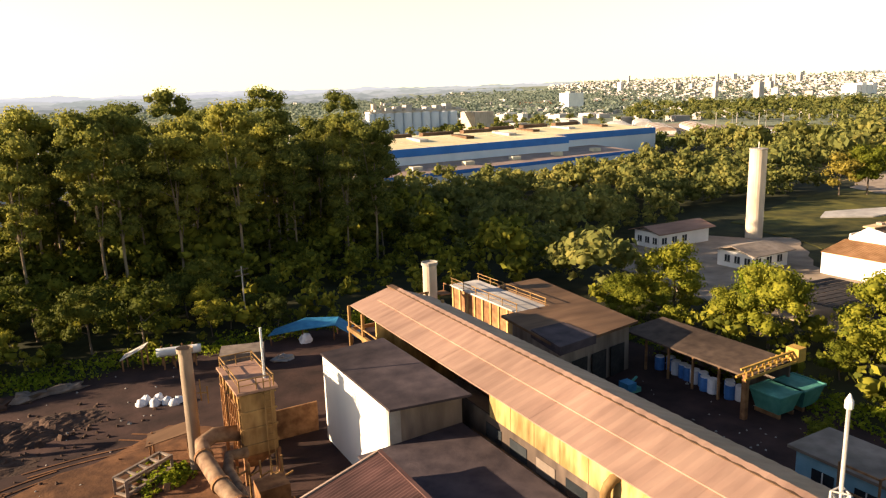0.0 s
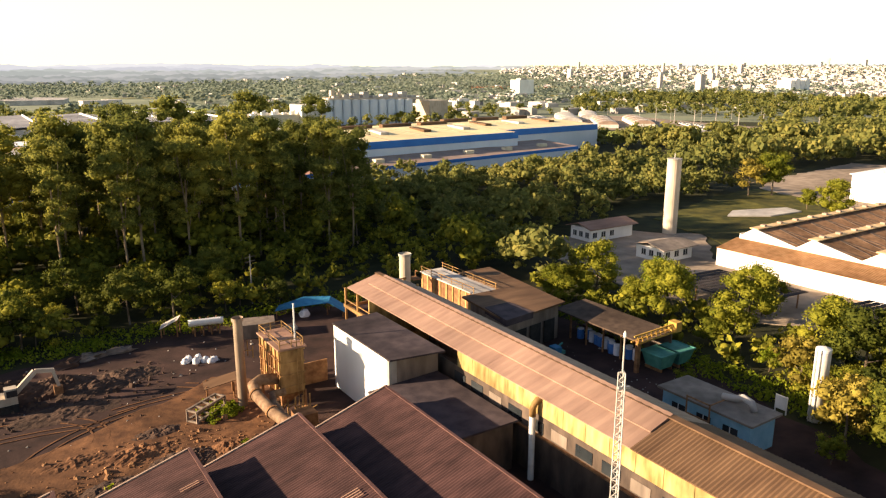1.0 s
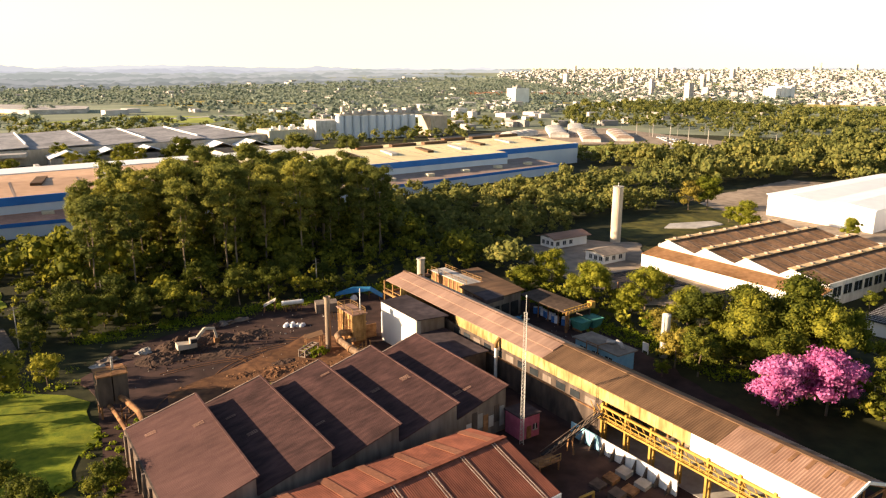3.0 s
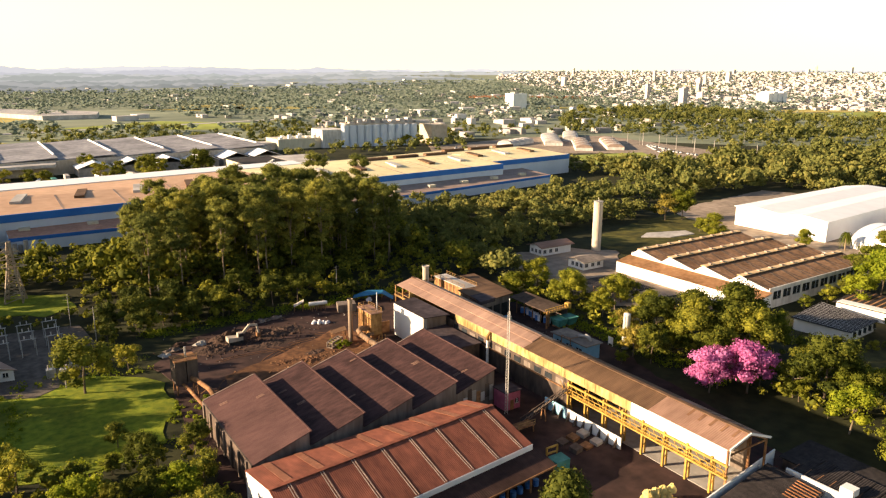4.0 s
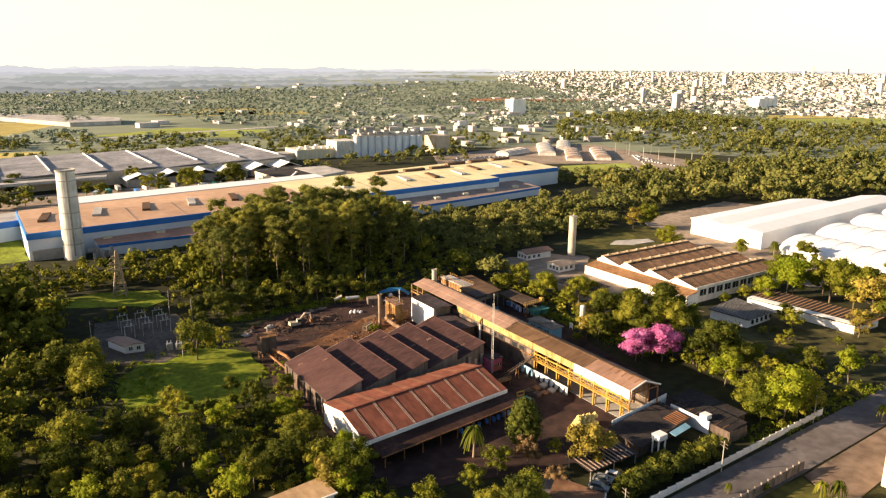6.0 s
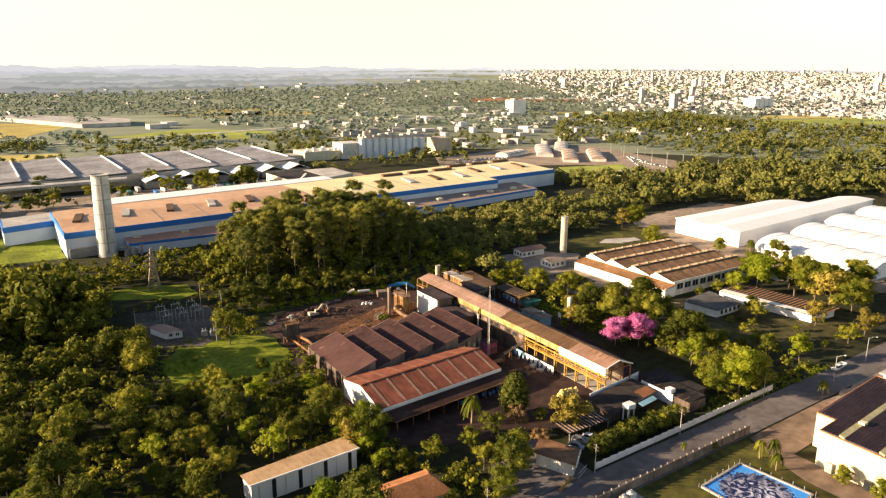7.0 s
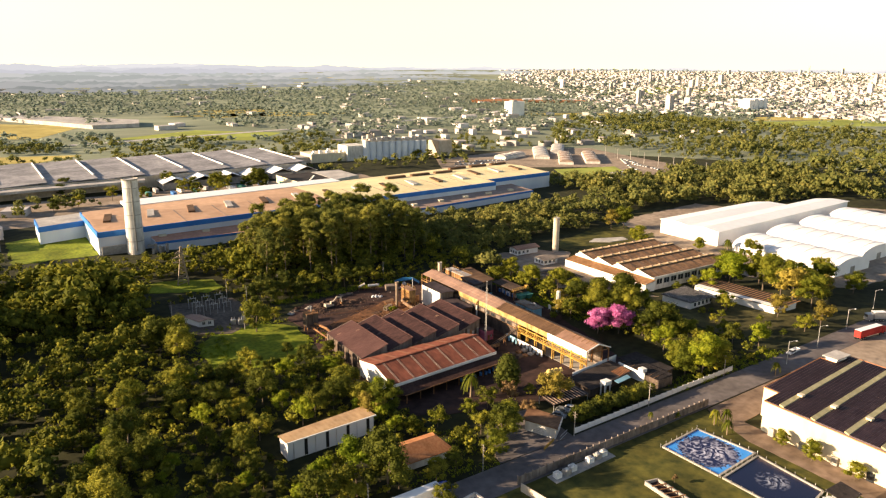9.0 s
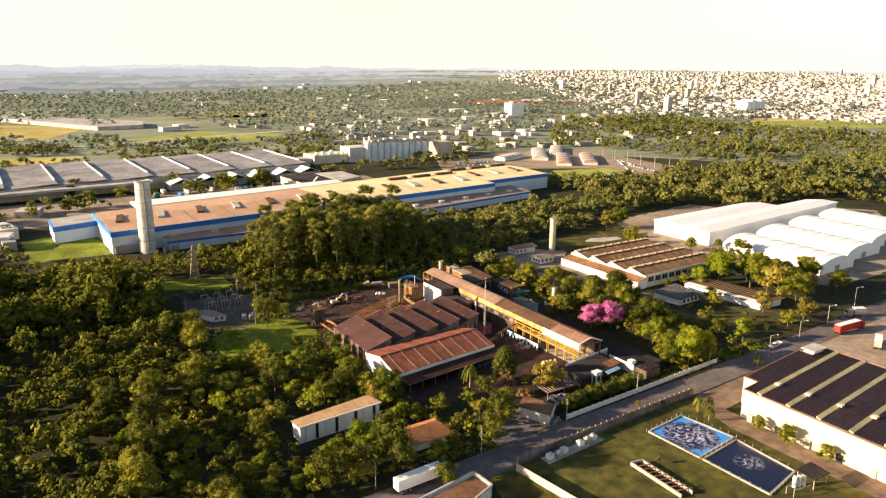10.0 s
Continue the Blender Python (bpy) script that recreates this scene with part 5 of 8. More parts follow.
part("gate_leaf", Mesh().beam((-20.5, -63.0, 0.8), (-14.8, -60.6, 0.8), 0.15, 0.9), YELLOW, gate)


def car(x, y, turn, paint, label, group="parked cars"):
    c = thing("car", 0, 0, label, "car", group)
    part("body", Mesh().add([(-2.1, -0.85, 0.3), (2.1, -0.85, 0.3), (2.1, 0.85, 0.3), (-2.1, 0.85, 0.3), (-2.15, -0.85, 0.95), (2.1, -0.85, 0.85), (2.1, 0.85, 0.85), (-2.15, 0.85, 0.95)],
                            [(3, 2, 1, 0), (0, 1, 5, 4), (1, 2, 6, 5), (2, 3, 7, 6), (3, 0, 4, 7), (4, 5, 6, 7)]), paint, c)
    part("cabin", Mesh().add([(-1.8, -0.8, 0.93), (1.1, -0.8, 0.9), (1.1, 0.8, 0.9), (-1.8, 0.8, 0.93), (-1.4, -0.65, 1.5), (0.4, -0.65, 1.5), (0.4, 0.65, 1.5), (-1.4, 0.65, 1.5)],
                             [(0, 1, 5, 4), (1, 2, 6, 5), (2, 3, 7, 6), (3, 0, 4, 7), (4, 5, 6, 7)]), GLASS_DARK, c)
    part("roof", Mesh().box(-1.4, 0.4, -0.66, 0.66, 1.5, 1.54), paint, c)
    for wx in (-1.3, 1.3):
        for wy in (-0.85, 0.85):
            tyre = part("wheel", Mesh().tube([(wx, wy - 0.1, 0.32), (wx, wy + 0.1, 0.32)], 0.32, 10), RUBBER, c)
            part("hub", Mesh().tube([(wx, wy - 0.12, 0.32), (wx, wy + 0.12, 0.32)], 0.18, 8), STEEL, tyre)
    c.matrix_basis = pose(x, y, 0.06, 0, 0, turn)
    return c


car(-3.5, -50.5, -60, CAR_GREY, "silver car parked by the hedge")
car(-0.6, -48.8, -60, CAR_GREY, "silver car parked by the hedge")
car(2.4, -49.4, -60, CAR_WHITE, "white car parked by the hedge")
pick = car(100.5, -59.8, 184, CAR_WHITE, "white pickup truck driving on the street", "street cars")
part("cargo_bed", Mesh().box(-4.6, -1.85, -0.95, 0.95, 0.62, 0.78).box(-4.6, -1.85, -0.95, -0.85, 0.78, 1.3).box(-4.6, -1.85, 0.85, 0.95, 0.78, 1.3).box(-4.6, -4.5, -0.85, 0.85, 0.78, 1.3), STEEL_WHITE, pick).matrix_parent_inverse.identity()


def truck(x, y, turn, box, cab, label, length=12.0):
    c = thing("truck", 0, 0, label, "truck", "trucks")
    part("cargo_box", Mesh().box(-length, 0, -1.25, 1.25, 1.1, 3.9), box, c)
    part("roof_sheet", Mesh().box(-length - 0.03, 0.03, -1.28, 1.28, 3.9, 4.0), WHITE_SHEET, c)
    part("cab", Mesh().hexa([(0.5, -1.2), (2.9, -1.2), (2.9, 1.2), (0.5, 1.2)], 0.6, [3.4, 3.1, 3.1, 3.4]), cab, c)
    part("windscreen", Mesh().box(2.88, 2.95, -1.05, 1.05, 1.9, 2.9), GLASS_DARK, c)
    part("chassis", Mesh().box(-length, 2.6, -0.5, 0.5, 0.7, 1.1), RUBBER, c)
    for wx in (2.0, -0.6, -length + 3.4, -length + 2.2, -length + 1.0):
        for wy in (-1.1, 1.1):
            tyre = part("wheel", Mesh().tube([(wx, wy - 0.18, 0.5), (wx, wy + 0.18, 0.5)], 0.5, 10), RUBBER, c)
            part("hub", Mesh().tube([(wx, wy - 0.2, 0.5), (wx, wy + 0.2, 0.5)], 0.26, 8), STEEL, tyre)
    c.matrix_basis = pose(x, y, 0.03, 0, 0, turn)


truck(-56.0, -65.6, 2, WHITE_SHEET, BLUE_CAB, "white box trailer with a blue cab on the street", 13.5)
truck(148.5, -66.5, -4, RED_PAINT, RED_PAINT, "red sided trailer lorry in the yard", 14.0)
truck(138.5, -79.5, 25, PALE_ROOF, CAR_GREY, "dusty grey lorry in the yard", 8.0)
truck(140.5, -88.0, 15, ORANGE_PAINT, ORANGE_PAINT, "orange lorry in the yard", 7.0)
truck(162, -57.5, 150, CAR_GREY, CAR_GREY, "small grey lorry by the street", 5.0)

# walls along the street
wall = thing("street_wall", 30, -59.5, "white precast panel wall along the street", "wall", kind="structure")
panel = Mesh().hexa([(-1.27, -0.08), (1.27, -0.08), (1.27, 0.08), (-1.27, 0.08)], 0, [1.75, 1.5, 1.5, 1.75])
data_ob = None
for k in range(28):
    x = -5.3 + k * 2.72
    y = -60.2 + (x + 6.7) * 0.039
    if data_ob is None:
        data_ob = part("panel", panel, WHITE, wall)
        ob = data_ob
    else:
        ob = new("panel", data_ob.data)
        ob.parent, ob.matrix_parent_inverse = wall, data_ob.matrix_parent_inverse
    ob.matrix_basis = pose(x, y, 0, 0, 0, 2.2)
    part("wall_post", Mesh().box(x + 1.3, x + 1.44, y - 0.02, y + 0.18, 0, 1.85), WHITE_DIRTY, wall)
wall2 = thing("concrete_wall", 0, -70.5, "grey concrete panel wall along the street", "wall", kind="structure")
for k in range(32):
    x = -36.5 + k * 2.4
    y = -71.6 + (x + 36) * 0.027
    part("panel", Mesh().hexa([(x, y), (x + 2.3, y + 0.06), (x + 2.3, y + 0.2), (x, y + 0.14)], 0, 2.25), FENCE_GREY, wall2)
    part("wall_post", Mesh().box(x - 0.12, x + 0.03, y - 0.16, y + 0.2, 0, 2.75), FENCE_GREY, wall2)
wall3 = thing("concrete_wall", -38, -80, "pale concrete wall beside the lawn", "wall", kind="structure")
for k in range(9):
    y = -74 - k * 3.0
    part("panel", Mesh().hexa([(-37.6 + k * 0.35, y), (-37.4 + k * 0.35, y), (-37.05 + k * 0.35, y - 2.9), (-37.25 + k * 0.35, y - 2.9)], 0, 2.2), CONCRETE_WARM, wall3)

STORE_ROOF = surf("store_roof_sheet", (0.33, 0.215, 0.115), (0.46, 0.32, 0.185), 1.0, 0.7, stretch=(1, 0.3, 1), stain=0.25)

# ---- white store and orange roofed house among the trees ----
ws = thing("white_store", -67, -27, "long white store shed with a tan metal roof", "building")
part("wall_shell", Mesh().hexa([(-80, -30.4), (-54.0, -29.0), (-54.0, -21.8), (-80, -24.9)], 0, [5.3, 5.3, 4.6, 4.6]), WHITE, ws)
for k in range(5):
    a, b = -80.5 + k * 5.4, -80.5 + (k + 1) * 5.4
    part("roof_sheet", Mesh().corrugated((a, -30.9 + (a + 80) * 0.055, 5.5), (b, -30.9 + (b + 80) * 0.055, 5.5), (b, -24.6 + (b + 80) * 0.12, 4.75), (a, -24.6 + (a + 80) * 0.12, 4.75), 0.28, 0.014), STORE_ROOF, ws)
part("gutter", Mesh().beam((-80.5, -31.0, 5.4), (-53.5, -29.5, 5.4), 0.3, 0.3), WHITE, ws)
for k in range(4):
    x = -75.2 + k * 6.3
    # a black panel on the wall paints the unlit door opening
    part("doorway", Mesh().hexa([(x, -30.5 + (x + 80) * 0.054), (x + 0.9, -30.46 + (x + 80) * 0.054), (x + 0.9, -30.2 + (x + 80) * 0.054), (x, -30.2 + (x + 80) * 0.054)], 0.2, 4.9), RUBBER, ws, "dark doorway slot")
    part("pilaster", Mesh().box(x - 3.2, x - 3.0, -30.6 + (x + 77) * 0.055, -30.2 + (x + 77) * 0.055, 0, 4.6), WHITE_DIRTY, ws)
oh = thing("cottage", -49, -47, "small cottage with an orange tiled roof", "house")
part("wall_shell", Mesh().box(-57.5, -44.0, -51.5, -43, 0, 2.8), WHITE_DIRTY, oh)
part("roof", Mesh().slab((-59, -52.6, 2.7), (-42.6, -52.6, 2.7), (-45.2, -47.2, 5.0), (-56, -47.2, 5.0), 0.15).slab((-42.6, -42, 2.7), (-59, -42, 2.7), (-56, -47.2, 5.0), (-45.2, -47.2, 5.0), 0.15).slab((-42.6, -52.6, 2.7), (-42.6, -42, 2.7), (-45.2, -47.2, 5.0), (-45.3, -47.3, 5.0), 0.15).slab((-59, -42, 2.7), (-59, -52.6, 2.7), (-56, -47.3, 5.0), (-56, -47.2, 5.0), 0.15), ORANGE_TILE, oh)
sb = thing("street_building", -58, -77, "flat roofed building with a white parapet by the street", "building")
part("wall_shell", Mesh().hexa([(-72, -76), (-50.5, -72.8), (-50.2, -80), (-72, -88)], 0, 3.0), WHITE_DIRTY, sb)
part("roof", Mesh().hexa([(-71, -77), (-51.2, -73.8), (-51.0, -79.4), (-71, -86.8)], 3.0, 3.1), RUST_ROOF, sb)
for a, b in (((-72, -76), (-50.5, -72.8)), ((-50.5, -72.8), (-50.2, -80)), ((-50.2, -80), (-72, -88))):
    part("parapet", Mesh().beam((*a, 3.3), (*b, 3.3), 0.5, 0.6), PALE_ROOF, sb)

# ---- basins, pump house and solar hall ----
def basin(name, ring, water, label):
    b = thing(name, ring[0][0], ring[0][1], label, "basin")
    cx, cy = sum(p[0] for p in ring) / 4, sum(p[1] for p in ring) / 4
    part("water", Mesh().hexa(ring, -0.4, 0.1), water, b)
    for k in range(4):
        part("rim", Mesh().beam((*ring[k], 0.15), (*ring[(k + 1) % 4], 0.15), 0.5, 0.5), CONCRETE, b)
    for k in range(4):
        p, q = ring[k], ring[(k + 1) % 4]
        n = 7
        for j in range(n):
            x, y = p[0] + (q[0] - p[0]) * j / n, p[1] + (q[1] - p[1]) * j / n
            x, y = cx + (x - cx) * 1.05, cy + (y - cy) * 1.05
            part("fence_post", Mesh().beam((x, y, 0), (x, y, 1.1), 0.07), STEEL, b)
    return b


def water_material(name, deep, foam, blue, cx, cy, rad, churn):
    mt = surf(name, deep, deep, 1.0, 0.12, bump=0.0, stain=0.1, spec=0.5)
    nt = mt.node_tree
    n, ln = nt.nodes, nt.links.new
    bs = n["Principled BSDF"]
    geo, sub, ln_, noi = n.new("ShaderNodeNewGeometry"), n.new("ShaderNodeVectorMath"), n.new("ShaderNodeVectorMath"), n.new("ShaderNodeTexNoise")
    sub.operation, ln_.operation = "SUBTRACT", "LENGTH"
    sub.inputs[1].default_value = (cx, cy, 0.1)
    ln(geo.outputs["Position"], sub.inputs[0]), ln(sub.outputs[0], ln_.inputs[0])
    noi.inputs["Scale"].default_value, noi.inputs["Detail"].default_value, noi.inputs["Distortion"].default_value = 0.5, 8, 2.5
    ln(geo.outputs["Position"], noi.inputs["Vector"])
    turn, spin = n.new("ShaderNodeVectorRotate"), n.new("ShaderNodeMath")
    turn.rotation_type, spin.operation, spin.inputs[1].default_value = "Z_AXIS", "MULTIPLY", 0.03
    ln(ln_.outputs["Value"], spin.inputs[0]), ln(spin.outputs[0], turn.inputs["Angle"]), ln(sub.outputs[0], turn.inputs["Vector"])
    streak = n.new("ShaderNodeTexNoise")
    streak.inputs["Scale"].default_value, streak.inputs["Detail"].default_value, streak.inputs["Distortion"].default_value = 0.42, 9, 2.2
    ln(turn.outputs[0], streak.inputs["Vector"])
    froth, reach, both = n.new("ShaderNodeMapRange"), n.new("ShaderNodeMapRange"), n.new("ShaderNodeMath")
    froth.inputs[1].default_value, froth.inputs[2].default_value = 0.45, 0.62
    reach.inputs[1].default_value, reach.inputs[2].default_value, reach.inputs[3].default_value, reach.inputs[4].default_value = churn * 0.35, churn, 1.0, 0.0
    both.operation = "MULTIPLY"
    ln(streak.outputs["Fac"], froth.inputs[0]), ln(ln_.outputs["Value"], reach.inputs[0])
    ln(froth.outputs[0], both.inputs[0]), ln(reach.outputs[0], both.inputs[1])
    add = n.new("ShaderNodeMath")
    add.operation, add.inputs[1].default_value = "MULTIPLY_ADD", 7.0
    ln(noi.outputs["Fac"], add.inputs[0]), ln(ln_.outputs["Value"], add.inputs[2])
    ramp = n.new("ShaderNodeValToRGB")
    el = ramp.color_ramp.elements
    el[0].position, el[0].color = 0.0, (*deep, 1)
    el[1].position, el[1].color = 1.0, (*blue, 1)
    el.new(0.84).color = (*deep, 1)
    el.new(0.88).color = (*blue, 1)
    div = n.new("ShaderNodeMath")
    div.operation, div.inputs[1].default_value = "DIVIDE", rad
    ln(add.outputs[0], div.inputs[0]), ln(div.outputs[0], ramp.inputs[0])
    mixed = n.new("ShaderNodeMix")
    mixed.data_type = "RGBA"
    mixed.inputs[7].default_value = (*foam, 1)
    ln(both.outputs[0], mixed.inputs[0]), ln(ramp.outputs[0], mixed.inputs[6]), ln(mixed.outputs[2], bs.inputs["Base Color"])
    return mt


basin("aeration_basin", [(8.3, -78.9), (24.6, -77.6), (26.6, -94.6), (8.8, -96.2)], water_material("aerated_water", (0.012, 0.014, 0.06), (0.62, 0.62, 0.74), (0.05, 0.30, 0.80), 17, -87, 13.5, 9.0), "square basin with blue edges and churning dark water")
basin("settling_basin", [(8.9, -97.4), (26.0, -95.8), (24.4, -114.5), (9.0, -117.2)], water_material("still_water", (0.008, 0.010, 0.035), (0.40, 0.42, 0.5), (0.012, 0.014, 0.04), 18.5, -105, 26, 4.6), "square basin of dark still water with a spray")
ph = thing("pump_house", 23.5, -119.5, "small pump shelter with a slatted dark roof", "pump house")
part("roof", Mesh().corrugated((19.5, -122.4, 3.2), (26.5, -122.4, 3.2), (26.5, -117.2, 3.8), (19.5, -117.2, 3.8), 0.5, 0.06), TILE_DARK, ph)
for x, y in ((20, -122), (26, -122), (20, -117.6), (26, -117.6)):
    part("post", Mesh().beam((x, y, 0), (x, y, 3.2), 0.2), STEEL, ph)
for k in range(3):
    part("vessel", Mesh().cyl(17.6 + k * 1.3, -118.4 - k * 0.4, 0, 3.0, 0.6, 14), STEEL_WHITE, ph)
part("pipe_rack", Mesh().beam((13, -119, 2), (19, -120, 2), 0.15).beam((13, -121, 2), (19, -122, 2), 0.15).beam((13, -119, 0), (13, -119, 2), 0.15).beam((13, -121, 0), (13, -121, 2), 0.15).beam((16, -119.5, 0), (16, -119.5, 2), 0.15), STEEL, ph)
pl = thing("sludge_bed", -8, -96, "long concrete sludge bed with rusty planks", "basin")
part("kerb", Mesh().beam((-9.8, -88.6, 0.5), (-10.8, -106, 0.5), 0.4, 1.0).beam((-6.2, -89.4, 0.5), (-7.2, -106.5, 0.5), 0.4, 1.0).beam((-9.8, -88.6, 0.5), (-6.2, -89.4, 0.5), 0.4, 1.0), CONCRETE, pl)
part("bed", Mesh().hexa([(-9.8, -88.8), (-6.2, -89.4), (-7.2, -106), (-10.8, -106)], -0.2, 0.3), SOIL, pl)
for k in range(8):
    part("plank", Mesh().beam((-10.2, -91 - k * 1.9, 1.0), (-6.2, -92.2 - k * 1.9, 1.0), 0.35, 0.15), RUST, pl)
for k, (x, y) in enumerate(((-8.5, -73), (-11, -73.3), (-14, -73.6), (-20.5, -74), (-23, -74.6), (-26, -74.4))):
    m = thing("pump_unit", x, y, "grey and white pump unit by the wall", "machine", "pump units")
    part("casing", Mesh().box(x - 0.9, x + 0.9, y - 0.8, y + 0.8, 0, 1.5), (STEEL_WHITE, CONCRETE, WHITE)[k % 3], m)
    part("cap", Mesh().blob(x, y, 1.5, 0.7, 0.6, 0.4, rng, 0.1, 10, 3), STEEL, m)
one("slab", Mesh().hexa([(-28, -76.4), (-6, -75.2), (-6, -72.0), (-28, -72.8)], -0.2, 0.12), CONCRETE, "concrete plinth under the pumps", "slab")

sol = thing("solar_hall", 65, -108, "large cream hall with dark solar panels on its roof", "warehouse")
sx0, sx1, sy0, sz, SL = 39.8, 93.2, -150.0, 9.0, 0.095
SN = lambda x: -87.5 + (x - sx0) * 0.08
part("wall_shell", Mesh().hexa([(sx0, SN(sx0)), (sx1, SN(sx1)), (sx1, sy0), (sx0 - 1.2, sy0)], 0, sz), CREAM, sol, "plain cream rendered wall")
part("roof", Mesh().hexa([(sx0 + 0.2, SN(sx0) - 0.2), (sx1 - 0.2, SN(sx1) - 0.2), (sx1 - 0.2, sy0), (sx0 - 0.9, sy0)], sz, sz + 0.1), MAROON, sol)
part("north_bay_wall", Mesh().hexa([(48.0, -82.1), (83.7, -78.9), (83.7, SN(83.7) + 0.01), (48.0, SN(48.0) + 0.01)], 0, sz), CREAM, sol, "plain cream rendered wall")
part("north_bay_roof", Mesh().hexa([(48.2, -82.3), (83.5, -79.1), (83.5, SN(83.5)), (48.2, SN(48.2))], sz, sz + 0.1), MAROON, sol)
part("edge_trim", Mesh().beam((sx0, SN(sx0), sz + 0.08), (48.0, SN(48.0), sz + 0.08), 0.2, 0.3).beam((48.0, -87.0, sz + 0.08), (48.0, -82.1, sz + 0.08), 0.2, 0.3).beam((48.0, -82.1, sz + 0.08), (83.7, -78.9, sz + 0.08), 0.2, 0.3)
     .beam((83.7, -78.9, sz + 0.08), (83.7, SN(83.7), sz + 0.08), 0.2, 0.3).beam((83.7, SN(83.7), sz + 0.08), (sx1, SN(sx1), sz + 0.08), 0.2, 0.3).beam((sx1, SN(sx1), sz + 0.08), (sx1, sy0, sz + 0.08), 0.2, 0.3).beam((sx0, SN(sx0), sz + 0.05), (sx0 - 1.2, sy0, sz + 0.05), 0.16, 0.24), ORANGE_TILE, sol, "rust tinted roof edge")
solar_panel = None


def panel_row(x0, y0, count, wide):
    global solar_panel
    for k in range(count):
        if solar_panel is None:
            solar_panel = part("solar_panel", Mesh().slab((0, -0.76, 0.0), (wide, -0.76 + wide * SL, 0.0), (wide, wide * SL, 0.06), (0, 0, 0.06), 0.04), SOLAR, sol)
            ob = solar_panel
        else:
            ob = new("solar_panel", solar_panel.data)
            ob.parent, ob.matrix_parent_inverse = sol, solar_panel.matrix_parent_inverse
        ob.location = (x0 + k * (wide + 0.1), y0 + k * (wide + 0.1) * SL, sz + 0.17)


for r in range(5):
    panel_row(48.6, -82.6 - r * 0.97, 6, 5.7)
for r in range(4):
    panel_row(sx0 + 0.5, -87.8 - r * 0.95, 9, 5.7)
for b in range(3):
    for r in range(8):
        panel_row(sx0 + 0.5, -93.3 - b * 9.05 - r * 0.95, 9, 5.7)
far_rows = Mesh()
for b in range(3, 6):
    for r in range(8):
        for k in range(9):
            x, y = sx0 + 0.2 + k * 5.8, -93.3 - b * 9.05 - r * 0.95 + k * 5.8 * SL
            far_rows.slab((x, y - 0.76, sz + 0.17), (x + 5.7, y - 0.76 + 5.7 * SL, sz + 0.17), (x + 5.7, y + 5.7 * SL, sz + 0.23), (x, y, sz + 0.23), 0.04)
tagged(part("panel_field", far_rows, SOLAR, sol), kind="stuff")
for b in range(6):
    y = -91.8 - b * 9.05
    part("skylight", Mesh().slab((sx0 + 0.4, y - 1.25, sz + 0.4), (sx1 - 1.5, y - 1.25 + 51.5 * SL, sz + 0.4), (sx1 - 1.5, y + 51.5 * SL, sz + 0.75), (sx0 + 0.4, y, sz + 0.75), 0.4), STRIP_CREAM, sol, "yellowed skylight ridge")
    part("vent_box", Mesh().box(sx0 + 10 + b, sx0 + 11.6 + b, y - 1.9 + 1.0, y - 0.4 + 1.0, sz + 0.6, sz + 1.15), CREAM, sol)
part("stair_head", Mesh().box(84, 90, -84, -80.5, 0, 10.1), WHITE, sol)
part("stair_roof", Mesh().box(83.5, 91.5, -84.5, -79.5, 10.1, 10.4), PALE_ROOF, sol)
for k in range(6):
    part("door_recess", Mesh().box(38.6 + 0.02 * k, 39.2, -92 - k * 9, -90.4 - k * 9, 0, 2.4), GLASS_DARK if k % 2 else CONCRETE, sol)

# ---- old works, houses and the concrete water tower ----
wtw = thing("water_tower", 128.6, 97.8, "tall slender concrete water tower", "water tower")
part("shaft", Mesh().tube([(128.6, 97.8, 0), (128.6, 97.8, 7), (128.6, 97.8, 14), (128.6, 97.8, 18.8)], 1.75, 22), CONCRETE_WARM, wtw, smooth=False)
part("cap", Mesh().cyl(128.6, 97.8, 18.8, 19.05, 1.85, 22), CONCRETE, wtw)
part("aerial", Mesh().cyl(128.6, 97.8, 19.0, 20.4, 0.08, 6), STEEL, wtw)
for k in range(4):
    part("joint_ring", Mesh().tube([(128.6, 97.8, 4 + k * 4), (128.6, 97.8, 4.15 + k * 4)], 1.79, 22, cap=False), CONCRETE_WARM, wtw)
for (x0, x1, y0, y1, z), roof, lab in (((103, 119.5, 100.2, 109, 3.2), SHED_ROOF_NEW, "small white house with a brown low roof"), ((102, 113.5, 77.5, 87, 2.9), HUT_ROOF, "small white house with a pale spreading roof")):
    h = thing("house", (x0 + x1) / 2, (y0 + y1) / 2, lab, "house", "works houses")
    cx, cy = (x0 + x1) / 2, (y0 + y1) / 2
    part("wall_shell", Mesh().box(x0 + 1, x1 - 1, y0 + 1, y1 - 1, 0, z), WHITE, h)
    part("roof", Mesh().slab((x0, y0, z), (x1, y0, z), (x1, cy, z + 1.2), (x0, cy, z + 1.2), 0.15).slab((x1, y1, z), (x0, y1, z), (x0, cy, z + 1.2), (x1, cy, z + 1.2), 0.15), roof, h)
    for k in range(3):
        part("window", Mesh().box(x0 + 0.95, x0 + 1.05, y0 + 1.6 + k * 2.1, y0 + 2.7 + k * 2.1, 1.0, 2.2), GLASS_DARK, h)
        part("window", Mesh().box(x0 + 1.8 + k * 2.9, x0 + 3.1 + k * 2.9, y0 + 0.95, y0 + 1.05, 1.0, 2.2), GLASS_DARK, h)

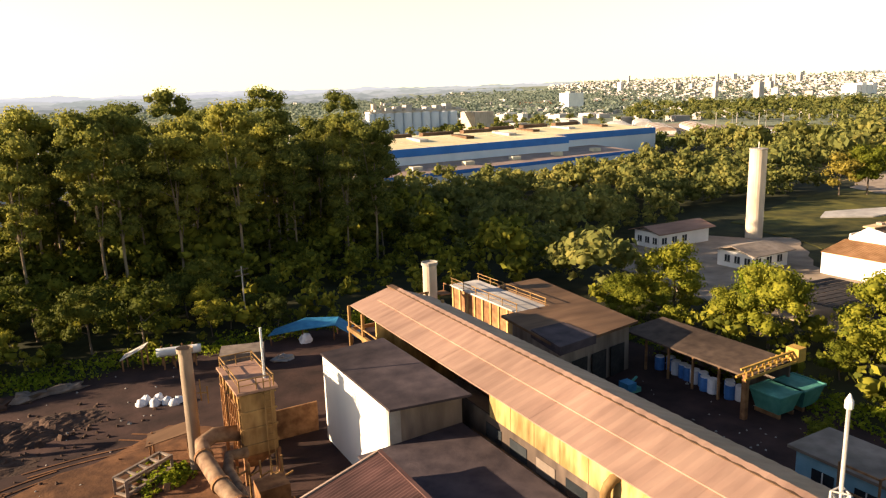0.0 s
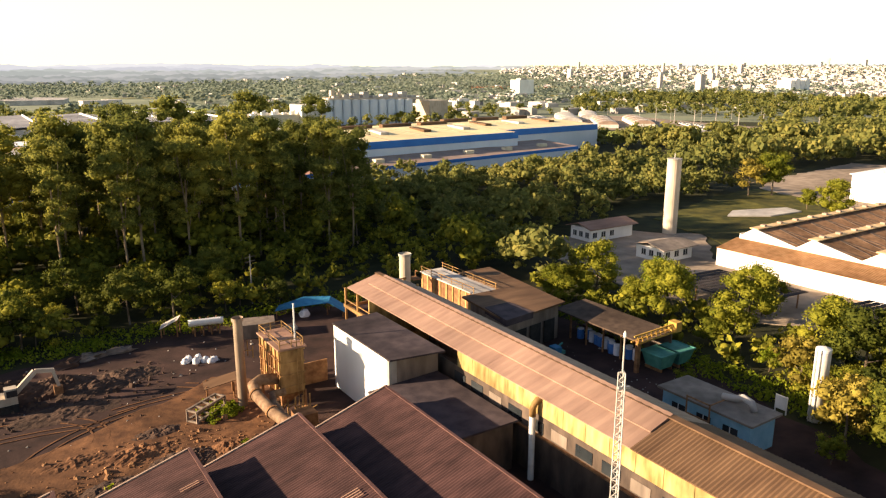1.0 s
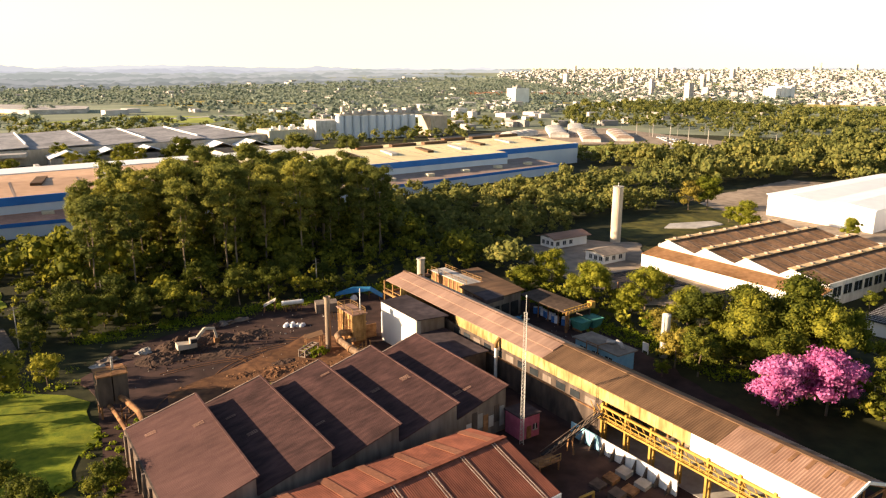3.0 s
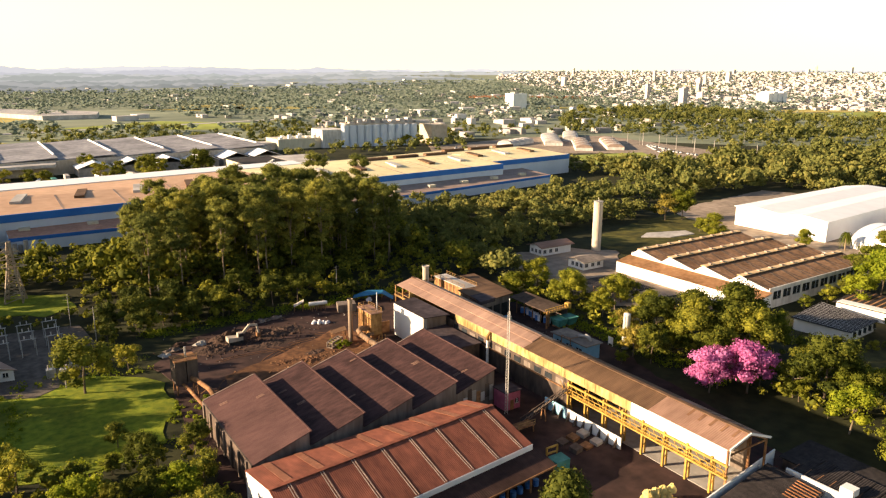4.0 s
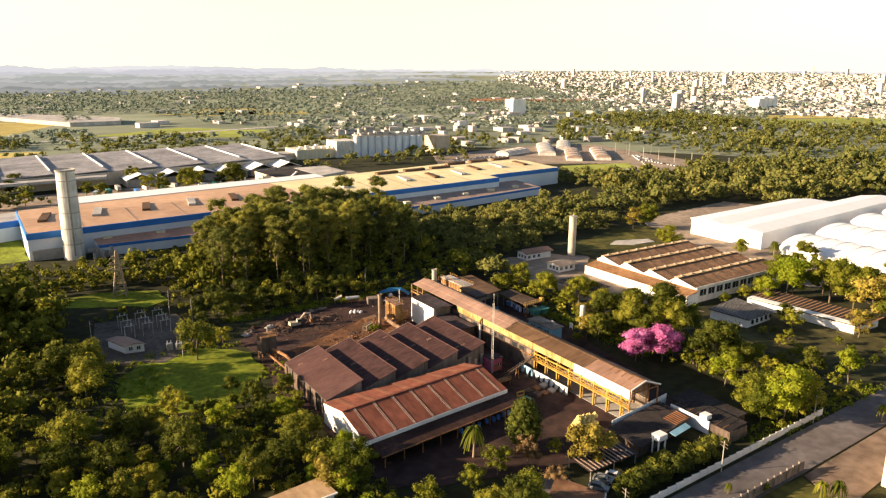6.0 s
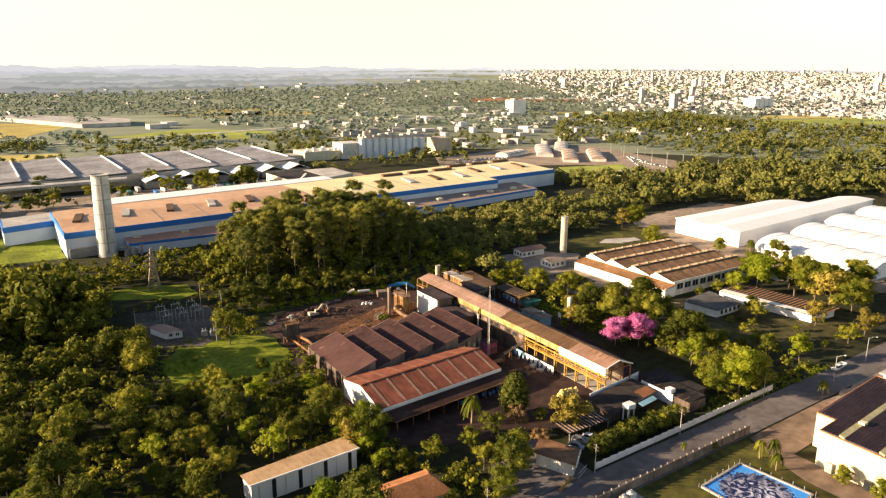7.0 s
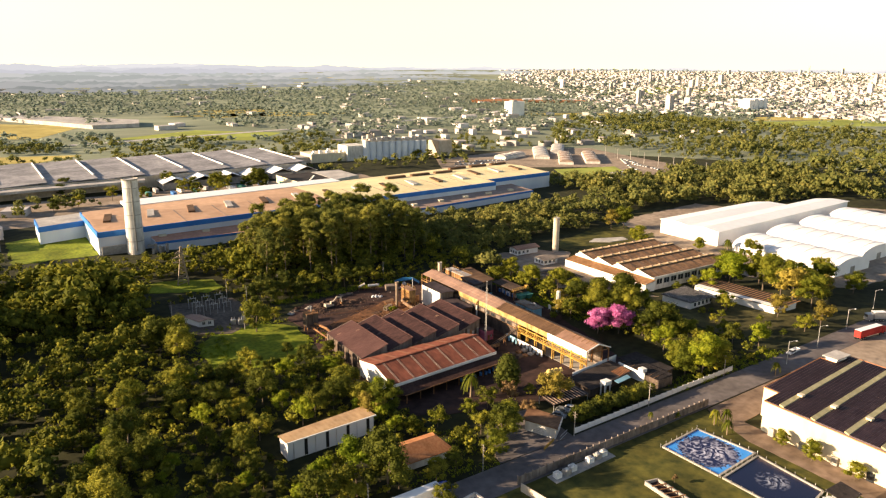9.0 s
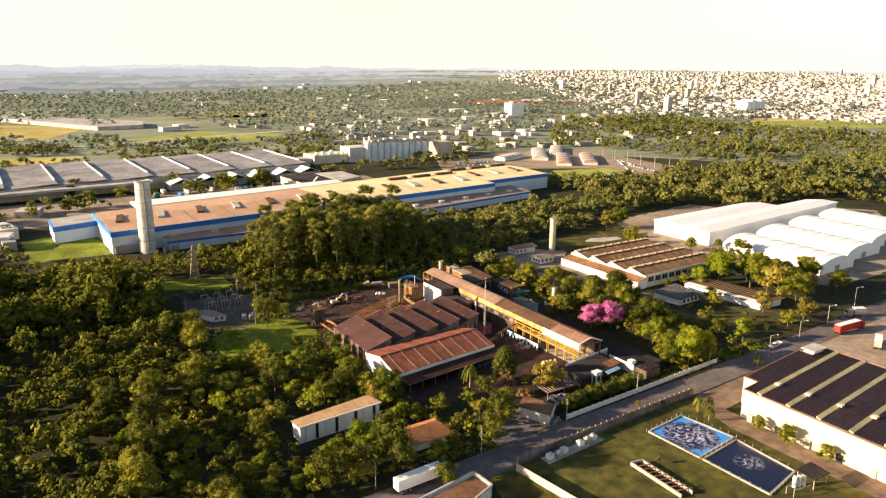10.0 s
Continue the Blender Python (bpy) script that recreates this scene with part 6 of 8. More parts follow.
works = thing("old_works", 146, 45, "old works with four ochre and brown roof bays", "factory hall")
part("lean_to_wall", Mesh().box(111.6, 111.9, 18.5, 71.5, 0, 3.7), WHITE, works, "long whitewashed lean-to wall")
part("lean_to_roof", Mesh().corrugated((111.2, 71.5, 3.9), (111.2, 18.0, 3.9), (118.0, 18.0, 5.2), (118.0, 71.5, 5.2), 0.5, 0.05), LEAN_ROOF, works, "rusty brown lean-to roof")
part("end_wall", Mesh().box(111.7, 118, 18.2, 18.5, 0, 4.2), WHITE, works)
part("side_wall", Mesh().box(118, 174, 18.9, 19.2, 0, 6.2), WHITE_DIRTY, works)
part("far_wall", Mesh().box(118, 174, 70.5, 70.8, 0, 6.2), WHITE_DIRTY, works)
part("east_wall", Mesh().box(174, 174.3, 18.9, 71, 0, 6.2), WHITE_DIRTY, works)
for k in range(11):
    part("window", Mesh().box(120 + k * 5, 123.6 + k * 5, 18.8, 18.92, 2.6, 5.0), GLASS_DARK, works)
for b in range(4):
    y0, y1 = 19.2 + b * 12.9, 19.2 + (b + 1) * 12.9
    yr = y1 - 3.2
    part("roof_slope", Mesh().corrugated((118, y0, 5.6), (174, y0, 5.6), (174, yr, 7.6), (118, yr, 7.6), 0.6, 0.03), WORKS_DARK, works, "weathered brown roof slope")
    # steep slope in brighter ochre, its sunlit look held in the colour
    part("roof_slope", Mesh().corrugated((174, y1, 5.6), (118, y1, 5.6), (118, yr, 7.6), (174, yr, 7.6), 0.6, 0.03), OCHRE_LIT_ROOF, works, "ochre roof slope coloured as sunlit")
    part("gable", Mesh().add([(117.9, y0, 4.8), (117.9, y1, 4.8), (117.9, y1, 5.6), (117.9, yr, 7.75), (117.9, y0, 5.6), (118.2, y0, 4.8), (118.2, y1, 4.8), (118.2, y1, 5.6), (118.2, yr, 7.75), (118.2, y0, 5.6)],
                             [(0, 1, 2, 3, 4), (9, 8, 7, 6, 5), (0, 5, 6, 1), (1, 6, 7, 2), (2, 7, 8, 3), (3, 8, 9, 4), (4, 9, 5, 0)]), WHITE, works, "white pointed gable")
    part("ridge_beam", Mesh().beam((118, yr, 7.75), (174, yr, 7.75), 2.0, 0.2), OCHRE_LIT_ROOF, works)
    for k in range(18):
        x = 119.6 + k * 3.0
        lean_x = 1.9 if k % 2 else -1.1
        part("roof_rib", Mesh().slab((x, y0 + 0.5, 5.80), (x + 0.35, y0 + 0.5, 5.80), (x + 0.35 + lean_x, yr - 1.2, 7.44), (x + lean_x, yr - 1.2, 7.44), 0.1), GRIME, works, "dark roof rib")
    for k in range(9):
        x = 121.0 + k * 6.0
        part("ridge_vent", Mesh().box(x, x + 0.9, yr - 0.5, yr + 0.5, 7.85, 8.25), PALE_STRIP, works)
for k in range(2):
    y0 = 46 - k * 26
    b = thing("low_roof", 92, y0, "long low shelter with a dark slatted roof", "shelter", "slatted shelters")
    for j in range(14):
        part("slat", Mesh().slab((86 + k * 6, y0 + j * 1.3, 2.7), (99 + k * 4, y0 - 2 + j * 1.3, 3.1), (99 + k * 4, y0 - 0.95 + j * 1.3, 3.1), (86 + k * 6, y0 + 1.05 + j * 1.3, 2.7), 0.08), TILE_DARK, b)
    for j in range(4):
        part("post", Mesh().beam((87 + k * 6, y0 + 0.6 + j * 5.6, 0), (87 + k * 6, y0 + 0.6 + j * 5.6, 2.7), 0.2).beam((98 + k * 4, y0 - 0.8 + j * 5.6, 0), (98 + k * 4, y0 - 0.8 + j * 5.6, 3.0), 0.2), RUST, b)
one("rubble_slab", Mesh().hexa([(160, 103), (170, 96), (184, 95), (186, 101), (168, 107)], -0.2, 0.35), PALE_ROOF, "flat pale concrete slab on the grass", "slab")


lh = thing("low_house", 112, -5, "low white house with a dark striped roof", "house", "striped houses")
part("wall_shell", Mesh().hexa([(110.2, -8.0), (124.6, -7.3), (126.0, 7.8), (108.2, 5.4)], 0, 3.0), WHITE, lh)
lb = thing("long_house", 141, -14, "long low white house with a dark striped roof", "house", "striped houses")
part("wall_shell", Mesh().hexa([(135.4, -31), (150, -31.6), (147.4, 8.0), (132.2, 7.0)], 0, 3.2), WHITE, lb)
for own, (a, b, c, d), n in ((lh, ((109.6, -8.8), (125.3, -8.0), (126.9, 8.5), (107.2, 5.9)), 15), (lb, ((131.5, 7.8), (134.8, -32.6), (151.2, -32.8), (148.0, 9.0)), 24)):
    A, B, C, D = (Vector((*p, z)) for p, z in zip((a, b, c, d), (3.1, 3.1, 3.5, 3.5)))
    for k in range(n):
        u0, u1 = k / n, (k + (0.86 if own is lh else 0.72)) / n
        part("roof_sheet", Mesh().slab(A.lerp(B, u0), A.lerp(B, u1), D.lerp(C, u1), D.lerp(C, u0), 0.12), TILE_DARK, own)
        part("roof_strip", Mesh().slab(A.lerp(B, u1), A.lerp(B, (k + 1) / n), D.lerp(C, (k + 1) / n), D.lerp(C, u1), 0.12), WHITE_DIRTY if own is lh else LEAN_ROOF, own)
    for k in range(5):
        p = A.lerp(B, 0.12 + 0.18 * k)
        part("window", Mesh().box(p.x - 0.1 + 1.3, p.x + 1.9, p.y + 0.4, p.y + 1.6, 1.1, 2.4), GLASS_DARK, own)

# ---- white warehouse and arched tents ----
wh = thing("white_warehouse", 290, 75, "huge plain white warehouse with a low-pitched roof", "warehouse")
part("wall_shell", Mesh().hexa([(216, 56.2), (381, 69.6), (370.4, 87.4), (216.4, 76.8)], 0, 8.6), WHITE_SHEET, wh)
part("wall_shell", Mesh().hexa([(216.4, 76.8), (330, 85.2), (318.6, 103.4), (216.8, 98.4)], 0, 8.6), WHITE_SHEET, wh)
for (a, b, c, d) in (((215, 55.4), (382, 68.8), (371, 88), (215.6, 77)), ((215.6, 77), (331, 85.6), (319, 104), (216.2, 99))):
    mx, my = ((a[0] + d[0]) / 2, (a[1] + d[1]) / 2), ((b[0] + c[0]) / 2, (b[1] + c[1]) / 2)
    part("roof", Mesh().slab((*a, 8.6), (*b, 8.6), (*my, 9.7), (*mx, 9.7), 0.2).slab((*c, 8.6), (*d, 8.6), (*mx, 9.7), (*my, 9.7), 0.2), WHITE_SHEET, wh, "smooth white roof sheet")
    part("gable", Mesh().add([(*a, 8.3), (*d, 8.3), (*mx, 9.6), (a[0] + 0.4, a[1], 8.3), (d[0] + 0.4, d[1], 8.3), (mx[0] + 0.4, mx[1], 9.6)], [(0, 1, 2), (5, 4, 3), (0, 3, 4, 1), (1, 4, 5, 2), (2, 5, 3, 0)]), WHITE_SHEET, wh)
def tent(x0, x1, y0, y1, h, skew):
    t = thing("arched_tent", (x0 + x1) / 2, (y0 + y1) / 2, "white arched storage tent", "storage tent", "arched tents")
    n, m = 12, Mesh()
    v = []
    for y, s in ((y0, 0), (y1, skew)):
        for k in range(n + 1):
            a = math.pi * k / n
            v.append(((x0 + x1) / 2 - (x1 - x0) / 2 * math.cos(a) + s, y, h * 0.35 + h * 0.65 * math.sin(a)))
    m.add(v, [(k, k + 1, n + 2 + k, n + 1 + k) for k in range(n)] + [tuple(range(n + 1))[::-1], tuple(range(n + 1, 2 * n + 2))])
    part("canopy", m, WHITE_SHEET, t, smooth=False)
    part("side_shell", Mesh().hexa([(x0 + 0.1, y0 + 0.1), (x1 - 0.1, y0 + 0.1), (x1 - 0.1 + skew, y1 - 0.1), (x0 + 0.1 + skew, y1 - 0.1)], 0, h * 0.35), WHITE_SHEET, t)
    for k in range(7):
        y, s = y0 + (y1 - y0) * (k + 0.5) / 7, skew * (k + 0.5) / 7
        rib = [((x0 + x1) / 2 - (x1 - x0) / 2 * 1.004 * math.cos(math.pi * j / n) + s, y, h * 0.35 + h * 0.655 * math.sin(math.pi * j / n) + 0.03) for j in range(n + 1)]
        part("rib", Mesh().tube(rib, 0.14, 4), WHITE, t)
    part("doorway", Mesh().box((x0 + x1) / 2 - 2, (x0 + x1) / 2 + 2, y0 - 0.08, y0 + 0.04, 0, 3.4), CONCRETE, t)
tent(211, 244, -15, 46, 8.0, 4)
tent(250, 286, -8, 51, 8.0, 4)
tent(292, 328, 0, 56, 8.0, 4)
tent(334, 370, 8, 60, 8.0, 4)

# ---- blue striped plant ----
PLANT_BROWN = surf("plant_brown_roof", (0.50, 0.305, 0.185), (0.60, 0.385, 0.245), 4.0, 0.6, stain=0.2)
pl = thing("blue_striped_plant", 90, 260, "very long white plant with a blue band and tan roof", "factory hall")
PS = lambda x: 229.0 + 0.1 * x
PN = lambda x: 299.0 + 0.16 * x
segs = 15
for k in range(segs):
    a, b = -87 + 362 * k / segs, -87 + 362 * (k + 1) / segs
    off = 12.0 if b > 205 else 0.0
    ya, yb = PS(a) + off, PS(b) + off
    part("wall_panel", Mesh().hexa([(a, ya), (b, yb), (b, yb + 0.4), (a, ya + 0.4)], 0, 9.6), PALE_BLUE, pl, "white wall panel")
    part("blue_band", Mesh().hexa([(a, ya - 0.25), (b, yb - 0.25), (b, yb + 0.4), (a, ya + 0.4)], 9.6, 12.6), BLUE_BAND, pl, "blue fascia band")
    ra = (PN(a) + ya) / 2
    rb = (PN(b) + yb) / 2
    part("roof_sheet", Mesh().slab((a, ya, 12.4), (b, yb, 12.4), (b, rb, 13.6), (a, ra, 13.6), 0.3).slab((b, PN(b), 12.4), (a, PN(a), 12.4), (a, ra, 13.6), (b, rb, 13.6), 0.3), TAN_ROOF if k > 5 else PLANT_BROWN, pl, "tan metal roof bay")
    part("roof_joint", Mesh().slab((b - 0.8, yb + 1, 12.5), (b, yb + 1, 12.5), (b, rb, 13.72), (b - 0.8, ra, 13.72), 0.1), PALE_STRIP, pl)
    part("skylight", Mesh().hexa([(a + 6, ya + 22), (a + 10, ya + 22), (a + 14, ya + 42), (a + 10, ya + 42)], 12.9, 14.2), PALE_ROOF if k % 2 else SHED_ROOF, pl, "raised roof skylight")
    if k > 8:
        part("roof_vent", Mesh().hexa([(a + 4, ya + 58), (a + 22, ya + 60), (a + 22, ya + 64), (a + 4, ya + 62)], 12.6, 14.6), SHED_ROOF, pl)
part("west_wall", Mesh().hexa([(-87.2, PS(-87)), (-86.8, PS(-87)), (-86.8, PN(-87)), (-87.2, PN(-87))], 0, 9.6), PALE_BLUE, pl)
part("blue_band", Mesh().hexa([(-87.5, PS(-87)), (-86.8, PS(-87)), (-86.8, PN(-87)), (-87.5, PN(-87))], 9.6, 12.6), BLUE_BAND, pl)
part("east_wall", Mesh().hexa([(275, PS(275) + 12), (275.4, PS(275) + 12), (275.4, PN(275)), (275, PN(275))], 0, 12.6), PALE_BLUE, pl)
part("white_roof", Mesh().hexa([(-60, 290), (100, 314), (100, 330), (-60, 312)], 11.0, 12.8), WHITE_SHEET, pl)
lean = thing("plant_lean_to", 70, 215, "low blue and white lean-to with a brick red roof", "building")
LS = lambda x: 202.0 + 0.15 * max(x, 72)
for k in range(12):
    a, b = -60 + 290 * k / 12, -60 + 290 * (k + 1) / 12
    part("wall_panel", Mesh().hexa([(a, LS(a)), (b, LS(b)), (b, LS(b) + 0.3), (a, LS(a) + 0.3)], 0, 4.0), PALE_BLUE, lean)
    part("blue_band", Mesh().hexa([(a, LS(a) - 0.15), (b, LS(b) - 0.15), (b, LS(b) + 0.3), (a, LS(a) + 0.3)], 4.0, 5.4), BLUE_BAND, lean)
    top = lambda x: PS(x) + (12 if x > 205 else -0.2)
    part("roof_sheet", Mesh().slab((a, LS(a), 5.4), (b, LS(b), 5.4), (b, top(b), 6.6), (a, top(a), 6.6), 0.2), LEAN_PINK if k < 6 else PALE_STRIP, lean, "brick red roof bay")
    part("roof_vent", Mesh().box(a + 4, a + 8, LS(a) + 8, LS(a) + 11, 5.6, 7.2), CREAM, lean)
part("end_wall", Mesh().box(-60.2, -59.9, LS(-60), PS(-60), 0, 6.0), PALE_BLUE, lean)
one("porch", Mesh().box(-86, -66, 219, 221, 0, 4.6), CONCRETE, "grey loading porch of the plant", "porch")
an = thing("plant_annex", -97, 282, "white annex with a blue band beside the plant", "building")
part("wall_shell", Mesh().hexa([(-111.5, 264), (-86, 271), (-86, 296), (-111.5, 290)], 0, 7.0), PALE_BLUE, an)
part("blue_band", Mesh().hexa([(-111.8, 263.6), (-86, 270.6), (-86, 296.2), (-111.8, 290.2)], 7.0, 10.0), BLUE_BAND, an)
part("roof", Mesh().hexa([(-111, 264.4), (-86.4, 271.4), (-86.4, 295.8), (-111, 289.8)], 10.0, 10.1), PALE_ROOF, an)
tower = thing("standpipe_tower", -69.4, 216, "tall pale cylindrical standpipe water tower", "water tower")
part("shaft", Mesh().tube([(-69.4, 216, z) for z in (0, 9, 18, 27, 34, 40.4)], 4.5, 28, 3.9), WHITE_DIRTY, tower, smooth=False)
for k in range(5):
    part("band", Mesh().tube([(-69.4, 216, 7 + k * 7.2), (-69.4, 216, 7.4 + k * 7.2)], 4.45 - k * 0.11, 28, cap=False), CONCRETE, tower)
part("rim", Mesh().tube([(-69.4, 216, 40.2), (-69.4, 216, 41.0)], 4.2, 28, cap=False), CONCRETE, tower)
part("ladder", Mesh().box(-70.0, -69.2, 211.2, 211.6, 2, 40.5), CONCRETE, tower)
skid = thing("pipe_skid", -58, 212, "cluster of grey pipes and small tanks by the tower", "machine")
for k in range(5):
    part("vessel", Mesh().cyl(-62 + k * 1.8, 209 + (k % 2) * 2, 0, 3 + (k * 5 % 3), 0.8, 10), CONCRETE, skid)
part("rack", Mesh().box(-64, -54, 213, 214, 3, 4.4), STEEL, skid)

# ---- grey factory, black roofed block, silos beyond ----
gf = thing("grey_factory", 0, 500, "wide grey roofed factory with white roof ridges", "factory hall")
part("wall_shell", Mesh().hexa([(-420, 400), (-18, 436), (130, 452), (118, 580), (-420, 545)], 0, 9.4), CONCRETE_WARM, gf)
for k in range(15):
    a, b = -420 + k * 36.5, -420 + (k + 1) * 36.5
    f0, f1 = (lambda x: 400 + (x + 420) * 0.094), (lambda x: 545 + (x + 420) * 0.065)
    part("roof_bay", Mesh().slab((a, f0(a), 9.6), (b, f0(b), 11.2), (b, f1(b), 11.2), (a, f1(a), 9.6), 0.4), GREY_ROOF, gf, "grey sheet roof bay")
    part("ridge_light", Mesh().hexa([(b - 0.9, f0(b) + 20), (b, f0(b) + 20), (b, f1(b) - 8), (b - 0.9, f1(b) - 8)], 10.5, 12.0), WHITE_SHEET, gf, "white roof ridge light")
part("front_roof", Mesh().hexa([(-420, 386), (-22, 424), (-18, 446), (-420, 412)], 6.5, 8.4), PALE_ROOF, gf)
for k in range(6):
    x = -10 + k * 24
    y = 430 + k * 2.5
    b = thing("gabled_bay", x, y, "small gabled bay with a white roof", "building", "gabled bays")
    part("wall_shell", Mesh().box(x, x + 20, y - 14, y + 16, 0, 5.5), CONCRETE, b)
    part("roof", Mesh().slab((x - 0.6, y - 15, 5.5), (x - 0.6, y + 16, 5.5), (x + 10, y + 16, 9.4), (x + 10, y - 15, 9.4), 0.3).slab((x + 20.6, y + 16, 5.5), (x + 20.6, y - 15, 5.5), (x + 10, y - 15, 9.4), (x + 10, y + 16, 9.4), 0.3), WHITE_SHEET, b)
bk = thing("black_roofed_block", 110, 370, "pale block with a dark flat roof", "building")
part("wall_shell", Mesh().hexa([(82, 335), (140, 362), (140, 402), (80, 400)], 0, 7.8), CREAM, bk)
part("roof", Mesh().hexa([(82.4, 335.8), (112, 350), (112, 400), (80.4, 399)], 7.8, 8.0), TILE_DARK, bk)
part("deck", Mesh().hexa([(112.2, 350), (139.6, 362.4), (139.6, 401), (112.2, 400)], 7.8, 8.1), PALE_ROOF, bk)
for k in range(6):
    part("roof_hatch", Mesh().box(86 + k * 3.6, 87.4 + k * 3.6, 345 + k * 6, 347 + k * 6, 8, 8.6), WHITE, bk)
for k in range(14):
    v = thing("trailer", 0, 0, "parked trailer in the works yard", "trailer", "parked trailers")
    x, y = -36 + k * 9 + rng.uniform(-2, 2), 398 + rng.uniform(-14, 10)
    part("box", Mesh().box(-1.3, 1.3, -5, 5, 0.9, 3.6), (WHITE_SHEET, GREEN_STEEL, PALE_ROOF, BLUE_PLASTIC)[k % 4], v)
    part("wheels", Mesh().box(-1.1, 1.1, -4, -2, 0, 0.9), RUBBER, v)
    v.matrix_basis = pose(x, y, 0, 0, 0, rng.uniform(-20, 20))
si = thing("grain_silos", 258, 500, "row of tall pale concrete silos with a roof gallery", "silos")
for k in range(10):
    x, y = 222 + k * 7.2, 505 - k * 1.4
    part("silo", Mesh().cyl(x, y, 0, 19.5, 3.6, 18), PALE_BLUE, si, "pale concrete silo")
    part("silo_cap", Mesh().cyl(x, y, 19.5, 20.4, 3.7, 18, 1.4), WHITE_DIRTY, si)
part("gallery", Mesh().hexa([(221, 503), (298, 489), (302, 508), (225, 522)], 19.5, 21), CONCRETE_WARM, si)
for k in range(9):
    part("head_house", Mesh().box(226 + k * 8, 231 + k * 8, 504 - k * 1.4, 511 - k * 1.4, 21, 22.5 + (k * 5 % 4)), PALE_ROOF, si)
sb = thing("mill_block", 200, 520, "pale mill buildings beside the silos", "building")
part("block", Mesh().box(160, 206, 510, 540, 0, 9), CREAM, sb)
part("block", Mesh().box(200, 222, 506, 530, 0, 16), WHITE_DIRTY, sb)
part("lift_tower", Mesh().box(226, 229, 508, 512, 16, 27), CONCRETE_WARM, sb)
part("lift_tower", Mesh().box(232, 233.6, 506, 508, 19, 28), CONCRETE_WARM, sb)
part("block", Mesh().box(306, 324, 490, 512, 0, 18), CONCRETE_WARM, sb)
part("block", Mesh().box(140, 160, 515, 535, 0, 6), PALE_ROOF, sb)
for k in range(12):
    part("roof_unit", Mesh().box(162 + k * 4.6, 165 + k * 4.6, 512 + (k * 7 % 12), 515 + (k * 7 % 12), 9, 10.5 + k % 3), WHITE, sb)
fw = thing("far_white_block", 823, 990, "tall white block standing among far trees", "building")
part("block", Mesh().box(805, 838, 980, 1005, 0, 29), WHITE, fw)
part("roof_house", Mesh().box(812, 822, 985, 998, 29, 32), CONCRETE, fw)
cw = thing("far_white_block", 1420, 850, "wide white block at the edge of the town", "building")
for k in range(4):
    part("block", Mesh().box(1395 + k * 18, 1411 + k * 18, 835, 865, 0, 27 + 3 * (k % 2)), WHITE, cw)

# ---- vaulted sheds and car park beyond the plant ----
for x0, y0, x1, y1, w, h, lab in ((352, 436, 393, 452, 15, 5, "pale vaulted shed beyond the plant"), (394, 414, 452, 486, 17, 5, "pale vaulted shed beyond the plant"), (386, 366, 440, 428, 15, 5, "tan vaulted shed beyond the plant"),
                                  (415, 356, 470, 420, 15, 5, "tan vaulted shed beyond the plant"), (440, 440, 492, 496, 16, 5, "pale vaulted shed beyond the plant")):
    v = thing("vaulted_shed", (x0 + x1) / 2, (y0 + y1) / 2, lab, "shed", "vaulted sheds")
    a, b = Vector((x0, y0, 0)), Vector((x1, y1, 0))
    side = (b - a).cross(Vector((0, 0, 1))).normalized() * (w / 2)
    n, ring = 10, []
    for e in (a, b):
        ring += [e - side * math.cos(math.pi * k / n) + Vector((0, 0, h * 0.5 + h * 0.5 * math.sin(math.pi * k / n))) for k in range(n + 1)]
    part("vault", Mesh().add(ring, [(k, k + 1, n + 2 + k, n + 1 + k) for k in range(n)] + [tuple(range(n + 1))[::-1], tuple(range(n + 1, 2 * n + 2))]), PALE_STRIP if "tan" in lab else PALE_ROOF, v)
    part("wall_shell", Mesh().hexa([tuple((e + q)[:2]) for e, q in ((a, -side), (a, side), (b, side), (b, -side))], 0, h * 0.5), WHITE_DIRTY, v)
    for k in range(4):
        e = a.lerp(b, (k + 0.5) / 4)
        part("rib", Mesh().tube([e - side * 1.01 * math.cos(math.pi * j / n) + Vector((0, 0, h * 0.5 + h * 0.505 * math.sin(math.pi * j / n))) for j in range(n + 1)], 0.3, 4), WHITE_DIRTY, v)
ws = thing("small_shed", 371, 277, "small white flat shed by the lawn", "shed")
part("wall_shell", Mesh().box(358, 386, 272, 282, 0, 3.5), WHITE, ws)
part("roof", Mesh().box(357, 387, 271, 283, 3.5, 3.8), PALE_ROOF, ws)
first = car(420, 300, 20, CAR_WHITE, "pale car on the far car park", "cars on the car park")
gg = random.Random(77)
for x0, y0, dx, dy, n in ((425, 312, 3.4, 4.2, 14), (440, 290, 1.0, 4.6, 12), (300, 440, 4.6, -1.4, 12), (275, 408, 4.4, -1.6, 12), (285, 424, 4.5, -1.5, 11), (455, 330, 2.0, 4.2, 9)):
    for k in range(n):
        if gg.random() < 0.82:
            copy_thing(first, pose(x0 + dx * k, y0 + dy * k, 0.0, 0, 0, gg.choice((20, 24, 200))))
fp = []
for k in range(8):
    x, y = 474 - 3.2 * k, 396 - 22 * k
    fp.append((x, y))
for x, y in fp:
    q = thing("utility_pole", x, y, "tall concrete pole beside the car park", "pole", "poles by the car park")
    part("post", Mesh().cyl(x, y, 0, 12, 0.35, 8, 0.25), CONCRETE, q)
    part("cross_arm", Mesh().beam((x - 1.5, y, 11.4), (x + 1.5, y, 11.4), 0.25), CONCRETE, q)

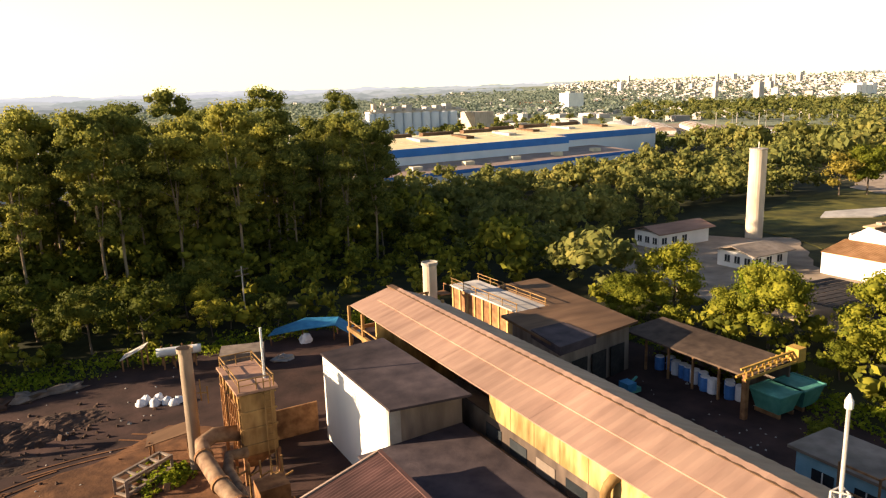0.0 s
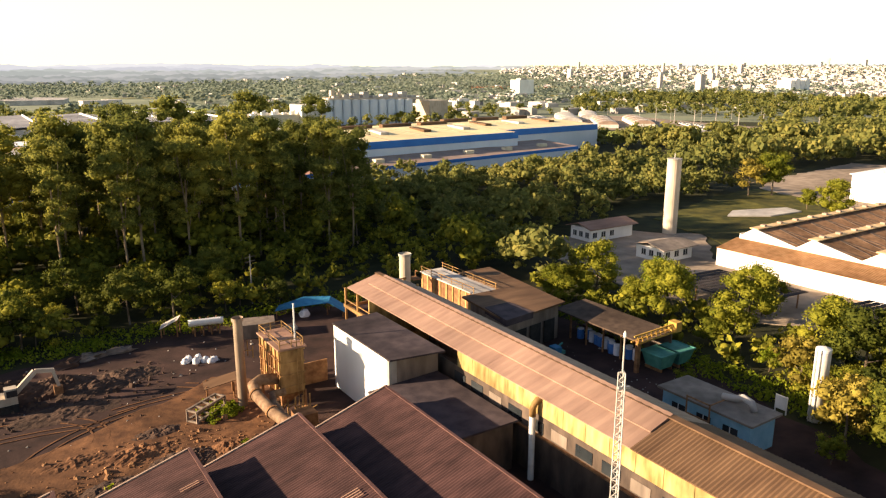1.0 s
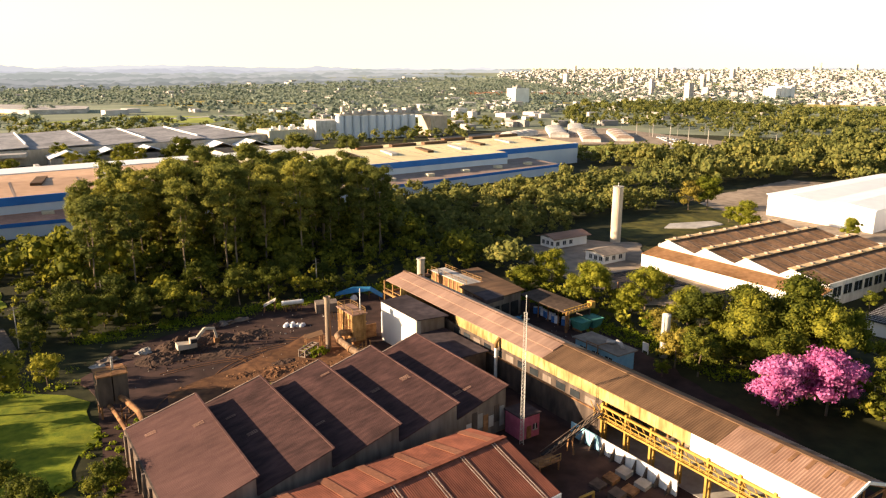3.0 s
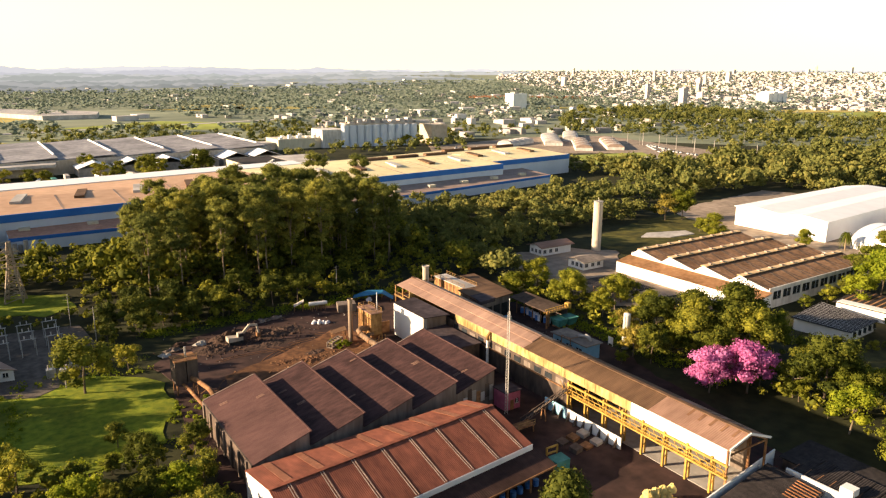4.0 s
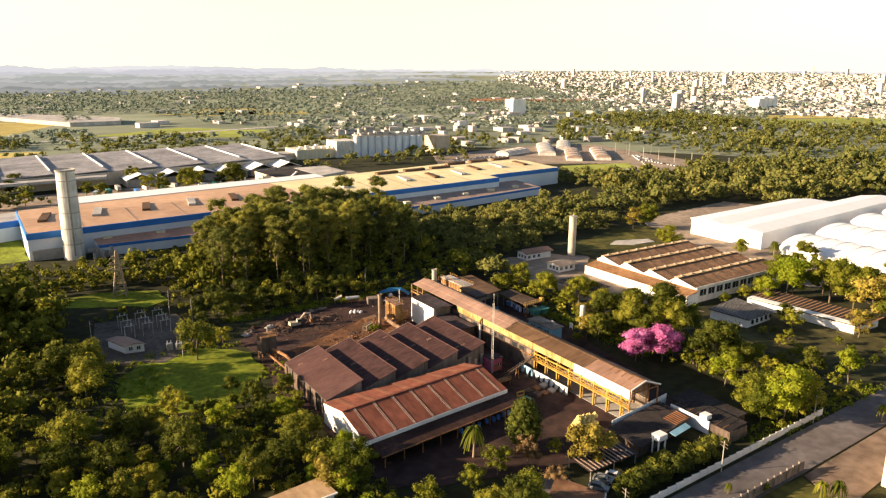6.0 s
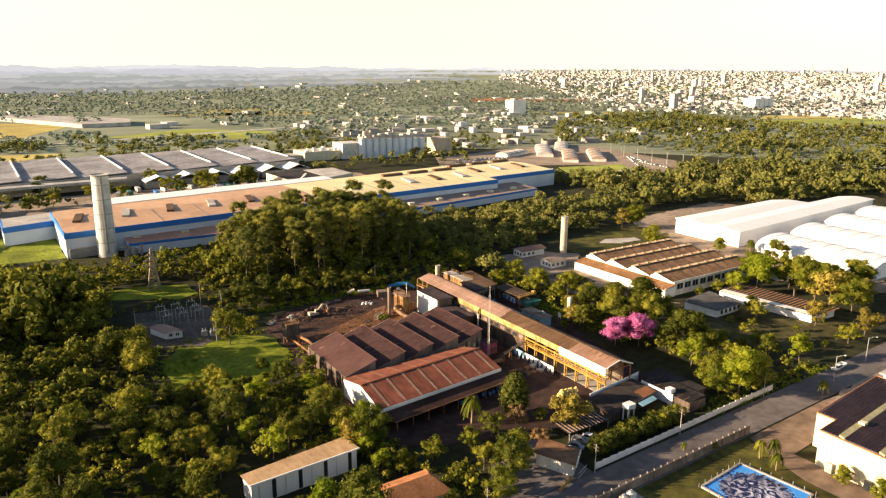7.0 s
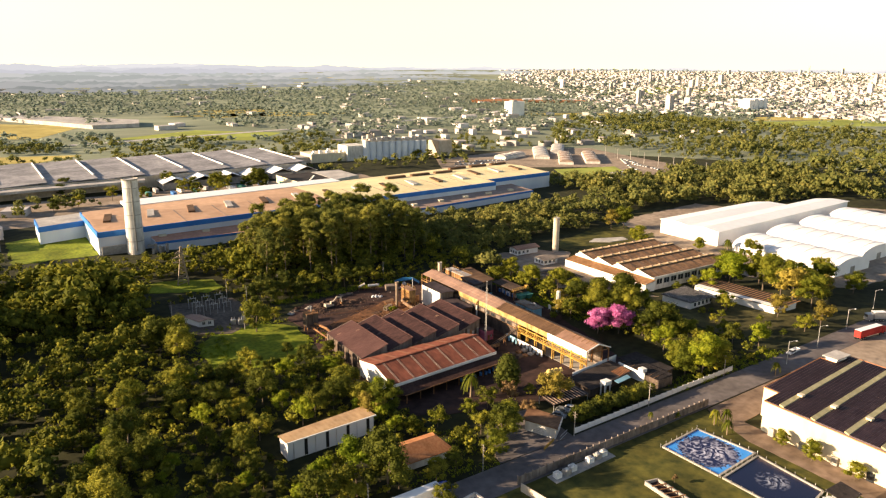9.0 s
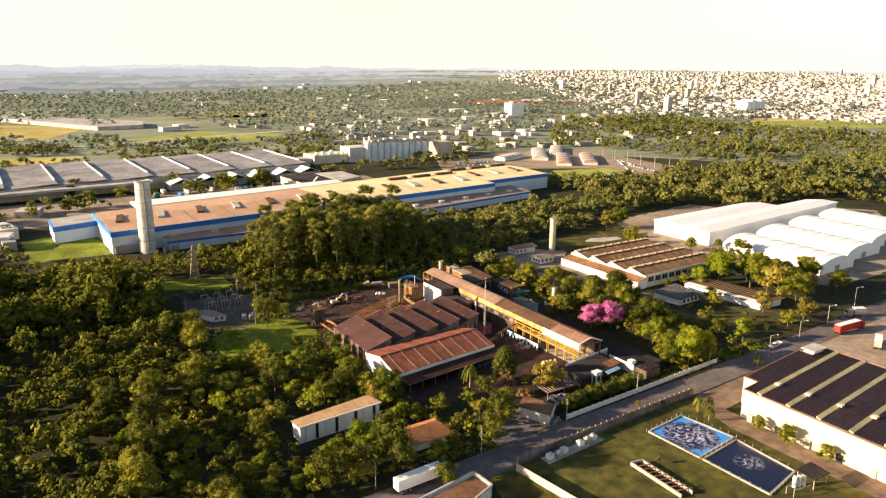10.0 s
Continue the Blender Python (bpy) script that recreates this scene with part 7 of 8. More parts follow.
# ---- pylon, substation, poles ----
py = thing("lattice_pylon", -63.5, 145, "tall steel lattice power pylon", "pylon")
part("body", lattice(-62.5, 144.5, 0, 10.5, 3.4, 1.3, 6, 0.36, 4), PYLON_STEEL, py)
part("neck", lattice(-62.5, 144.5, 10.5, 18.0, 1.3, 0.5, 6, 0.28, 4), PYLON_STEEL, py)
for z, w in ((10.5, 4.0), (12.8, 3.4), (15.0, 2.6)):
    part("cross_arm", Mesh().beam((-62.5 - w, 144.5, z), (-62.5 + w, 144.5, z), 0.3).beam((-62.5 - w, 144.5, z), (-62.5, 144.5, z + 1.6), 0.2).beam((-62.5 + w, 144.5, z), (-62.5, 144.5, z + 1.4), 0.2), PYLON_STEEL, py)
sh = thing("substation_hut", -74, 79, "small white hut with a faded pinkish roof", "hut")
part("wall_shell", Mesh().hexa([(-72.2, 81.4), (-66.9, 80.5), (-70.4, 88.9), (-75.7, 89.8)], 0, 2.6), WHITE, sh)
part("roof", Mesh().slab((-72.6, 80.8, 2.6), (-69.3, 80.2, 3.3), (-73.0, 89.8, 3.3), (-76.3, 90.4, 2.6), 0.15).slab((-66.2, 79.8, 2.6), (-69.9, 89.4, 2.6), (-73.0, 89.8, 3.3), (-69.3, 80.2, 3.3), 0.15), SHED_ROOF_PINK, sh)
part("window", Mesh().hexa([(-71.2, 81.1), (-70.2, 80.93), (-70.2, 81.1), (-71.2, 81.27)], 1.1, 2.0), GLASS_DARK, sh)
part("window", Mesh().hexa([(-69.0, 80.75), (-68.0, 80.58), (-68.0, 80.8), (-69.0, 80.95)], 1.1, 2.0), GLASS_DARK, sh)
for k in range(9):
    g = thing("switch_frame", 0, 0, "steel switch frame in the substation", "switchgear", "switch frames")
    x, y = -70 + (k % 3) * 5.6, 94 + (k // 3) * 6.0
    for px in (x, x + 3):
        part("post", Mesh().beam((px, y, 0), (px, y, 4.5), 0.18), STEEL, g)
    part("cross_beam", Mesh().beam((x - 0.3, y, 4.4), (x + 3.3, y, 4.4), 0.16), STEEL, g)
    part("insulator", Mesh().cyl(x + 0.8, y, 4.4, 5.3, 0.14, 8).cyl(x + 2.2, y, 4.4, 5.3, 0.14, 8), PALE_ROOF, g)
for x, y in ((-60, 78), (-57.5, 76.5), (-55.5, 79)):
    g = thing("transformer", x, y, "grey power transformer beside the substation", "transformer", "transformers")
    part("casing", Mesh().box(x - 0.9, x + 0.9, y - 0.7, y + 0.7, 0, 2.0), STEEL, g)
    part("bushings", Mesh().cyl(x - 0.5, y, 2, 2.9, 0.14, 8).cyl(x + 0.5, y, 2, 2.9, 0.14, 8), PALE_ROOF, g)


def pole(x, y, h, label, lampside=0, turn=0):
    p = thing("utility_pole" if not lampside else "street_lamp", x, y, label, "pole" if not lampside else "street lamp", "utility poles" if not lampside else "street lamps")
    part("post", Mesh().cyl(x, y, 0, h, 0.13, 8, 0.09), CONCRETE if not lampside else STEEL, p)
    if lampside:
        part("arm", Mesh().tube([(x, y, h - 0.4), (x + 0.9 * lampside, y - 0.9, h + 0.2), (x + 1.9 * lampside, y - 1.6, h + 0.3)], 0.07, 6), STEEL, p)
        part("lamp_head", Mesh().box(x + 1.7 * lampside - 0.35, x + 1.7 * lampside + 0.35, y - 1.8, y - 1.4, h + 0.2, h + 0.38), STEEL_WHITE, p)
    else:
        c, s = math.cos(radians(turn)), math.sin(radians(turn))
        for z in (h - 0.5, h - 1.3):
            part("cross_arm", Mesh().beam((x - 1.1 * c, y - 1.1 * s, z), (x + 1.1 * c, y + 1.1 * s, z), 0.12), BARK, p)


for x, y in ((-7.8, -61.2), (24, -60.2), (63, -58.6), (-72.8, -61.6), (-40, -61.8)):
    pole(x, y, 7.5, "concrete utility pole with cross arms", 0, 80)
for x, y in ((90.4, -64.2), (114.5, -61.5), (142.6, -57.2), (178, -50)):
    pole(x, y, 8.5, "street lamp on a concrete pole", 1)
for x, y in ((-48, 97), (-52, 112), (-80, 92), (-58, 70), (20, 100), (-30, 108)):
    pole(x, y, 9.0, "wooden power pole among the trees", 0, 20)
def wire(a, b, sag=1.2, w=0.035):
    a, b = Vector(a), Vector(b)
    pts = [a.lerp(b, k / 8) - Vector((0, 0, sag * 4 * (k / 8) * (1 - k / 8))) for k in range(9)]
    side = Vector((0, 0, 1)).cross(b - a).normalized() * (w / 2)
    up = Vector((0, 0, w / 2))
    vs = [tuple(p + o) for p in pts for o in (side, up, -side, -up)]
    m = Mesh().add(vs, [(4 * k + j, 4 * k + (j + 1) % 4, 4 * k + 4 + (j + 1) % 4, 4 * k + 4 + j) for k in range(8) for j in range(4)] + [(3, 2, 1, 0), (32, 33, 34, 35)])
    return one("power_line", m, RUBBER, "thin dark sagging power line along the street", "power line", group="street power lines")
for o in (-1, 0, 1):
    wire((-72.8, -61.6 + o, 7.0), (-40, -61.8 + o, 7.0))
    wire((-40, -61.8 + o, 7.0), (-7.8, -61.2 + o, 7.0))
    wire((-7.8, -61.2 + o, 7.0), (24, -60.2 + o, 7.0))
    wire((24, -60.2 + o, 7.0), (63, -58.6 + o, 7.0))
for k in range(12):
    x, y = 420 + k * 26, 400 - k * 10.5
    pole(x, y, 12, "far power pole along the road", 0, -20)

# ---- trees ----
def leaf_cards(nprng, centre, radius, count, size, flat=0.0):
    """Small bent leaf sprays on the skin of a clump: arrays of corners, four each."""
    d = nprng.normal(size=(count, 3))
    d[:, 2] = np.abs(d[:, 2]) * 0.9 - 0.35
    d /= np.linalg.norm(d, axis=1)[:, None]
    p = centre + d * radius * nprng.uniform(0.74, 1.30, (count, 1)) * np.array([1, 1, 0.82])
    nrm = d + nprng.normal(scale=0.48, size=(count, 3))
    nrm /= np.linalg.norm(nrm, axis=1)[:, None]
    u = np.cross(nrm, nprng.normal(size=(count, 3)))
    u /= np.linalg.norm(u, axis=1)[:, None] + 1e-9
    v = np.cross(nrm, u)
    s = size * nprng.uniform(0.55, 1.25, (count, 1))
    return np.stack([p - u * s, p - v * s * 0.62 + nrm * s * 0.15, p + u * s, p + v * s * 0.62 + nrm * s * 0.15], 1).reshape(-1, 3)


def core(centre, radius, nprng, nu=7, nv=4):
    """The dense inside of a clump."""
    v, f = [], []
    for j in range(nv + 1):
        e = -math.pi / 2 + math.pi * j / nv
        for i in range(nu):
            a = math.tau * i / nu
            k = radius * nprng.uniform(0.55, 0.86)
            v.append(centre + np.array([math.cos(a) * math.cos(e), math.sin(a) * math.cos(e), 0.8 * math.sin(e)]) * k)
    for j in range(nv):
        for i in range(nu):
            f.append((j * nu + i, j * nu + (i + 1) % nu, (j + 1) * nu + (i + 1) % nu, (j + 1) * nu + i))
    return np.array(v), np.array(f)


def crown(seed, clumps, leaves, size, rings=(7, 4)):
    nprng = np.random.default_rng(seed)
    vs, fs, n = [], [], 0
    for c, r in clumps:
        v, f = core(np.array(c), r, nprng, *rings)
        vs.append(v), fs.append(f + n)
        n += len(v)
        q = leaf_cards(nprng, np.array(c), r, max(4, int(leaves * r * r)), size)
        vs.append(q), fs.append(np.arange(len(q)).reshape(-1, 4) + n)
        n += len(q)
    return np.concatenate(vs), np.concatenate(fs)


def broad_clumps(seed, h, r, n):
    """Clump centres of a rounded, uneven crown, low on its trunk, of height h and radius r."""
    g = random.Random(seed)
    out = []
    for k in range(n):
        a, e = g.uniform(0, math.tau), g.uniform(-0.9, 1.25)
        rad = r * g.uniform(0.45, 0.95) * math.cos(e * 0.95)
        out.append(((math.cos(a) * rad, math.sin(a) * rad, h * 0.54 + h * 0.34 * math.sin(e)), r * g.uniform(0.17, 0.38)))
    out.append(((0, 0, h * 0.6), r * 0.55))
    return out


def trunk(seed, h, r, clumps, lean=0.0):
    g, m, limbs = random.Random(seed), Mesh(), []
    top = Vector((g.uniform(-0.4, 0.4), g.uniform(-0.4, 0.4), h * 0.68))
    pts = [Vector((0, 0, -0.2)), top * 0.35 + Vector((g.uniform(-0.2, 0.2), g.uniform(-0.2, 0.2), 0)), top * 0.7, top]
    m.tube(pts, r, 7, r * 0.45)
    for c, _ in g.sample(clumps, min(6, len(clumps))):
        s = pts[1].lerp(pts[3], g.uniform(0.1, 0.9))
        limb = m if h < 20 else Mesh()
        limb.tube([s, s.lerp(Vector(c), 0.5) + Vector((0, 0, 0.2)), Vector(c)], r * 0.35, 5, r * 0.12)
        if h >= 20:
            limbs.append(limb)
    return m, limbs


def tree_kind(name, seed, h, r, n, leaves, size, leaf, bark, label, category="tree", shape=None):
    clumps = shape or broad_clumps(seed, h, r, n)
    t = thing(name, 0, 0, label, category)
    stem, limbs = trunk(seed, h, 0.012 * h + 0.07 if h < 20 else 0.0075 * h + 0.04, clumps)
    part("trunk", stem, bark, t)
    for limb in limbs:
        part("limb", limb, bark, t)
    part("crown", crown(seed, clumps, leaves, size), leaf, t)
    return t


def gum_clumps(seed, h):
    g = random.Random(seed)
    out = []
    for k in range(48):
        u = g.uniform(0.36, 0.93)
        girth = 4.1 * math.sqrt(max(0.03, 1 - ((u - 0.74) / (0.25 if u > 0.74 else 0.46)) ** 2))
        rad = girth * (0.25 + 0.75 * g.random() ** 0.6) * (0.55 + 0.45 * g.random() if u < 0.6 else 1.0)
        a = g.uniform(0, math.tau)
        out.append(((math.cos(a) * rad, math.sin(a) * rad, h * u), g.uniform(0.95, 1.75) * (1.0 if u > 0.55 else 0.65)))
    out += [((0.9, 0.5, h * 0.90), 1.8), ((-0.8, -0.6, h * 0.88), 1.7)]
    return out


KINDS = [tree_kind("tree", s, h, r, n + 4, 74, 0.205, leaf, BARK, lab) for s, h, r, n, leaf, lab in (
    (1, 9.6, 4.2, 16, LEAF, "rounded dark green leafy woodland tree"), (2, 11.5, 4.6, 18, LEAF, "tall dark green leafy tree"), (3, 8.0, 3.7, 13, LEAF, "low bushy green woodland tree"),
    (4, 10.5, 3.9, 15, LEAF, "slender green leafy woodland tree"), (5, 9.0, 4.3, 16, LEAF_LIT, "sunlit yellow-green leafy broad tree"), (6, 10.8, 4.7, 18, LEAF_LIT, "sunlit spreading yellow-green broad tree"),
    (7, 6.8, 3.2, 12, LEAF_LIT, "small bushy yellow-green leafy tree"), (8, 8.6, 3.6, 14, LEAF_BRIGHT, "fresh green rounded leafy tree"))]
GUMS = [tree_kind("eucalyptus", 20 + s, h, 3, 0, 60, 0.25, LEAF_EUC, BARK_PALE, "tall slim eucalyptus with a pale trunk", "tree", gum_clumps(20 + s, h)) for s, h in enumerate((29, 31, 27, 33, 25))]
PINK = tree_kind("blossom_tree", 41, 9.0, 4.2, 24, 60, 0.25, LEAF_PINK, BARK, "tree covered in bright pink blossom")
GOLD = tree_kind("tree", 42, 8.0, 3.8, 16, 60, 0.24, LEAF_GOLD, BARK, "golden thin-leaved tree in the yard")
DRYT = tree_kind("tree", 43, 7.0, 3.0, 12, 44, 0.2, LEAF_DRY, BARK, "half-bare brownish thin-leaved tree")
OVAL = tree_kind("tree", 44, 9.0, 3.0, 0, 46, 0.2, LEAF_DEEP, BARK, "dense rounded dark tree in the yard", "tree",
                 [((math.cos(a + z) * rr, math.sin(a + z) * rr, z), 1.05) for z, rr in ((1.5, 1.5), (2.6, 1.95), (3.8, 2.1), (5.0, 1.95), (6.1, 1.6), (7.1, 1.1), (7.9, 0.5)) for a in (0.3, 1.0, 1.8, 2.6, 3.4, 4.2, 5.0, 5.8)])
# Trees north of the yard: their shade is put into dark leaves.
DEEP = [tree_kind("tree", s, h, r, n, 74, 0.205, LEAF_DEEP, BARK, "low woodland tree with shade-darkened leaves") for s, h, r, n in ((51, 8.4, 3.9, 19), (52, 9.6, 4.3, 20))]
BIG = tree_kind("tree", 45, 14.0, 6.0, 26, 34, 0.42, LEAF_BRIGHT, BARK, "large bright green broad tree")


def palm_kind(seed, h):
    g = random.Random(seed)
    t = thing("palm", 0, 0, "palm with drooping feathery fronds", "palm")
    part("trunk", Mesh().tube([(0, 0, -0.2), (0.1, 0, h * 0.5), (0, 0.1, h)], 0.25, 8, 0.17), BARK_PALE, t)
    v, f = [], []
    for k in range(44):
        a, up = math.tau * k / 22 + g.uniform(-0.2, 0.2), g.uniform(0.0, 1.4)
        L = g.uniform(1.7, 2.5)
        last = None
        for j in range(6):
            s = j / 5
            q = Vector((math.cos(a) * L * s, math.sin(a) * L * s, h + L * (up * s - 2.0 * s * s)))
            w = 0.2 * (1 - 0.7 * s) + 0.03
            side = Vector((-math.sin(a), math.cos(a), 0)) * w
            now = (len(v), len(v) + 1, len(v) + 2)
            v += [q - side - Vector((0, 0, w * 0.6)), q, q + side - Vector((0, 0, w * 0.6))]
            if last:
                f += [(last[0], last[1], now[1], now[0]), (last[1], last[2], now[2], now[1])]
            last = now
    part("fronds", (np.array([tuple(p) for p in v]), np.array(f)), LEAF_LIT, t)
    return t


PALM = palm_kind(3, 5.5)
used = {}


def plant(kind, x, y, s, turn, group=""):
    """The kind itself for its first place, a copy for every other one."""
    m = pose(x, y, 0, 0, 0, turn) @ Matrix.Diagonal((s, s, s, 1))
    if kind not in used:
        used[kind] = True
        kind.matrix_basis = m
        ob = kind
    else:
        keep = kind.scale.copy()
        kind.scale = (1, 1, 1)
        ob = copy_thing(kind, m)
        kind.scale = keep
    if group:
        ob["group"] = group
    return ob


# keep-out stretches of the plan: buildings, yards, roads
OUT = [(-40, 64, -40, 93), (-84, -40, 30, 76), (-83, -49, 68, 113), (-90, -47, 124, 153), (-82, -52, -40, -20), (-61, -40, -59, -42), (-300, 340, -76, -60),
       (-34, 48, -62, -33), (-46, 300, -170, -60), (84, 136, 12, 112), (108, 178, 10, 75), (104, 130, -14, 11), (128, 153, -34, 11), (176, 420, -32, 112), (130, 215, 82, 126),
       (205, 330, 98, 152), (-130, 276, 208, 345), (-420, 132, 384, 585), (-60, 170, 318, 420), (318, 425, 270, 350), (395, 540, 265, 505), (78, 142, 330, 405), (138, 326, 485, 542),
       (-75, -48, -92, -72), (96, 106, -30, 6), (-120, 30, 926, 1236), (24, 262, 770, 956), (-130, -32, 655, 726), (-13, 30, 31, 90), (-74, -65, 205, 222)]


def free(x, y, pad=1.5):
    return not any(a - pad < x < b + pad and c - pad < y < d + pad for a, b, c, d in OUT)


def scatter(seed, x0, x1, y0, y1, step, keep=1.0, pad=1.5):
    g = random.Random(seed)
    out = []
    ny = int((y1 - y0) / step)
    for j in range(ny):
        for i in range(int((x1 - x0) / step)):
            x, y = x0 + (i + 0.5 * (j % 2) + g.uniform(0.1, 0.9)) * step, y0 + (j + g.uniform(0.1, 0.9)) * step
            if g.random() < keep and free(x, y, pad):
                out.append((x, y, 0.55 + 1.05 * g.random() ** 1.9, g.uniform(0, 360)))
    return out


g = random.Random(7)
# eucalyptus grove
for x, y, s, r in scatter(31, -30, 74, 122, 194, 8.8):
    if (y < 176 or x > 0) and x - 0.3 * (y - 122) < 60:
        plant(g.choice(GUMS), x, y, 0.66 + 0.42 * s ** 0.8 * 0.8, r, "eucalyptus grove")
# trees that stand apart
for kind, x, y, s in ((PINK, 56.0, -7.0, 1.15), (PINK, 62.6, -11.6, 1.3), (PINK, 59.5, -6.5, 1.1), (OVAL, -5.8, -28.6, 1.42), (GOLD, 0.4, -43.2, 1.35), (GOLD, 4.2, -42.0, 1.1), (KINDS[4], 8.4, -35.5, 0.5), (KINDS[6], -1.5, -34.5, 0.6), (DRYT, -8, -32, 0.9), (DRYT, -11, -36.5, 1.0),
                      (DRYT, -12, -46.0, 0.9), (KINDS[1], -26.5, -52.5, 1.0), (KINDS[4], -23, -50.5, 1.15), (KINDS[0], -29, -46, 0.8), (KINDS[2], -36, -46, 0.6),
                      (KINDS[0], -53, -60, 0.75), (KINDS[3], -46, -58, 0.7), (KINDS[0], -62, -57, 0.8), (GOLD, -52.5, -23.0, 1.2), (KINDS[5], -46, -22, 1.05), (KINDS[0], -50, -16, 1.0), (KINDS[0], -55, 65, 1.5), (KINDS[3], -45, 72, 0.7), (KINDS[1], -51.5, 25, 0.7), (KINDS[2], -53.5, 37, 0.6), (KINDS[7], -48.7, 12, 0.9), (KINDS[2], -44, 16, 0.8), (KINDS[6], -56, 28, 0.6),
                      (GOLD, 57.5, 15.5, 1.0), (GOLD, 61, 17, 0.85), (KINDS[6], 64.5, 20, 0.8), (KINDS[6], 52, 14, 0.55), (KINDS[6], 54, 34, 0.5), (KINDS[6], 68, -20, 0.7), (KINDS[6], 47, -94, 0.6), (KINDS[4], 36, -96, 0.55), (KINDS[4], 35.5, -105, 0.7), (KINDS[4], 36, -116, 0.6), (KINDS[6], 25, -70, 0.35), (KINDS[0], -57, -70.5, 0.75),
                      (KINDS[4], -33, -58, 0.9), (KINDS[6], -37, -36, 1.0), (KINDS[3], -18, -34.5, 0.8), (KINDS[6], -26, -36, 0.9), (DRYT, -3, -92, 0.35)):
    plant(kind, x, y, s, g.uniform(0, 360))
plant(KINDS[4], 190, 97, 0.7, 0)
for x, y, s in ((-85, 61, 1.15), (-87, 53, 1.15), (-84, 70, 1.0), (-91, 64, 1.2)):
    plant(KINDS[1], x, y, s, g.uniform(0, 360), "trees beside the lawn")
for x, y, s in ((-24, 97, 0.85), (-31, 100, 1.0), (-17.5, 99, 0.8), (-38, 95, 0.8), (-27, 107, 1.1), (-45, 101, 0.9), (-36, 110, 1.1), (-46, 92, 0.6)):
    plant(g.choice(DEEP), x, y, s, g.uniform(0, 360), "dark trees at the edge of the yard")
for x, y, s in ((-1, 391, 1.3), (22, 370, 1.1), (60, 383, 1.5), (-53, 389, 1.2), (-95, 362, 1.2), (-78, 374, 1.1), (7, 379, 1.0), (285, 478, 1.4), (276, 488, 1.2), (345, 520, 1.3), (290, 470, 1.0), (-40, 395, 1.25), (-33, 380, 1.2), (-2, 432, 1.5), (15, 420, 1.2), (31, 405, 1.6), (36, 396, 1.5), (26, 392, 1.3), (58, 382, 1.7), (52, 392, 1.5), (64, 390, 1.3), (66, 410, 1.4), (-78, 440, 1.5), (-84, 425, 1.3)):
    plant(g.choice(KINDS[:4]), x, y, s, g.uniform(0, 360), "trees between the factories")
for x, y, s in ((-18, -25.6, 1.3), (31, -78.5, 0.8), (33.5, -80.5, 0.85), (29.2, -84, 0.75), (78.5, -67.5, 0.75), (180, 2, 1.3), (186, 6, 1.3), (150, 12, 1.2), (174, -4, 1.2), (18, -66.2, 0.4), (192, -3, 1.3)):
    plant(PALM, x, y, s, g.uniform(0, 360), "palms")
# belt of sunlit trees east of the factory and round the houses
for x, y, s, r in scatter(32, 63, 84, 2, 78, 5.4, 0.8, 0.2):
    plant(g.choice(KINDS[4:7] + KINDS[4:7] + [KINDS[7]]), x, y, s * 0.74, r, "trees east of the factory")
for x, y, s, r in scatter(33, 49, 98, -58, -2, 8.2, 0.5, 0.2):
    if y > -57 + 0.0 * x and (x - 59.5) ** 2 + (y + 9) ** 2 > 40 and not (80 < x and y < -30):
        plant(g.choice(KINDS[:2] + KINDS[4:6]), x, y, s * 0.62, r, "trees by the street")
for kind, x, y, s in ((KINDS[0], 58, 10.5, 1.0), (KINDS[1], 73, 11, 1.35), (KINDS[0], 88, 9, 1.5), (KINDS[1], 79, -1, 1.25), (KINDS[0], 69, 2, 1.1), (KINDS[1], 72, 21, 1.1), (KINDS[4], 54.5, -46.5, 1.2), (KINDS[5], 64, -55, 1.15), (KINDS[2], 76, -30, 1.1), (KINDS[0], 78, -16, 1.1), (KINDS[2], 66, -40, 0.9), (KINDS[1], 78.5, 16.5, 1.25), (KINDS[1], 82, 7, 1.6), (KINDS[0], 75, 4, 1.1), (KINDS[5], 84, -1, 1.25), (GOLD, 66, 26, 1.0), (KINDS[0], 89, 46, 0.8),
                      (KINDS[1], 72, -23, 1.4), (KINDS[3], 69, -18, 1.0), (KINDS[7], 63, -33, 1.25), (KINDS[7], 57, -54, 1.85), (KINDS[1], 61, -50, 1.15), (KINDS[4], 52.5, -51, 1.15), (KINDS[7], 95, -50.5, 1.2),
                      (KINDS[2], 91, -42, 1.0), (KINDS[6], 96.5, -34, 0.9), (KINDS[0], 87, -34, 0.6), (KINDS[3], 79, -36, 0.7), (KINDS[2], 84, -20, 0.7)):
    plant(kind, x, y, s, g.uniform(0, 360), "trees east of the factory")
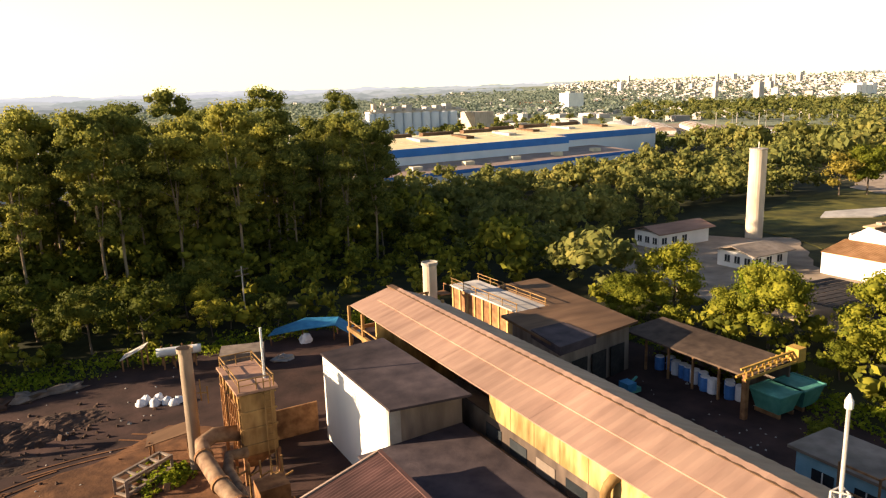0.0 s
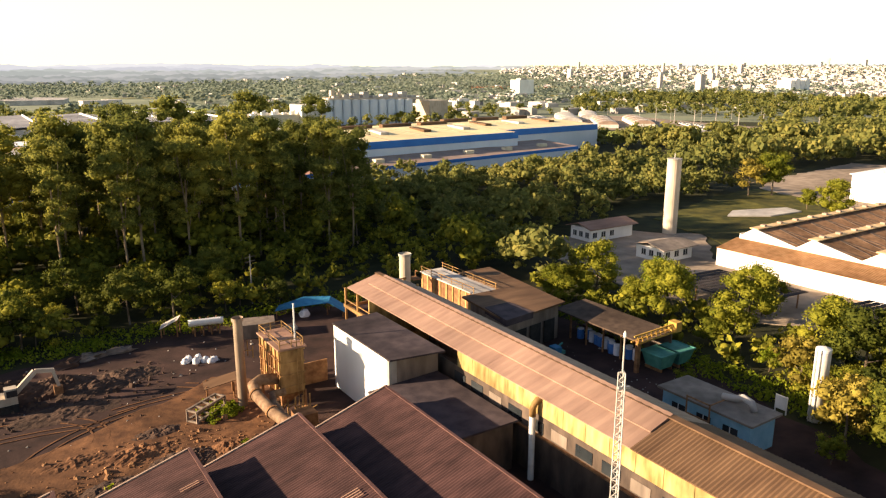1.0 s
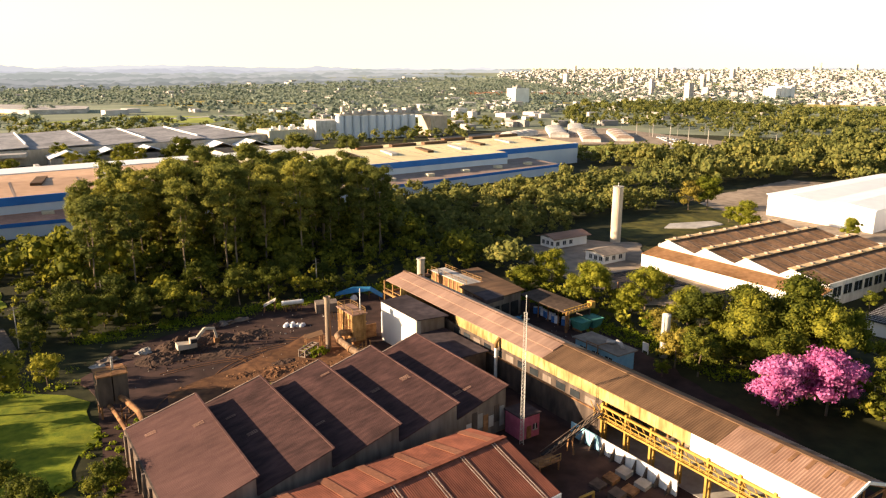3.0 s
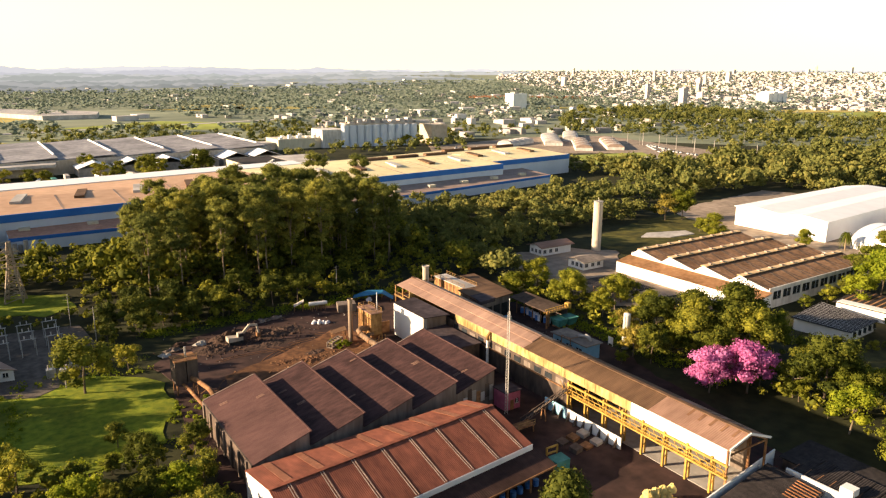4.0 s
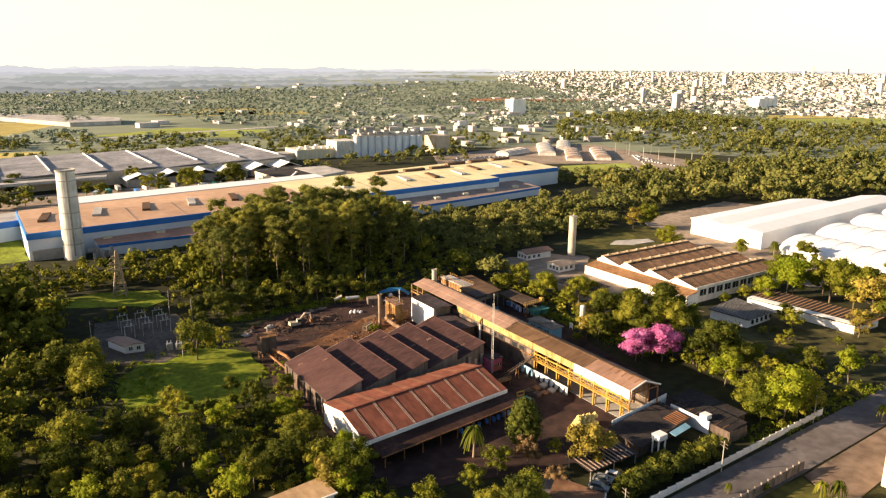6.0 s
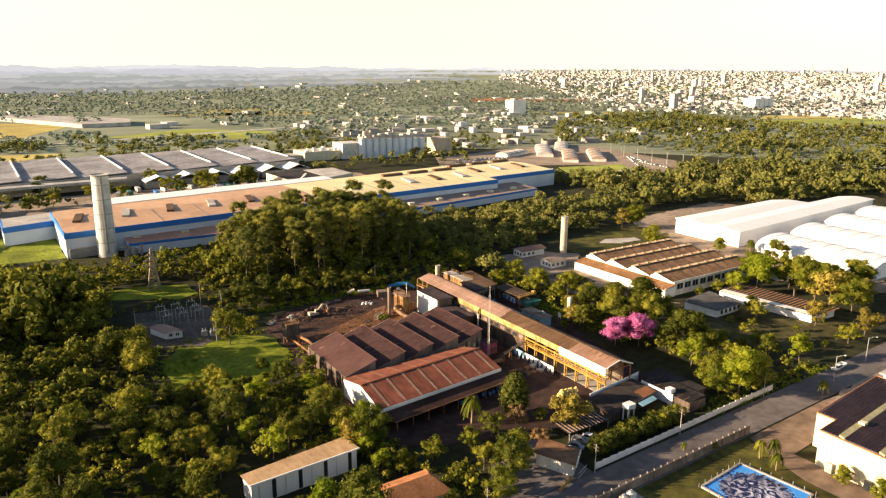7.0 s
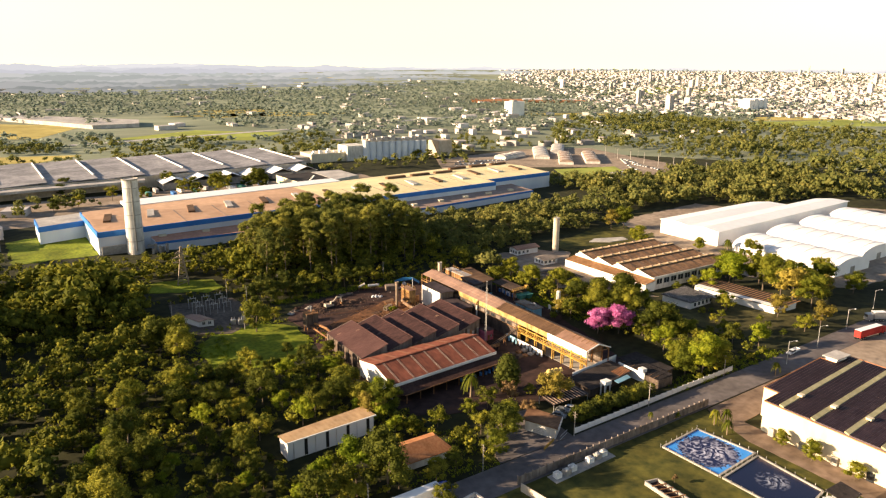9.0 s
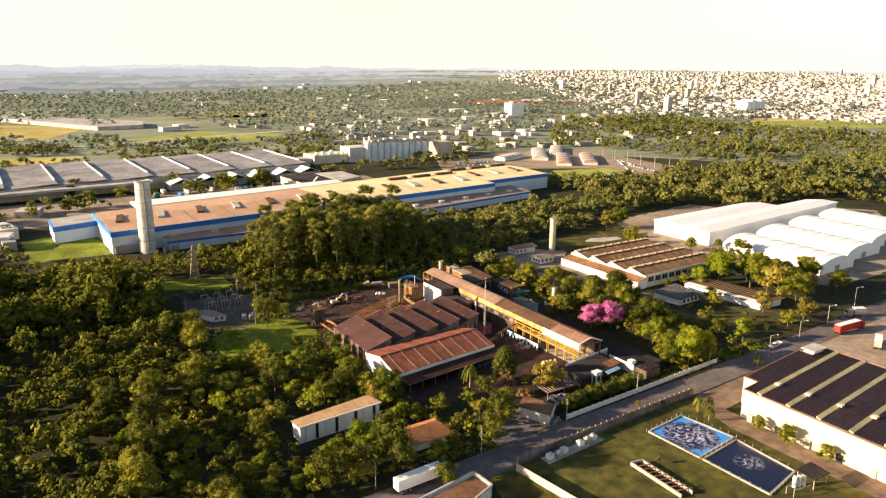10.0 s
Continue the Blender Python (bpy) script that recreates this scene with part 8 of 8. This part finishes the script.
for kind, x, y, s in ((BIG, 154, 2, 1.2), (BIG, 158, 7, 1.1), (KINDS[7], 142, 5.5, 1.3), (KINDS[1], 165, 14, 1.3), (KINDS[5], 162, -8, 1.75), (KINDS[5], 162, -17, 1.65), (GOLD, 154, -27, 2.2), (KINDS[5], 156, -35, 1.5),
                      (GOLD, 133.5, -33.5, 1.3), (GOLD, 139.5, -48.5, 1.3), (KINDS[6], 126.5, -49.5, 1.15), (KINDS[0], 207, 28, 1.3), (KINDS[0], 200, -14, 1.4), (KINDS[4], 198, 55, 0.9), (KINDS[4], 181, 84, 1.3), (KINDS[6], 122, -17, 1.2),
                      (KINDS[2], 126, -12, 0.9), (KINDS[6], 127, 13.2, 0.7), (KINDS[6], 138, 12.5, 0.9), (KINDS[2], 148, 13, 0.75), (KINDS[4], 170, -24, 1.5), (KINDS[5], 176, -14, 1.3), (KINDS[1], 168, -2, 1.2), (KINDS[4], 172, 24, 0.9),
                      (KINDS[5], 186, -22, 1.3), (GOLD, 168, -33, 1.6), (KINDS[4], 192, -34, 1.1), (KINDS[2], 204, -30, 1.0), (KINDS[6], 112, -22, 0.6), (KINDS[2], 104, -24, 0.5), (KINDS[5], 205, 118, 1.4), (GOLD, 198, 122, 1.6)):
    plant(kind, x, y, s, g.uniform(0, 360), "trees round the houses")
for x, y, s in ((209.5, 45, 1.2), (198, 19, 1.15), (202, 15, 1.1), (199, 8, 1.2), (198, 1, 1.2), (196, 27, 1.3)):
    plant(PALM, x, y, s, g.uniform(0, 360), "palms")
# bushes in the gardens round the low houses
for x, y, s, r in scatter(38, 97, 152, -50, 8, 7.5, 0.55, 0.2):
    plant(g.choice([KINDS[6], KINDS[2], KINDS[6]]), x, y, s * 0.42, r, "garden bushes")
# hedge along the street
hedge = thing("hedge", 16, -55, "tall dense hedge behind the white wall", "hedge")
for k in range(9):
    a = -2.5 + k * 3.7
    cl = [((a + g.uniform(0, 3.4), -55.4 + g.uniform(-1.6, 1.8) + 0.03 * a, g.uniform(0.8, 4.0)), g.uniform(1.0, 1.5)) for _ in range(26)]
    part("section", crown(60 + k, cl, 48, 0.21), LEAF if k % 3 == 0 else LEAF_DEEP, hedge)
hedge2 = thing("hedge", 10, -50, "clipped low hedge beside the parked cars", "hedge")
for k in range(5):
    a = 2 + k * 3.6
    cl = [((a + j * 0.9, -50.6 + 0.35 * (a - 2) * 0.4, 0.8), 0.9) for j in range(4)]
    part("section", crown(80 + k, cl, 36, 0.22), LEAF, hedge2)

# near woodland: single trees in the stretch west of the halls
near = scatter(35, -128, -41, -60, 34, 6.4) + scatter(36, -40, 34, 95, 118, 6.2)
near.sort(key=lambda q: abs(q[0] + 60) + abs(q[1] - 0))
for x, y, s, r in near[:285]:
    if -64 < x < -38 and -60 < y < -38:
        continue
    s = s * 0.7 if y > 90 else s * 1.1 if y < -46 and x > -84 else s * 0.6 if -114 < x < -80 and -36 < y < 4 else s * 0.66 if x > -84 and y > -20 else s * 0.85
    kinds = DEEP + DEEP + KINDS[2:4] if y > 90 else KINDS[:4] + KINDS[:4] + KINDS[7:] + KINDS[7:] + KINDS[4:5]
    plant(g.choice(kinds), x, y, s, r, "woodland west of the halls")


# ---- woods beyond counting: joined masses of small trees ----
def low_tree(seed, h, r, n, leaves, size, rings=(6, 3)):
    v, f = crown(seed, broad_clumps(seed, h, r, n), leaves, size, rings)
    return v, f


MID = [low_tree(100 + k, 7.5 + k % 3, 3.4 + 0.3 * (k % 3), 9, 12, 0.5) for k in range(5)]
BUSH = [low_tree(140 + k, 6.0, 3.6, 4, 5, 0.75) for k in range(4)]
FAR = [low_tree(120 + k, 8.0 + k % 3, 4.2 + 0.4 * (k % 2), 4, 3.2, 1.0, (5, 3)) for k in range(5)]
WIDE = [low_tree(130 + k, 8.0 + k % 3, 4.6, 2, 0.8, 1.5, (5, 2)) for k in range(4)]


def mass(name, spots, kinds, leaf, label, tall=1.0):
    vs, fs, n = [], [], 0
    gg = random.Random(len(spots))
    for x, y, s, r in spots:
        v, f = gg.choice(kinds)
        c, q = math.cos(radians(r)) * s, math.sin(radians(r)) * s
        vs.append(v @ np.array([[c, q, 0], [-q, c, 0], [0, 0, s * tall]]) + np.array([x, y, land(x, y) - 0.3]))
        fs.append(f + n)
        n += len(v)
    return tagged(part(name, (np.concatenate(vs), np.concatenate(fs)), leaf), label, "woodland", kind="stuff")


brush = [(x, y, s * 0.55, r) for x, y, s, r in scatter(51, -128, -41, -60, 112, 4.4, 1.0, 0.5) + scatter(52, -40, 100, 93, 206, 4.6, 1.0, 0.5) + scatter(53, 62, 80, -4, 80, 3.6, 0.8, 0.0)
         + scatter(54, 49, 97, -57.5, -2, 4.2, 0.75, 0.0) + scatter(55, -60, -34, -60, -20, 3.6, 0.8, 0.0) + scatter(56, -128, -40, 112, 190, 4.8, 1.0, 0.5)]
west = [(x, y, q * (1.75 if x < -78 and y < 155 else 1.3 if y < 158 else 0.6), r) if y > 98 else (x, y, q, r) for x, y, q, r in near[285:] + scatter(37, -190, -128, -70, 215, 6.2) + scatter(38, -128, -84, 34, 130, 6.4) + scatter(39, -128, -20, 126, 200, 6.4)]
mass("underwood", brush, BUSH, LEAF, "dense low underwood below the trees")
mass("woodland_west", west, MID, LEAF, "dense dark green woodland with uneven crowns")
belt = [(x, y, s * (1.02 if x < 75 and y > 124 else 0.72 if x < 75 else 0.95), q) for x, y, s, q in scatter(40, -25, 205, 112, 206, 5.6)] + scatter(41, 64, 86, 78, 112, 6.2)
# past x 66 the wood's sunlight is put into lighter leaves
mass("woodland_belt", [q for q in belt if q[0] <= 66], MID, LEAF, "dense woodland between the yard and the plant")
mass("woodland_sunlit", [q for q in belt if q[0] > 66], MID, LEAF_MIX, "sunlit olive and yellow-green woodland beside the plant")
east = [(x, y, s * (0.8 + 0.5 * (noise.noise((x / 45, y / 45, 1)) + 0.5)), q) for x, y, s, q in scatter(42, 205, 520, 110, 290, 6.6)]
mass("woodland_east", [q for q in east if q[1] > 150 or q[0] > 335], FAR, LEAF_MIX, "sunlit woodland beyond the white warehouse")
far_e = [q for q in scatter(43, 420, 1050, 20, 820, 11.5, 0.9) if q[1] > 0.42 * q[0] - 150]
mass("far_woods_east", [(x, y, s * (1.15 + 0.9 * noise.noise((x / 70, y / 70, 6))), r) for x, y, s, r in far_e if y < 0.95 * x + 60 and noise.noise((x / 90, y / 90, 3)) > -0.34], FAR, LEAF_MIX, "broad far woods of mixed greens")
town_trees = [(x, y, s * 1.5, r) for x, y, s, r in scatter(57, 900, 3700, 400, 3200, 42, 0.7) if 0.33 < y / x < 1.2]
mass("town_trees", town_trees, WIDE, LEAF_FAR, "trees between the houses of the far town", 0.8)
strip = scatter(61, -120, 300, 722, 815, 9.0, 0.85) + scatter(58, -230, -62, 318, 384, 9, 0.5) + scatter(59, 60, 330, 424, 500, 10, 0.5) + scatter(60, -40, 60, 318, 420, 20, 0.4) + scatter(44, -240, 250, 585, 700, 12.0, 0.8) + scatter(45, 120, 460, 495, 640, 12, 0.7) + scatter(46, -300, -60, 205, 384, 11, 0.55)
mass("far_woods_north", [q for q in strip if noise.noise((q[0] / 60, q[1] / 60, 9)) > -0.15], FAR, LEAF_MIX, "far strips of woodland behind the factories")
scat = scatter(47, -250, 1800, 700, 2300, 21.0, 0.85)
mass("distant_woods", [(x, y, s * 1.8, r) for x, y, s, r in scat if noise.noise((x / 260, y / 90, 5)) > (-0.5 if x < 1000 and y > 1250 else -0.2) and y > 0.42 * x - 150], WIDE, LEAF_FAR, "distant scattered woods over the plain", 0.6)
# undergrowth and rough grass at the edges of the yards
def tufts(name, spots, size, leaf, label):
    nprng = np.random.default_rng(len(spots))
    vs = [leaf_cards(nprng, np.array([x, y, 0.1]), s, 24, size) for x, y, s in spots]
    v = np.concatenate(vs)
    return tagged(part(name, (v, np.arange(len(v)).reshape(-1, 4)), leaf), label, "plants", kind="stuff")


edge = [(g.uniform(-86, -40), g.uniform(28, 78), g.uniform(0.3, 1.1)) for _ in range(420)]
edge = [q for q in edge if q[0] < -66 or q[1] < 36 or q[1] > 70]
edge += [(g.uniform(-38, 40), g.uniform(91, 97), g.uniform(0.5, 1.6)) for _ in range(260)]
edge += [(g.uniform(60, 66), g.uniform(-6, 70), g.uniform(0.5, 1.5)) for _ in range(260)]
edge += [(g.uniform(40, 100), g.uniform(-58.5, -52), g.uniform(0.3, 1.0)) for _ in range(160)]
edge += [(x, y, q) for x, y, q in ((g.uniform(-60, -34), g.uniform(-62, -40), g.uniform(0.4, 1.3)) for _ in range(140)) if not (x < -42 and y > -53)]
edge += [(g.uniform(-44, -10), g.uniform(40, 50) + 0.05, g.uniform(0.2, 0.6)) for _ in range(120)]
edge += [(g.uniform(1, 8), g.uniform(44, 52), g.uniform(0.3, 0.8)) for _ in range(70)]
edge += [(g.gauss(3, 1.6), g.gauss(61, 1.6), g.uniform(0.2, 0.6)) for _ in range(50)]
tufts("undergrowth", edge, 0.24, LEAF_BRIGHT, "weeds and low bushes along the edges")

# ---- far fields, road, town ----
# farmland colour paled for the haze that would lie over it
PLAIN = surf("hazed_farmland", (0.19, 0.225, 0.15), (0.31, 0.335, 0.23), 60, 0.95, stain=0.35, bump=0.0, stretch=(0.4, 1, 1))
reach = (640, 1000, 1500, 1900, 2300, 2700, 3100, 3500, 3900, 4300, 4700)
ringv = [(r * math.cos(math.tau * k / 144), r * math.sin(math.tau * k / 144), land(r * math.cos(math.tau * k / 144), r * math.sin(math.tau * k / 144)) - 0.05) for r in reach for k in range(144)]
one("far_plain", Mesh().add(ringv, [(n * 144 + k, n * 144 + (k + 1) % 144, n * 144 + 144 + (k + 1) % 144, n * 144 + 144 + k) for n in range(len(reach) - 1) for k in range(144)]), PLAIN, "farmland of the far plain in haze-paled colour", "ground", kind="structure", smooth=True)
def field(name, ring, z, material, label):
    return one(name, Mesh().add([(x, y, z + land(x, y) + (1.0 if land(x, y) > 0 else 0.0)) for x, y in ring], [tuple(range(len(ring)))]), material, label, "field", kind="structure")


for ring, mt, lab in (
        ([(-130, 664), (-78, 654), (-32, 702), (-130, 726)], FIELD_YELLOW, "dry yellow field"), ([(-120, 940), (-58, 926), (28, 1122), (-110, 1236)], FIELD_YELLOW, "dry yellow field"), ([(22, 868), (186, 764), (262, 856), (160, 956)], FIELD_GREEN, "bright green field"), ([(260, 1206), (366, 1210), (440, 1424), (290, 1442)], FIELD_YELLOW, "tan ploughed field"), ([(1120, 560), (1360, 500), (1420, 560), (1160, 620)], FIELD_GREEN, "bright meadow before the town"), 
        ([(180, 1280), (420, 1180), (560, 1220), (430, 1330)], FIELD_YELLOW, "tan ploughed field"),
        ([(840, 960), (1120, 860), (1180, 920), (880, 1040)], FIELD_YELLOW, "yellow field behind the white block"), ([(1020, 560), (1300, 430), (1400, 500), (1100, 660)], FIELD_GREEN, "green meadow"),
        ([(700, 190), (980, 120), (1000, 190), (760, 260)], FIELD_GREEN, "green meadow among the woods"), ([(1500, 1500), (2100, 1300), (2200, 1560), (1650, 1750)], FIELD_GREEN, "pale green meadow"),
        ([(1150, 660), (1420, 520), (1500, 600), (1250, 720)], FIELD_YELLOW, "rough ochre meadow"), ([(-700, 1100), (-300, 1060), (-260, 1160), (-680, 1240)], FIELD_GREEN, "green field"),
        
        ([(1200, 2900), (2600, 2300), (2800, 2600), (1400, 3200)], FIELD_YELLOW, "distant tan field")):
    field("field", ring, 0.1, mt, lab)
one("far_road", Mesh().hexa([(-400, 770), (-60, 800), (320, 905), (700, 1010), (1000, 1190), (1000, 1206), (700, 1026), (320, 921), (-60, 816), (-400, 786)], -0.3, 0.3), PALE_ROOF, "pale far road across the plain", "road", kind="structure")
lg = thing("far_shed", 60, 1100, "long pale far shed in the fields", "building")
part("block", Mesh().hexa([(28, 1050), (98, 1058), (114, 1142), (-84, 1402), (-92, 1322)], 0, 6), PALE_ROOF, lg)


def town(name, seed, count, place, sizes, label, tall=0.0):
    gg = random.Random(seed)
    m = Mesh()
    for _ in range(count):
        x, y = place(gg)
        if not free(x, y, 4):
            continue
        a, b = gg.uniform(*sizes), gg.uniform(*sizes)
        h = gg.uniform(3.5, 8) if gg.random() > tall else gg.uniform(16, 42)
        if h > 15:
            a, b = min(a, 22), min(b, 18)
        t = gg.uniform(-0.4, 0.4)
        c, s = math.cos(t), math.sin(t)
        ring = [(x + c * u - s * w, y + s * u + c * w) for u, w in ((-a / 2, -b / 2), (a / 2, -b / 2), (a / 2, b / 2), (-a / 2, b / 2))]
        up = land(x, y)
        m.hexa(ring, up - 1.0, up + h)
    return tagged(part(name, m, TOWN), label, "town", kind="stuff")


TOWN = surf("town_walls", (0.42, 0.375, 0.35), (0.55, 0.52, 0.50), 12, 0.8, stain=0.3, bump=0.0, island=0.35)


def sector(gg):
    d = 1450 + 2650 * gg.random() ** 0.95
    a = radians(18 + (24 + min(1.0, (d - 1450) / 1500) * 10) * gg.random() ** 1.25)
    return d * math.cos(a), d * math.sin(a)


town("town", 71, 6400, sector, (7, 17), "pale far town spread over the rising land", 0.005)
town("suburb", 72, 110, lambda gg: (gg.uniform(-300, 1500), gg.uniform(700, 2600)), (8, 32), "scattered pale buildings across the plain")
town("suburb", 73, 110, lambda gg: (gg.uniform(250, 900), gg.uniform(480, 1000)), (7, 18), "scattered pale buildings behind the silos")
town("suburb", 74, 60, lambda gg: (gg.uniform(-300, -110), gg.uniform(225, 380)), (6, 22), "pale sheds west of the plant")
rh = thing("far_red_plant", 1150, 1500, "wide far plant with a red and white roof", "building")
part("block", Mesh().hexa([(1020, 1420), (1330, 1250), (1400, 1340), (1090, 1520)], 0, 8), ORANGE_TILE, rh)
part("block", Mesh().hexa([(1180, 1400), (1360, 1300), (1400, 1345), (1220, 1450)], 8, 9.5), WHITE_SHEET, rh)

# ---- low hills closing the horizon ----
# Hills emit a pale glow: the haze is put into their emission.
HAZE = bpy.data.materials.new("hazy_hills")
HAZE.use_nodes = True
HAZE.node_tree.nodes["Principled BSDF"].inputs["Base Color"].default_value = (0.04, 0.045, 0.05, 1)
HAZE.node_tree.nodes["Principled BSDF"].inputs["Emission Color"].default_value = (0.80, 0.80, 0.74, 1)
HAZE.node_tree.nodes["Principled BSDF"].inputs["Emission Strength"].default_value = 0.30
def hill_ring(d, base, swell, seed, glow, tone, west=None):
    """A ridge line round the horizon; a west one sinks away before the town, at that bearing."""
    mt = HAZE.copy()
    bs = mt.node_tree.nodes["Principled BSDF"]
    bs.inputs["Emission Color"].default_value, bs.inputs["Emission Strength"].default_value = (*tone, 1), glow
    v, n = [], 1800
    for k in range(n + 1):
        a = math.tau * k / n
        q = (math.cos(a), math.sin(a))
        h = base + swell * noise.noise((q[0] * 6, q[1] * 6, seed)) + 0.5 * swell * noise.noise((q[0] * 19, q[1] * 19, seed + 2)) + 9.0 * noise.noise((q[0] * 34, q[1] * 34, seed + 4)) + 6.5 * noise.noise((q[0] * 120, q[1] * 120, seed + 5)) + 4.0 * noise.noise((q[0] * 330, q[1] * 330, seed + 6))
        if west is not None:
            h = land(d * q[0], d * q[1]) * 0.6 + h * min(1.0, max(0.0, (math.degrees(a) - west) / 14)) - (0 if math.degrees(a) > west else 40)
        v += [(d * q[0], d * q[1], -20), ((d + 60) * q[0], (d + 60) * q[1], h)]
    f = [(2 * k, 2 * k + 2, 2 * k + 3, 2 * k + 1) for k in range(n)]
    one("backdrop_hills", Mesh().add(v, f), mt, "hazy low hills closing the horizon", "hills", kind="structure", smooth=True)


# most farther ridges glow more, painting haze that thickens with distance
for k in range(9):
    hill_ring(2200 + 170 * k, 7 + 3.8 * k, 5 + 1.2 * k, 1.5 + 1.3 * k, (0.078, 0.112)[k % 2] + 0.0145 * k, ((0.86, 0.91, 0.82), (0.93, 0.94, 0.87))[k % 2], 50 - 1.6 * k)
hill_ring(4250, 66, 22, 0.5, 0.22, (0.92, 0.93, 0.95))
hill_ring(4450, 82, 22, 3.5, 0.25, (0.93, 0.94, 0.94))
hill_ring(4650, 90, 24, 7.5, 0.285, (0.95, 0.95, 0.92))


# ---- sills and bars of the windows that stand near ----
for pane in [o for o in scene.objects if o.type == "MESH" and o.name.split(".")[0] == "window"]:
    pts = [v.co for v in pane.data.vertices]
    lo, hi = [min(p[k] for p in pts) for k in range(3)], [max(p[k] for p in pts) for k in range(3)]
    thin = 0 if hi[0] - lo[0] < hi[1] - lo[1] else 1
    e0, e1 = [0.12, 0.12], [0.12, 0.12]
    e0[thin] = e1[thin] = 0.06
    part("sill", Mesh().box(lo[0] - e0[0], hi[0] + e1[0], lo[1] - e0[1], hi[1] + e1[1], lo[2] - 0.14, lo[2] - 0.004), CONCRETE, pane)
    wide = 1 - thin
    c = (lo[wide] + hi[wide]) / 2
    a, b = list(lo), list(hi)
    a[wide], b[wide] = c - 0.05, c + 0.05
    a[thin], b[thin] = lo[thin] - 0.03, hi[thin] + 0.03
    part("bar", Mesh().box(a[0], b[0], a[1], b[1], lo[2], hi[2]), STEEL_WHITE, pane)
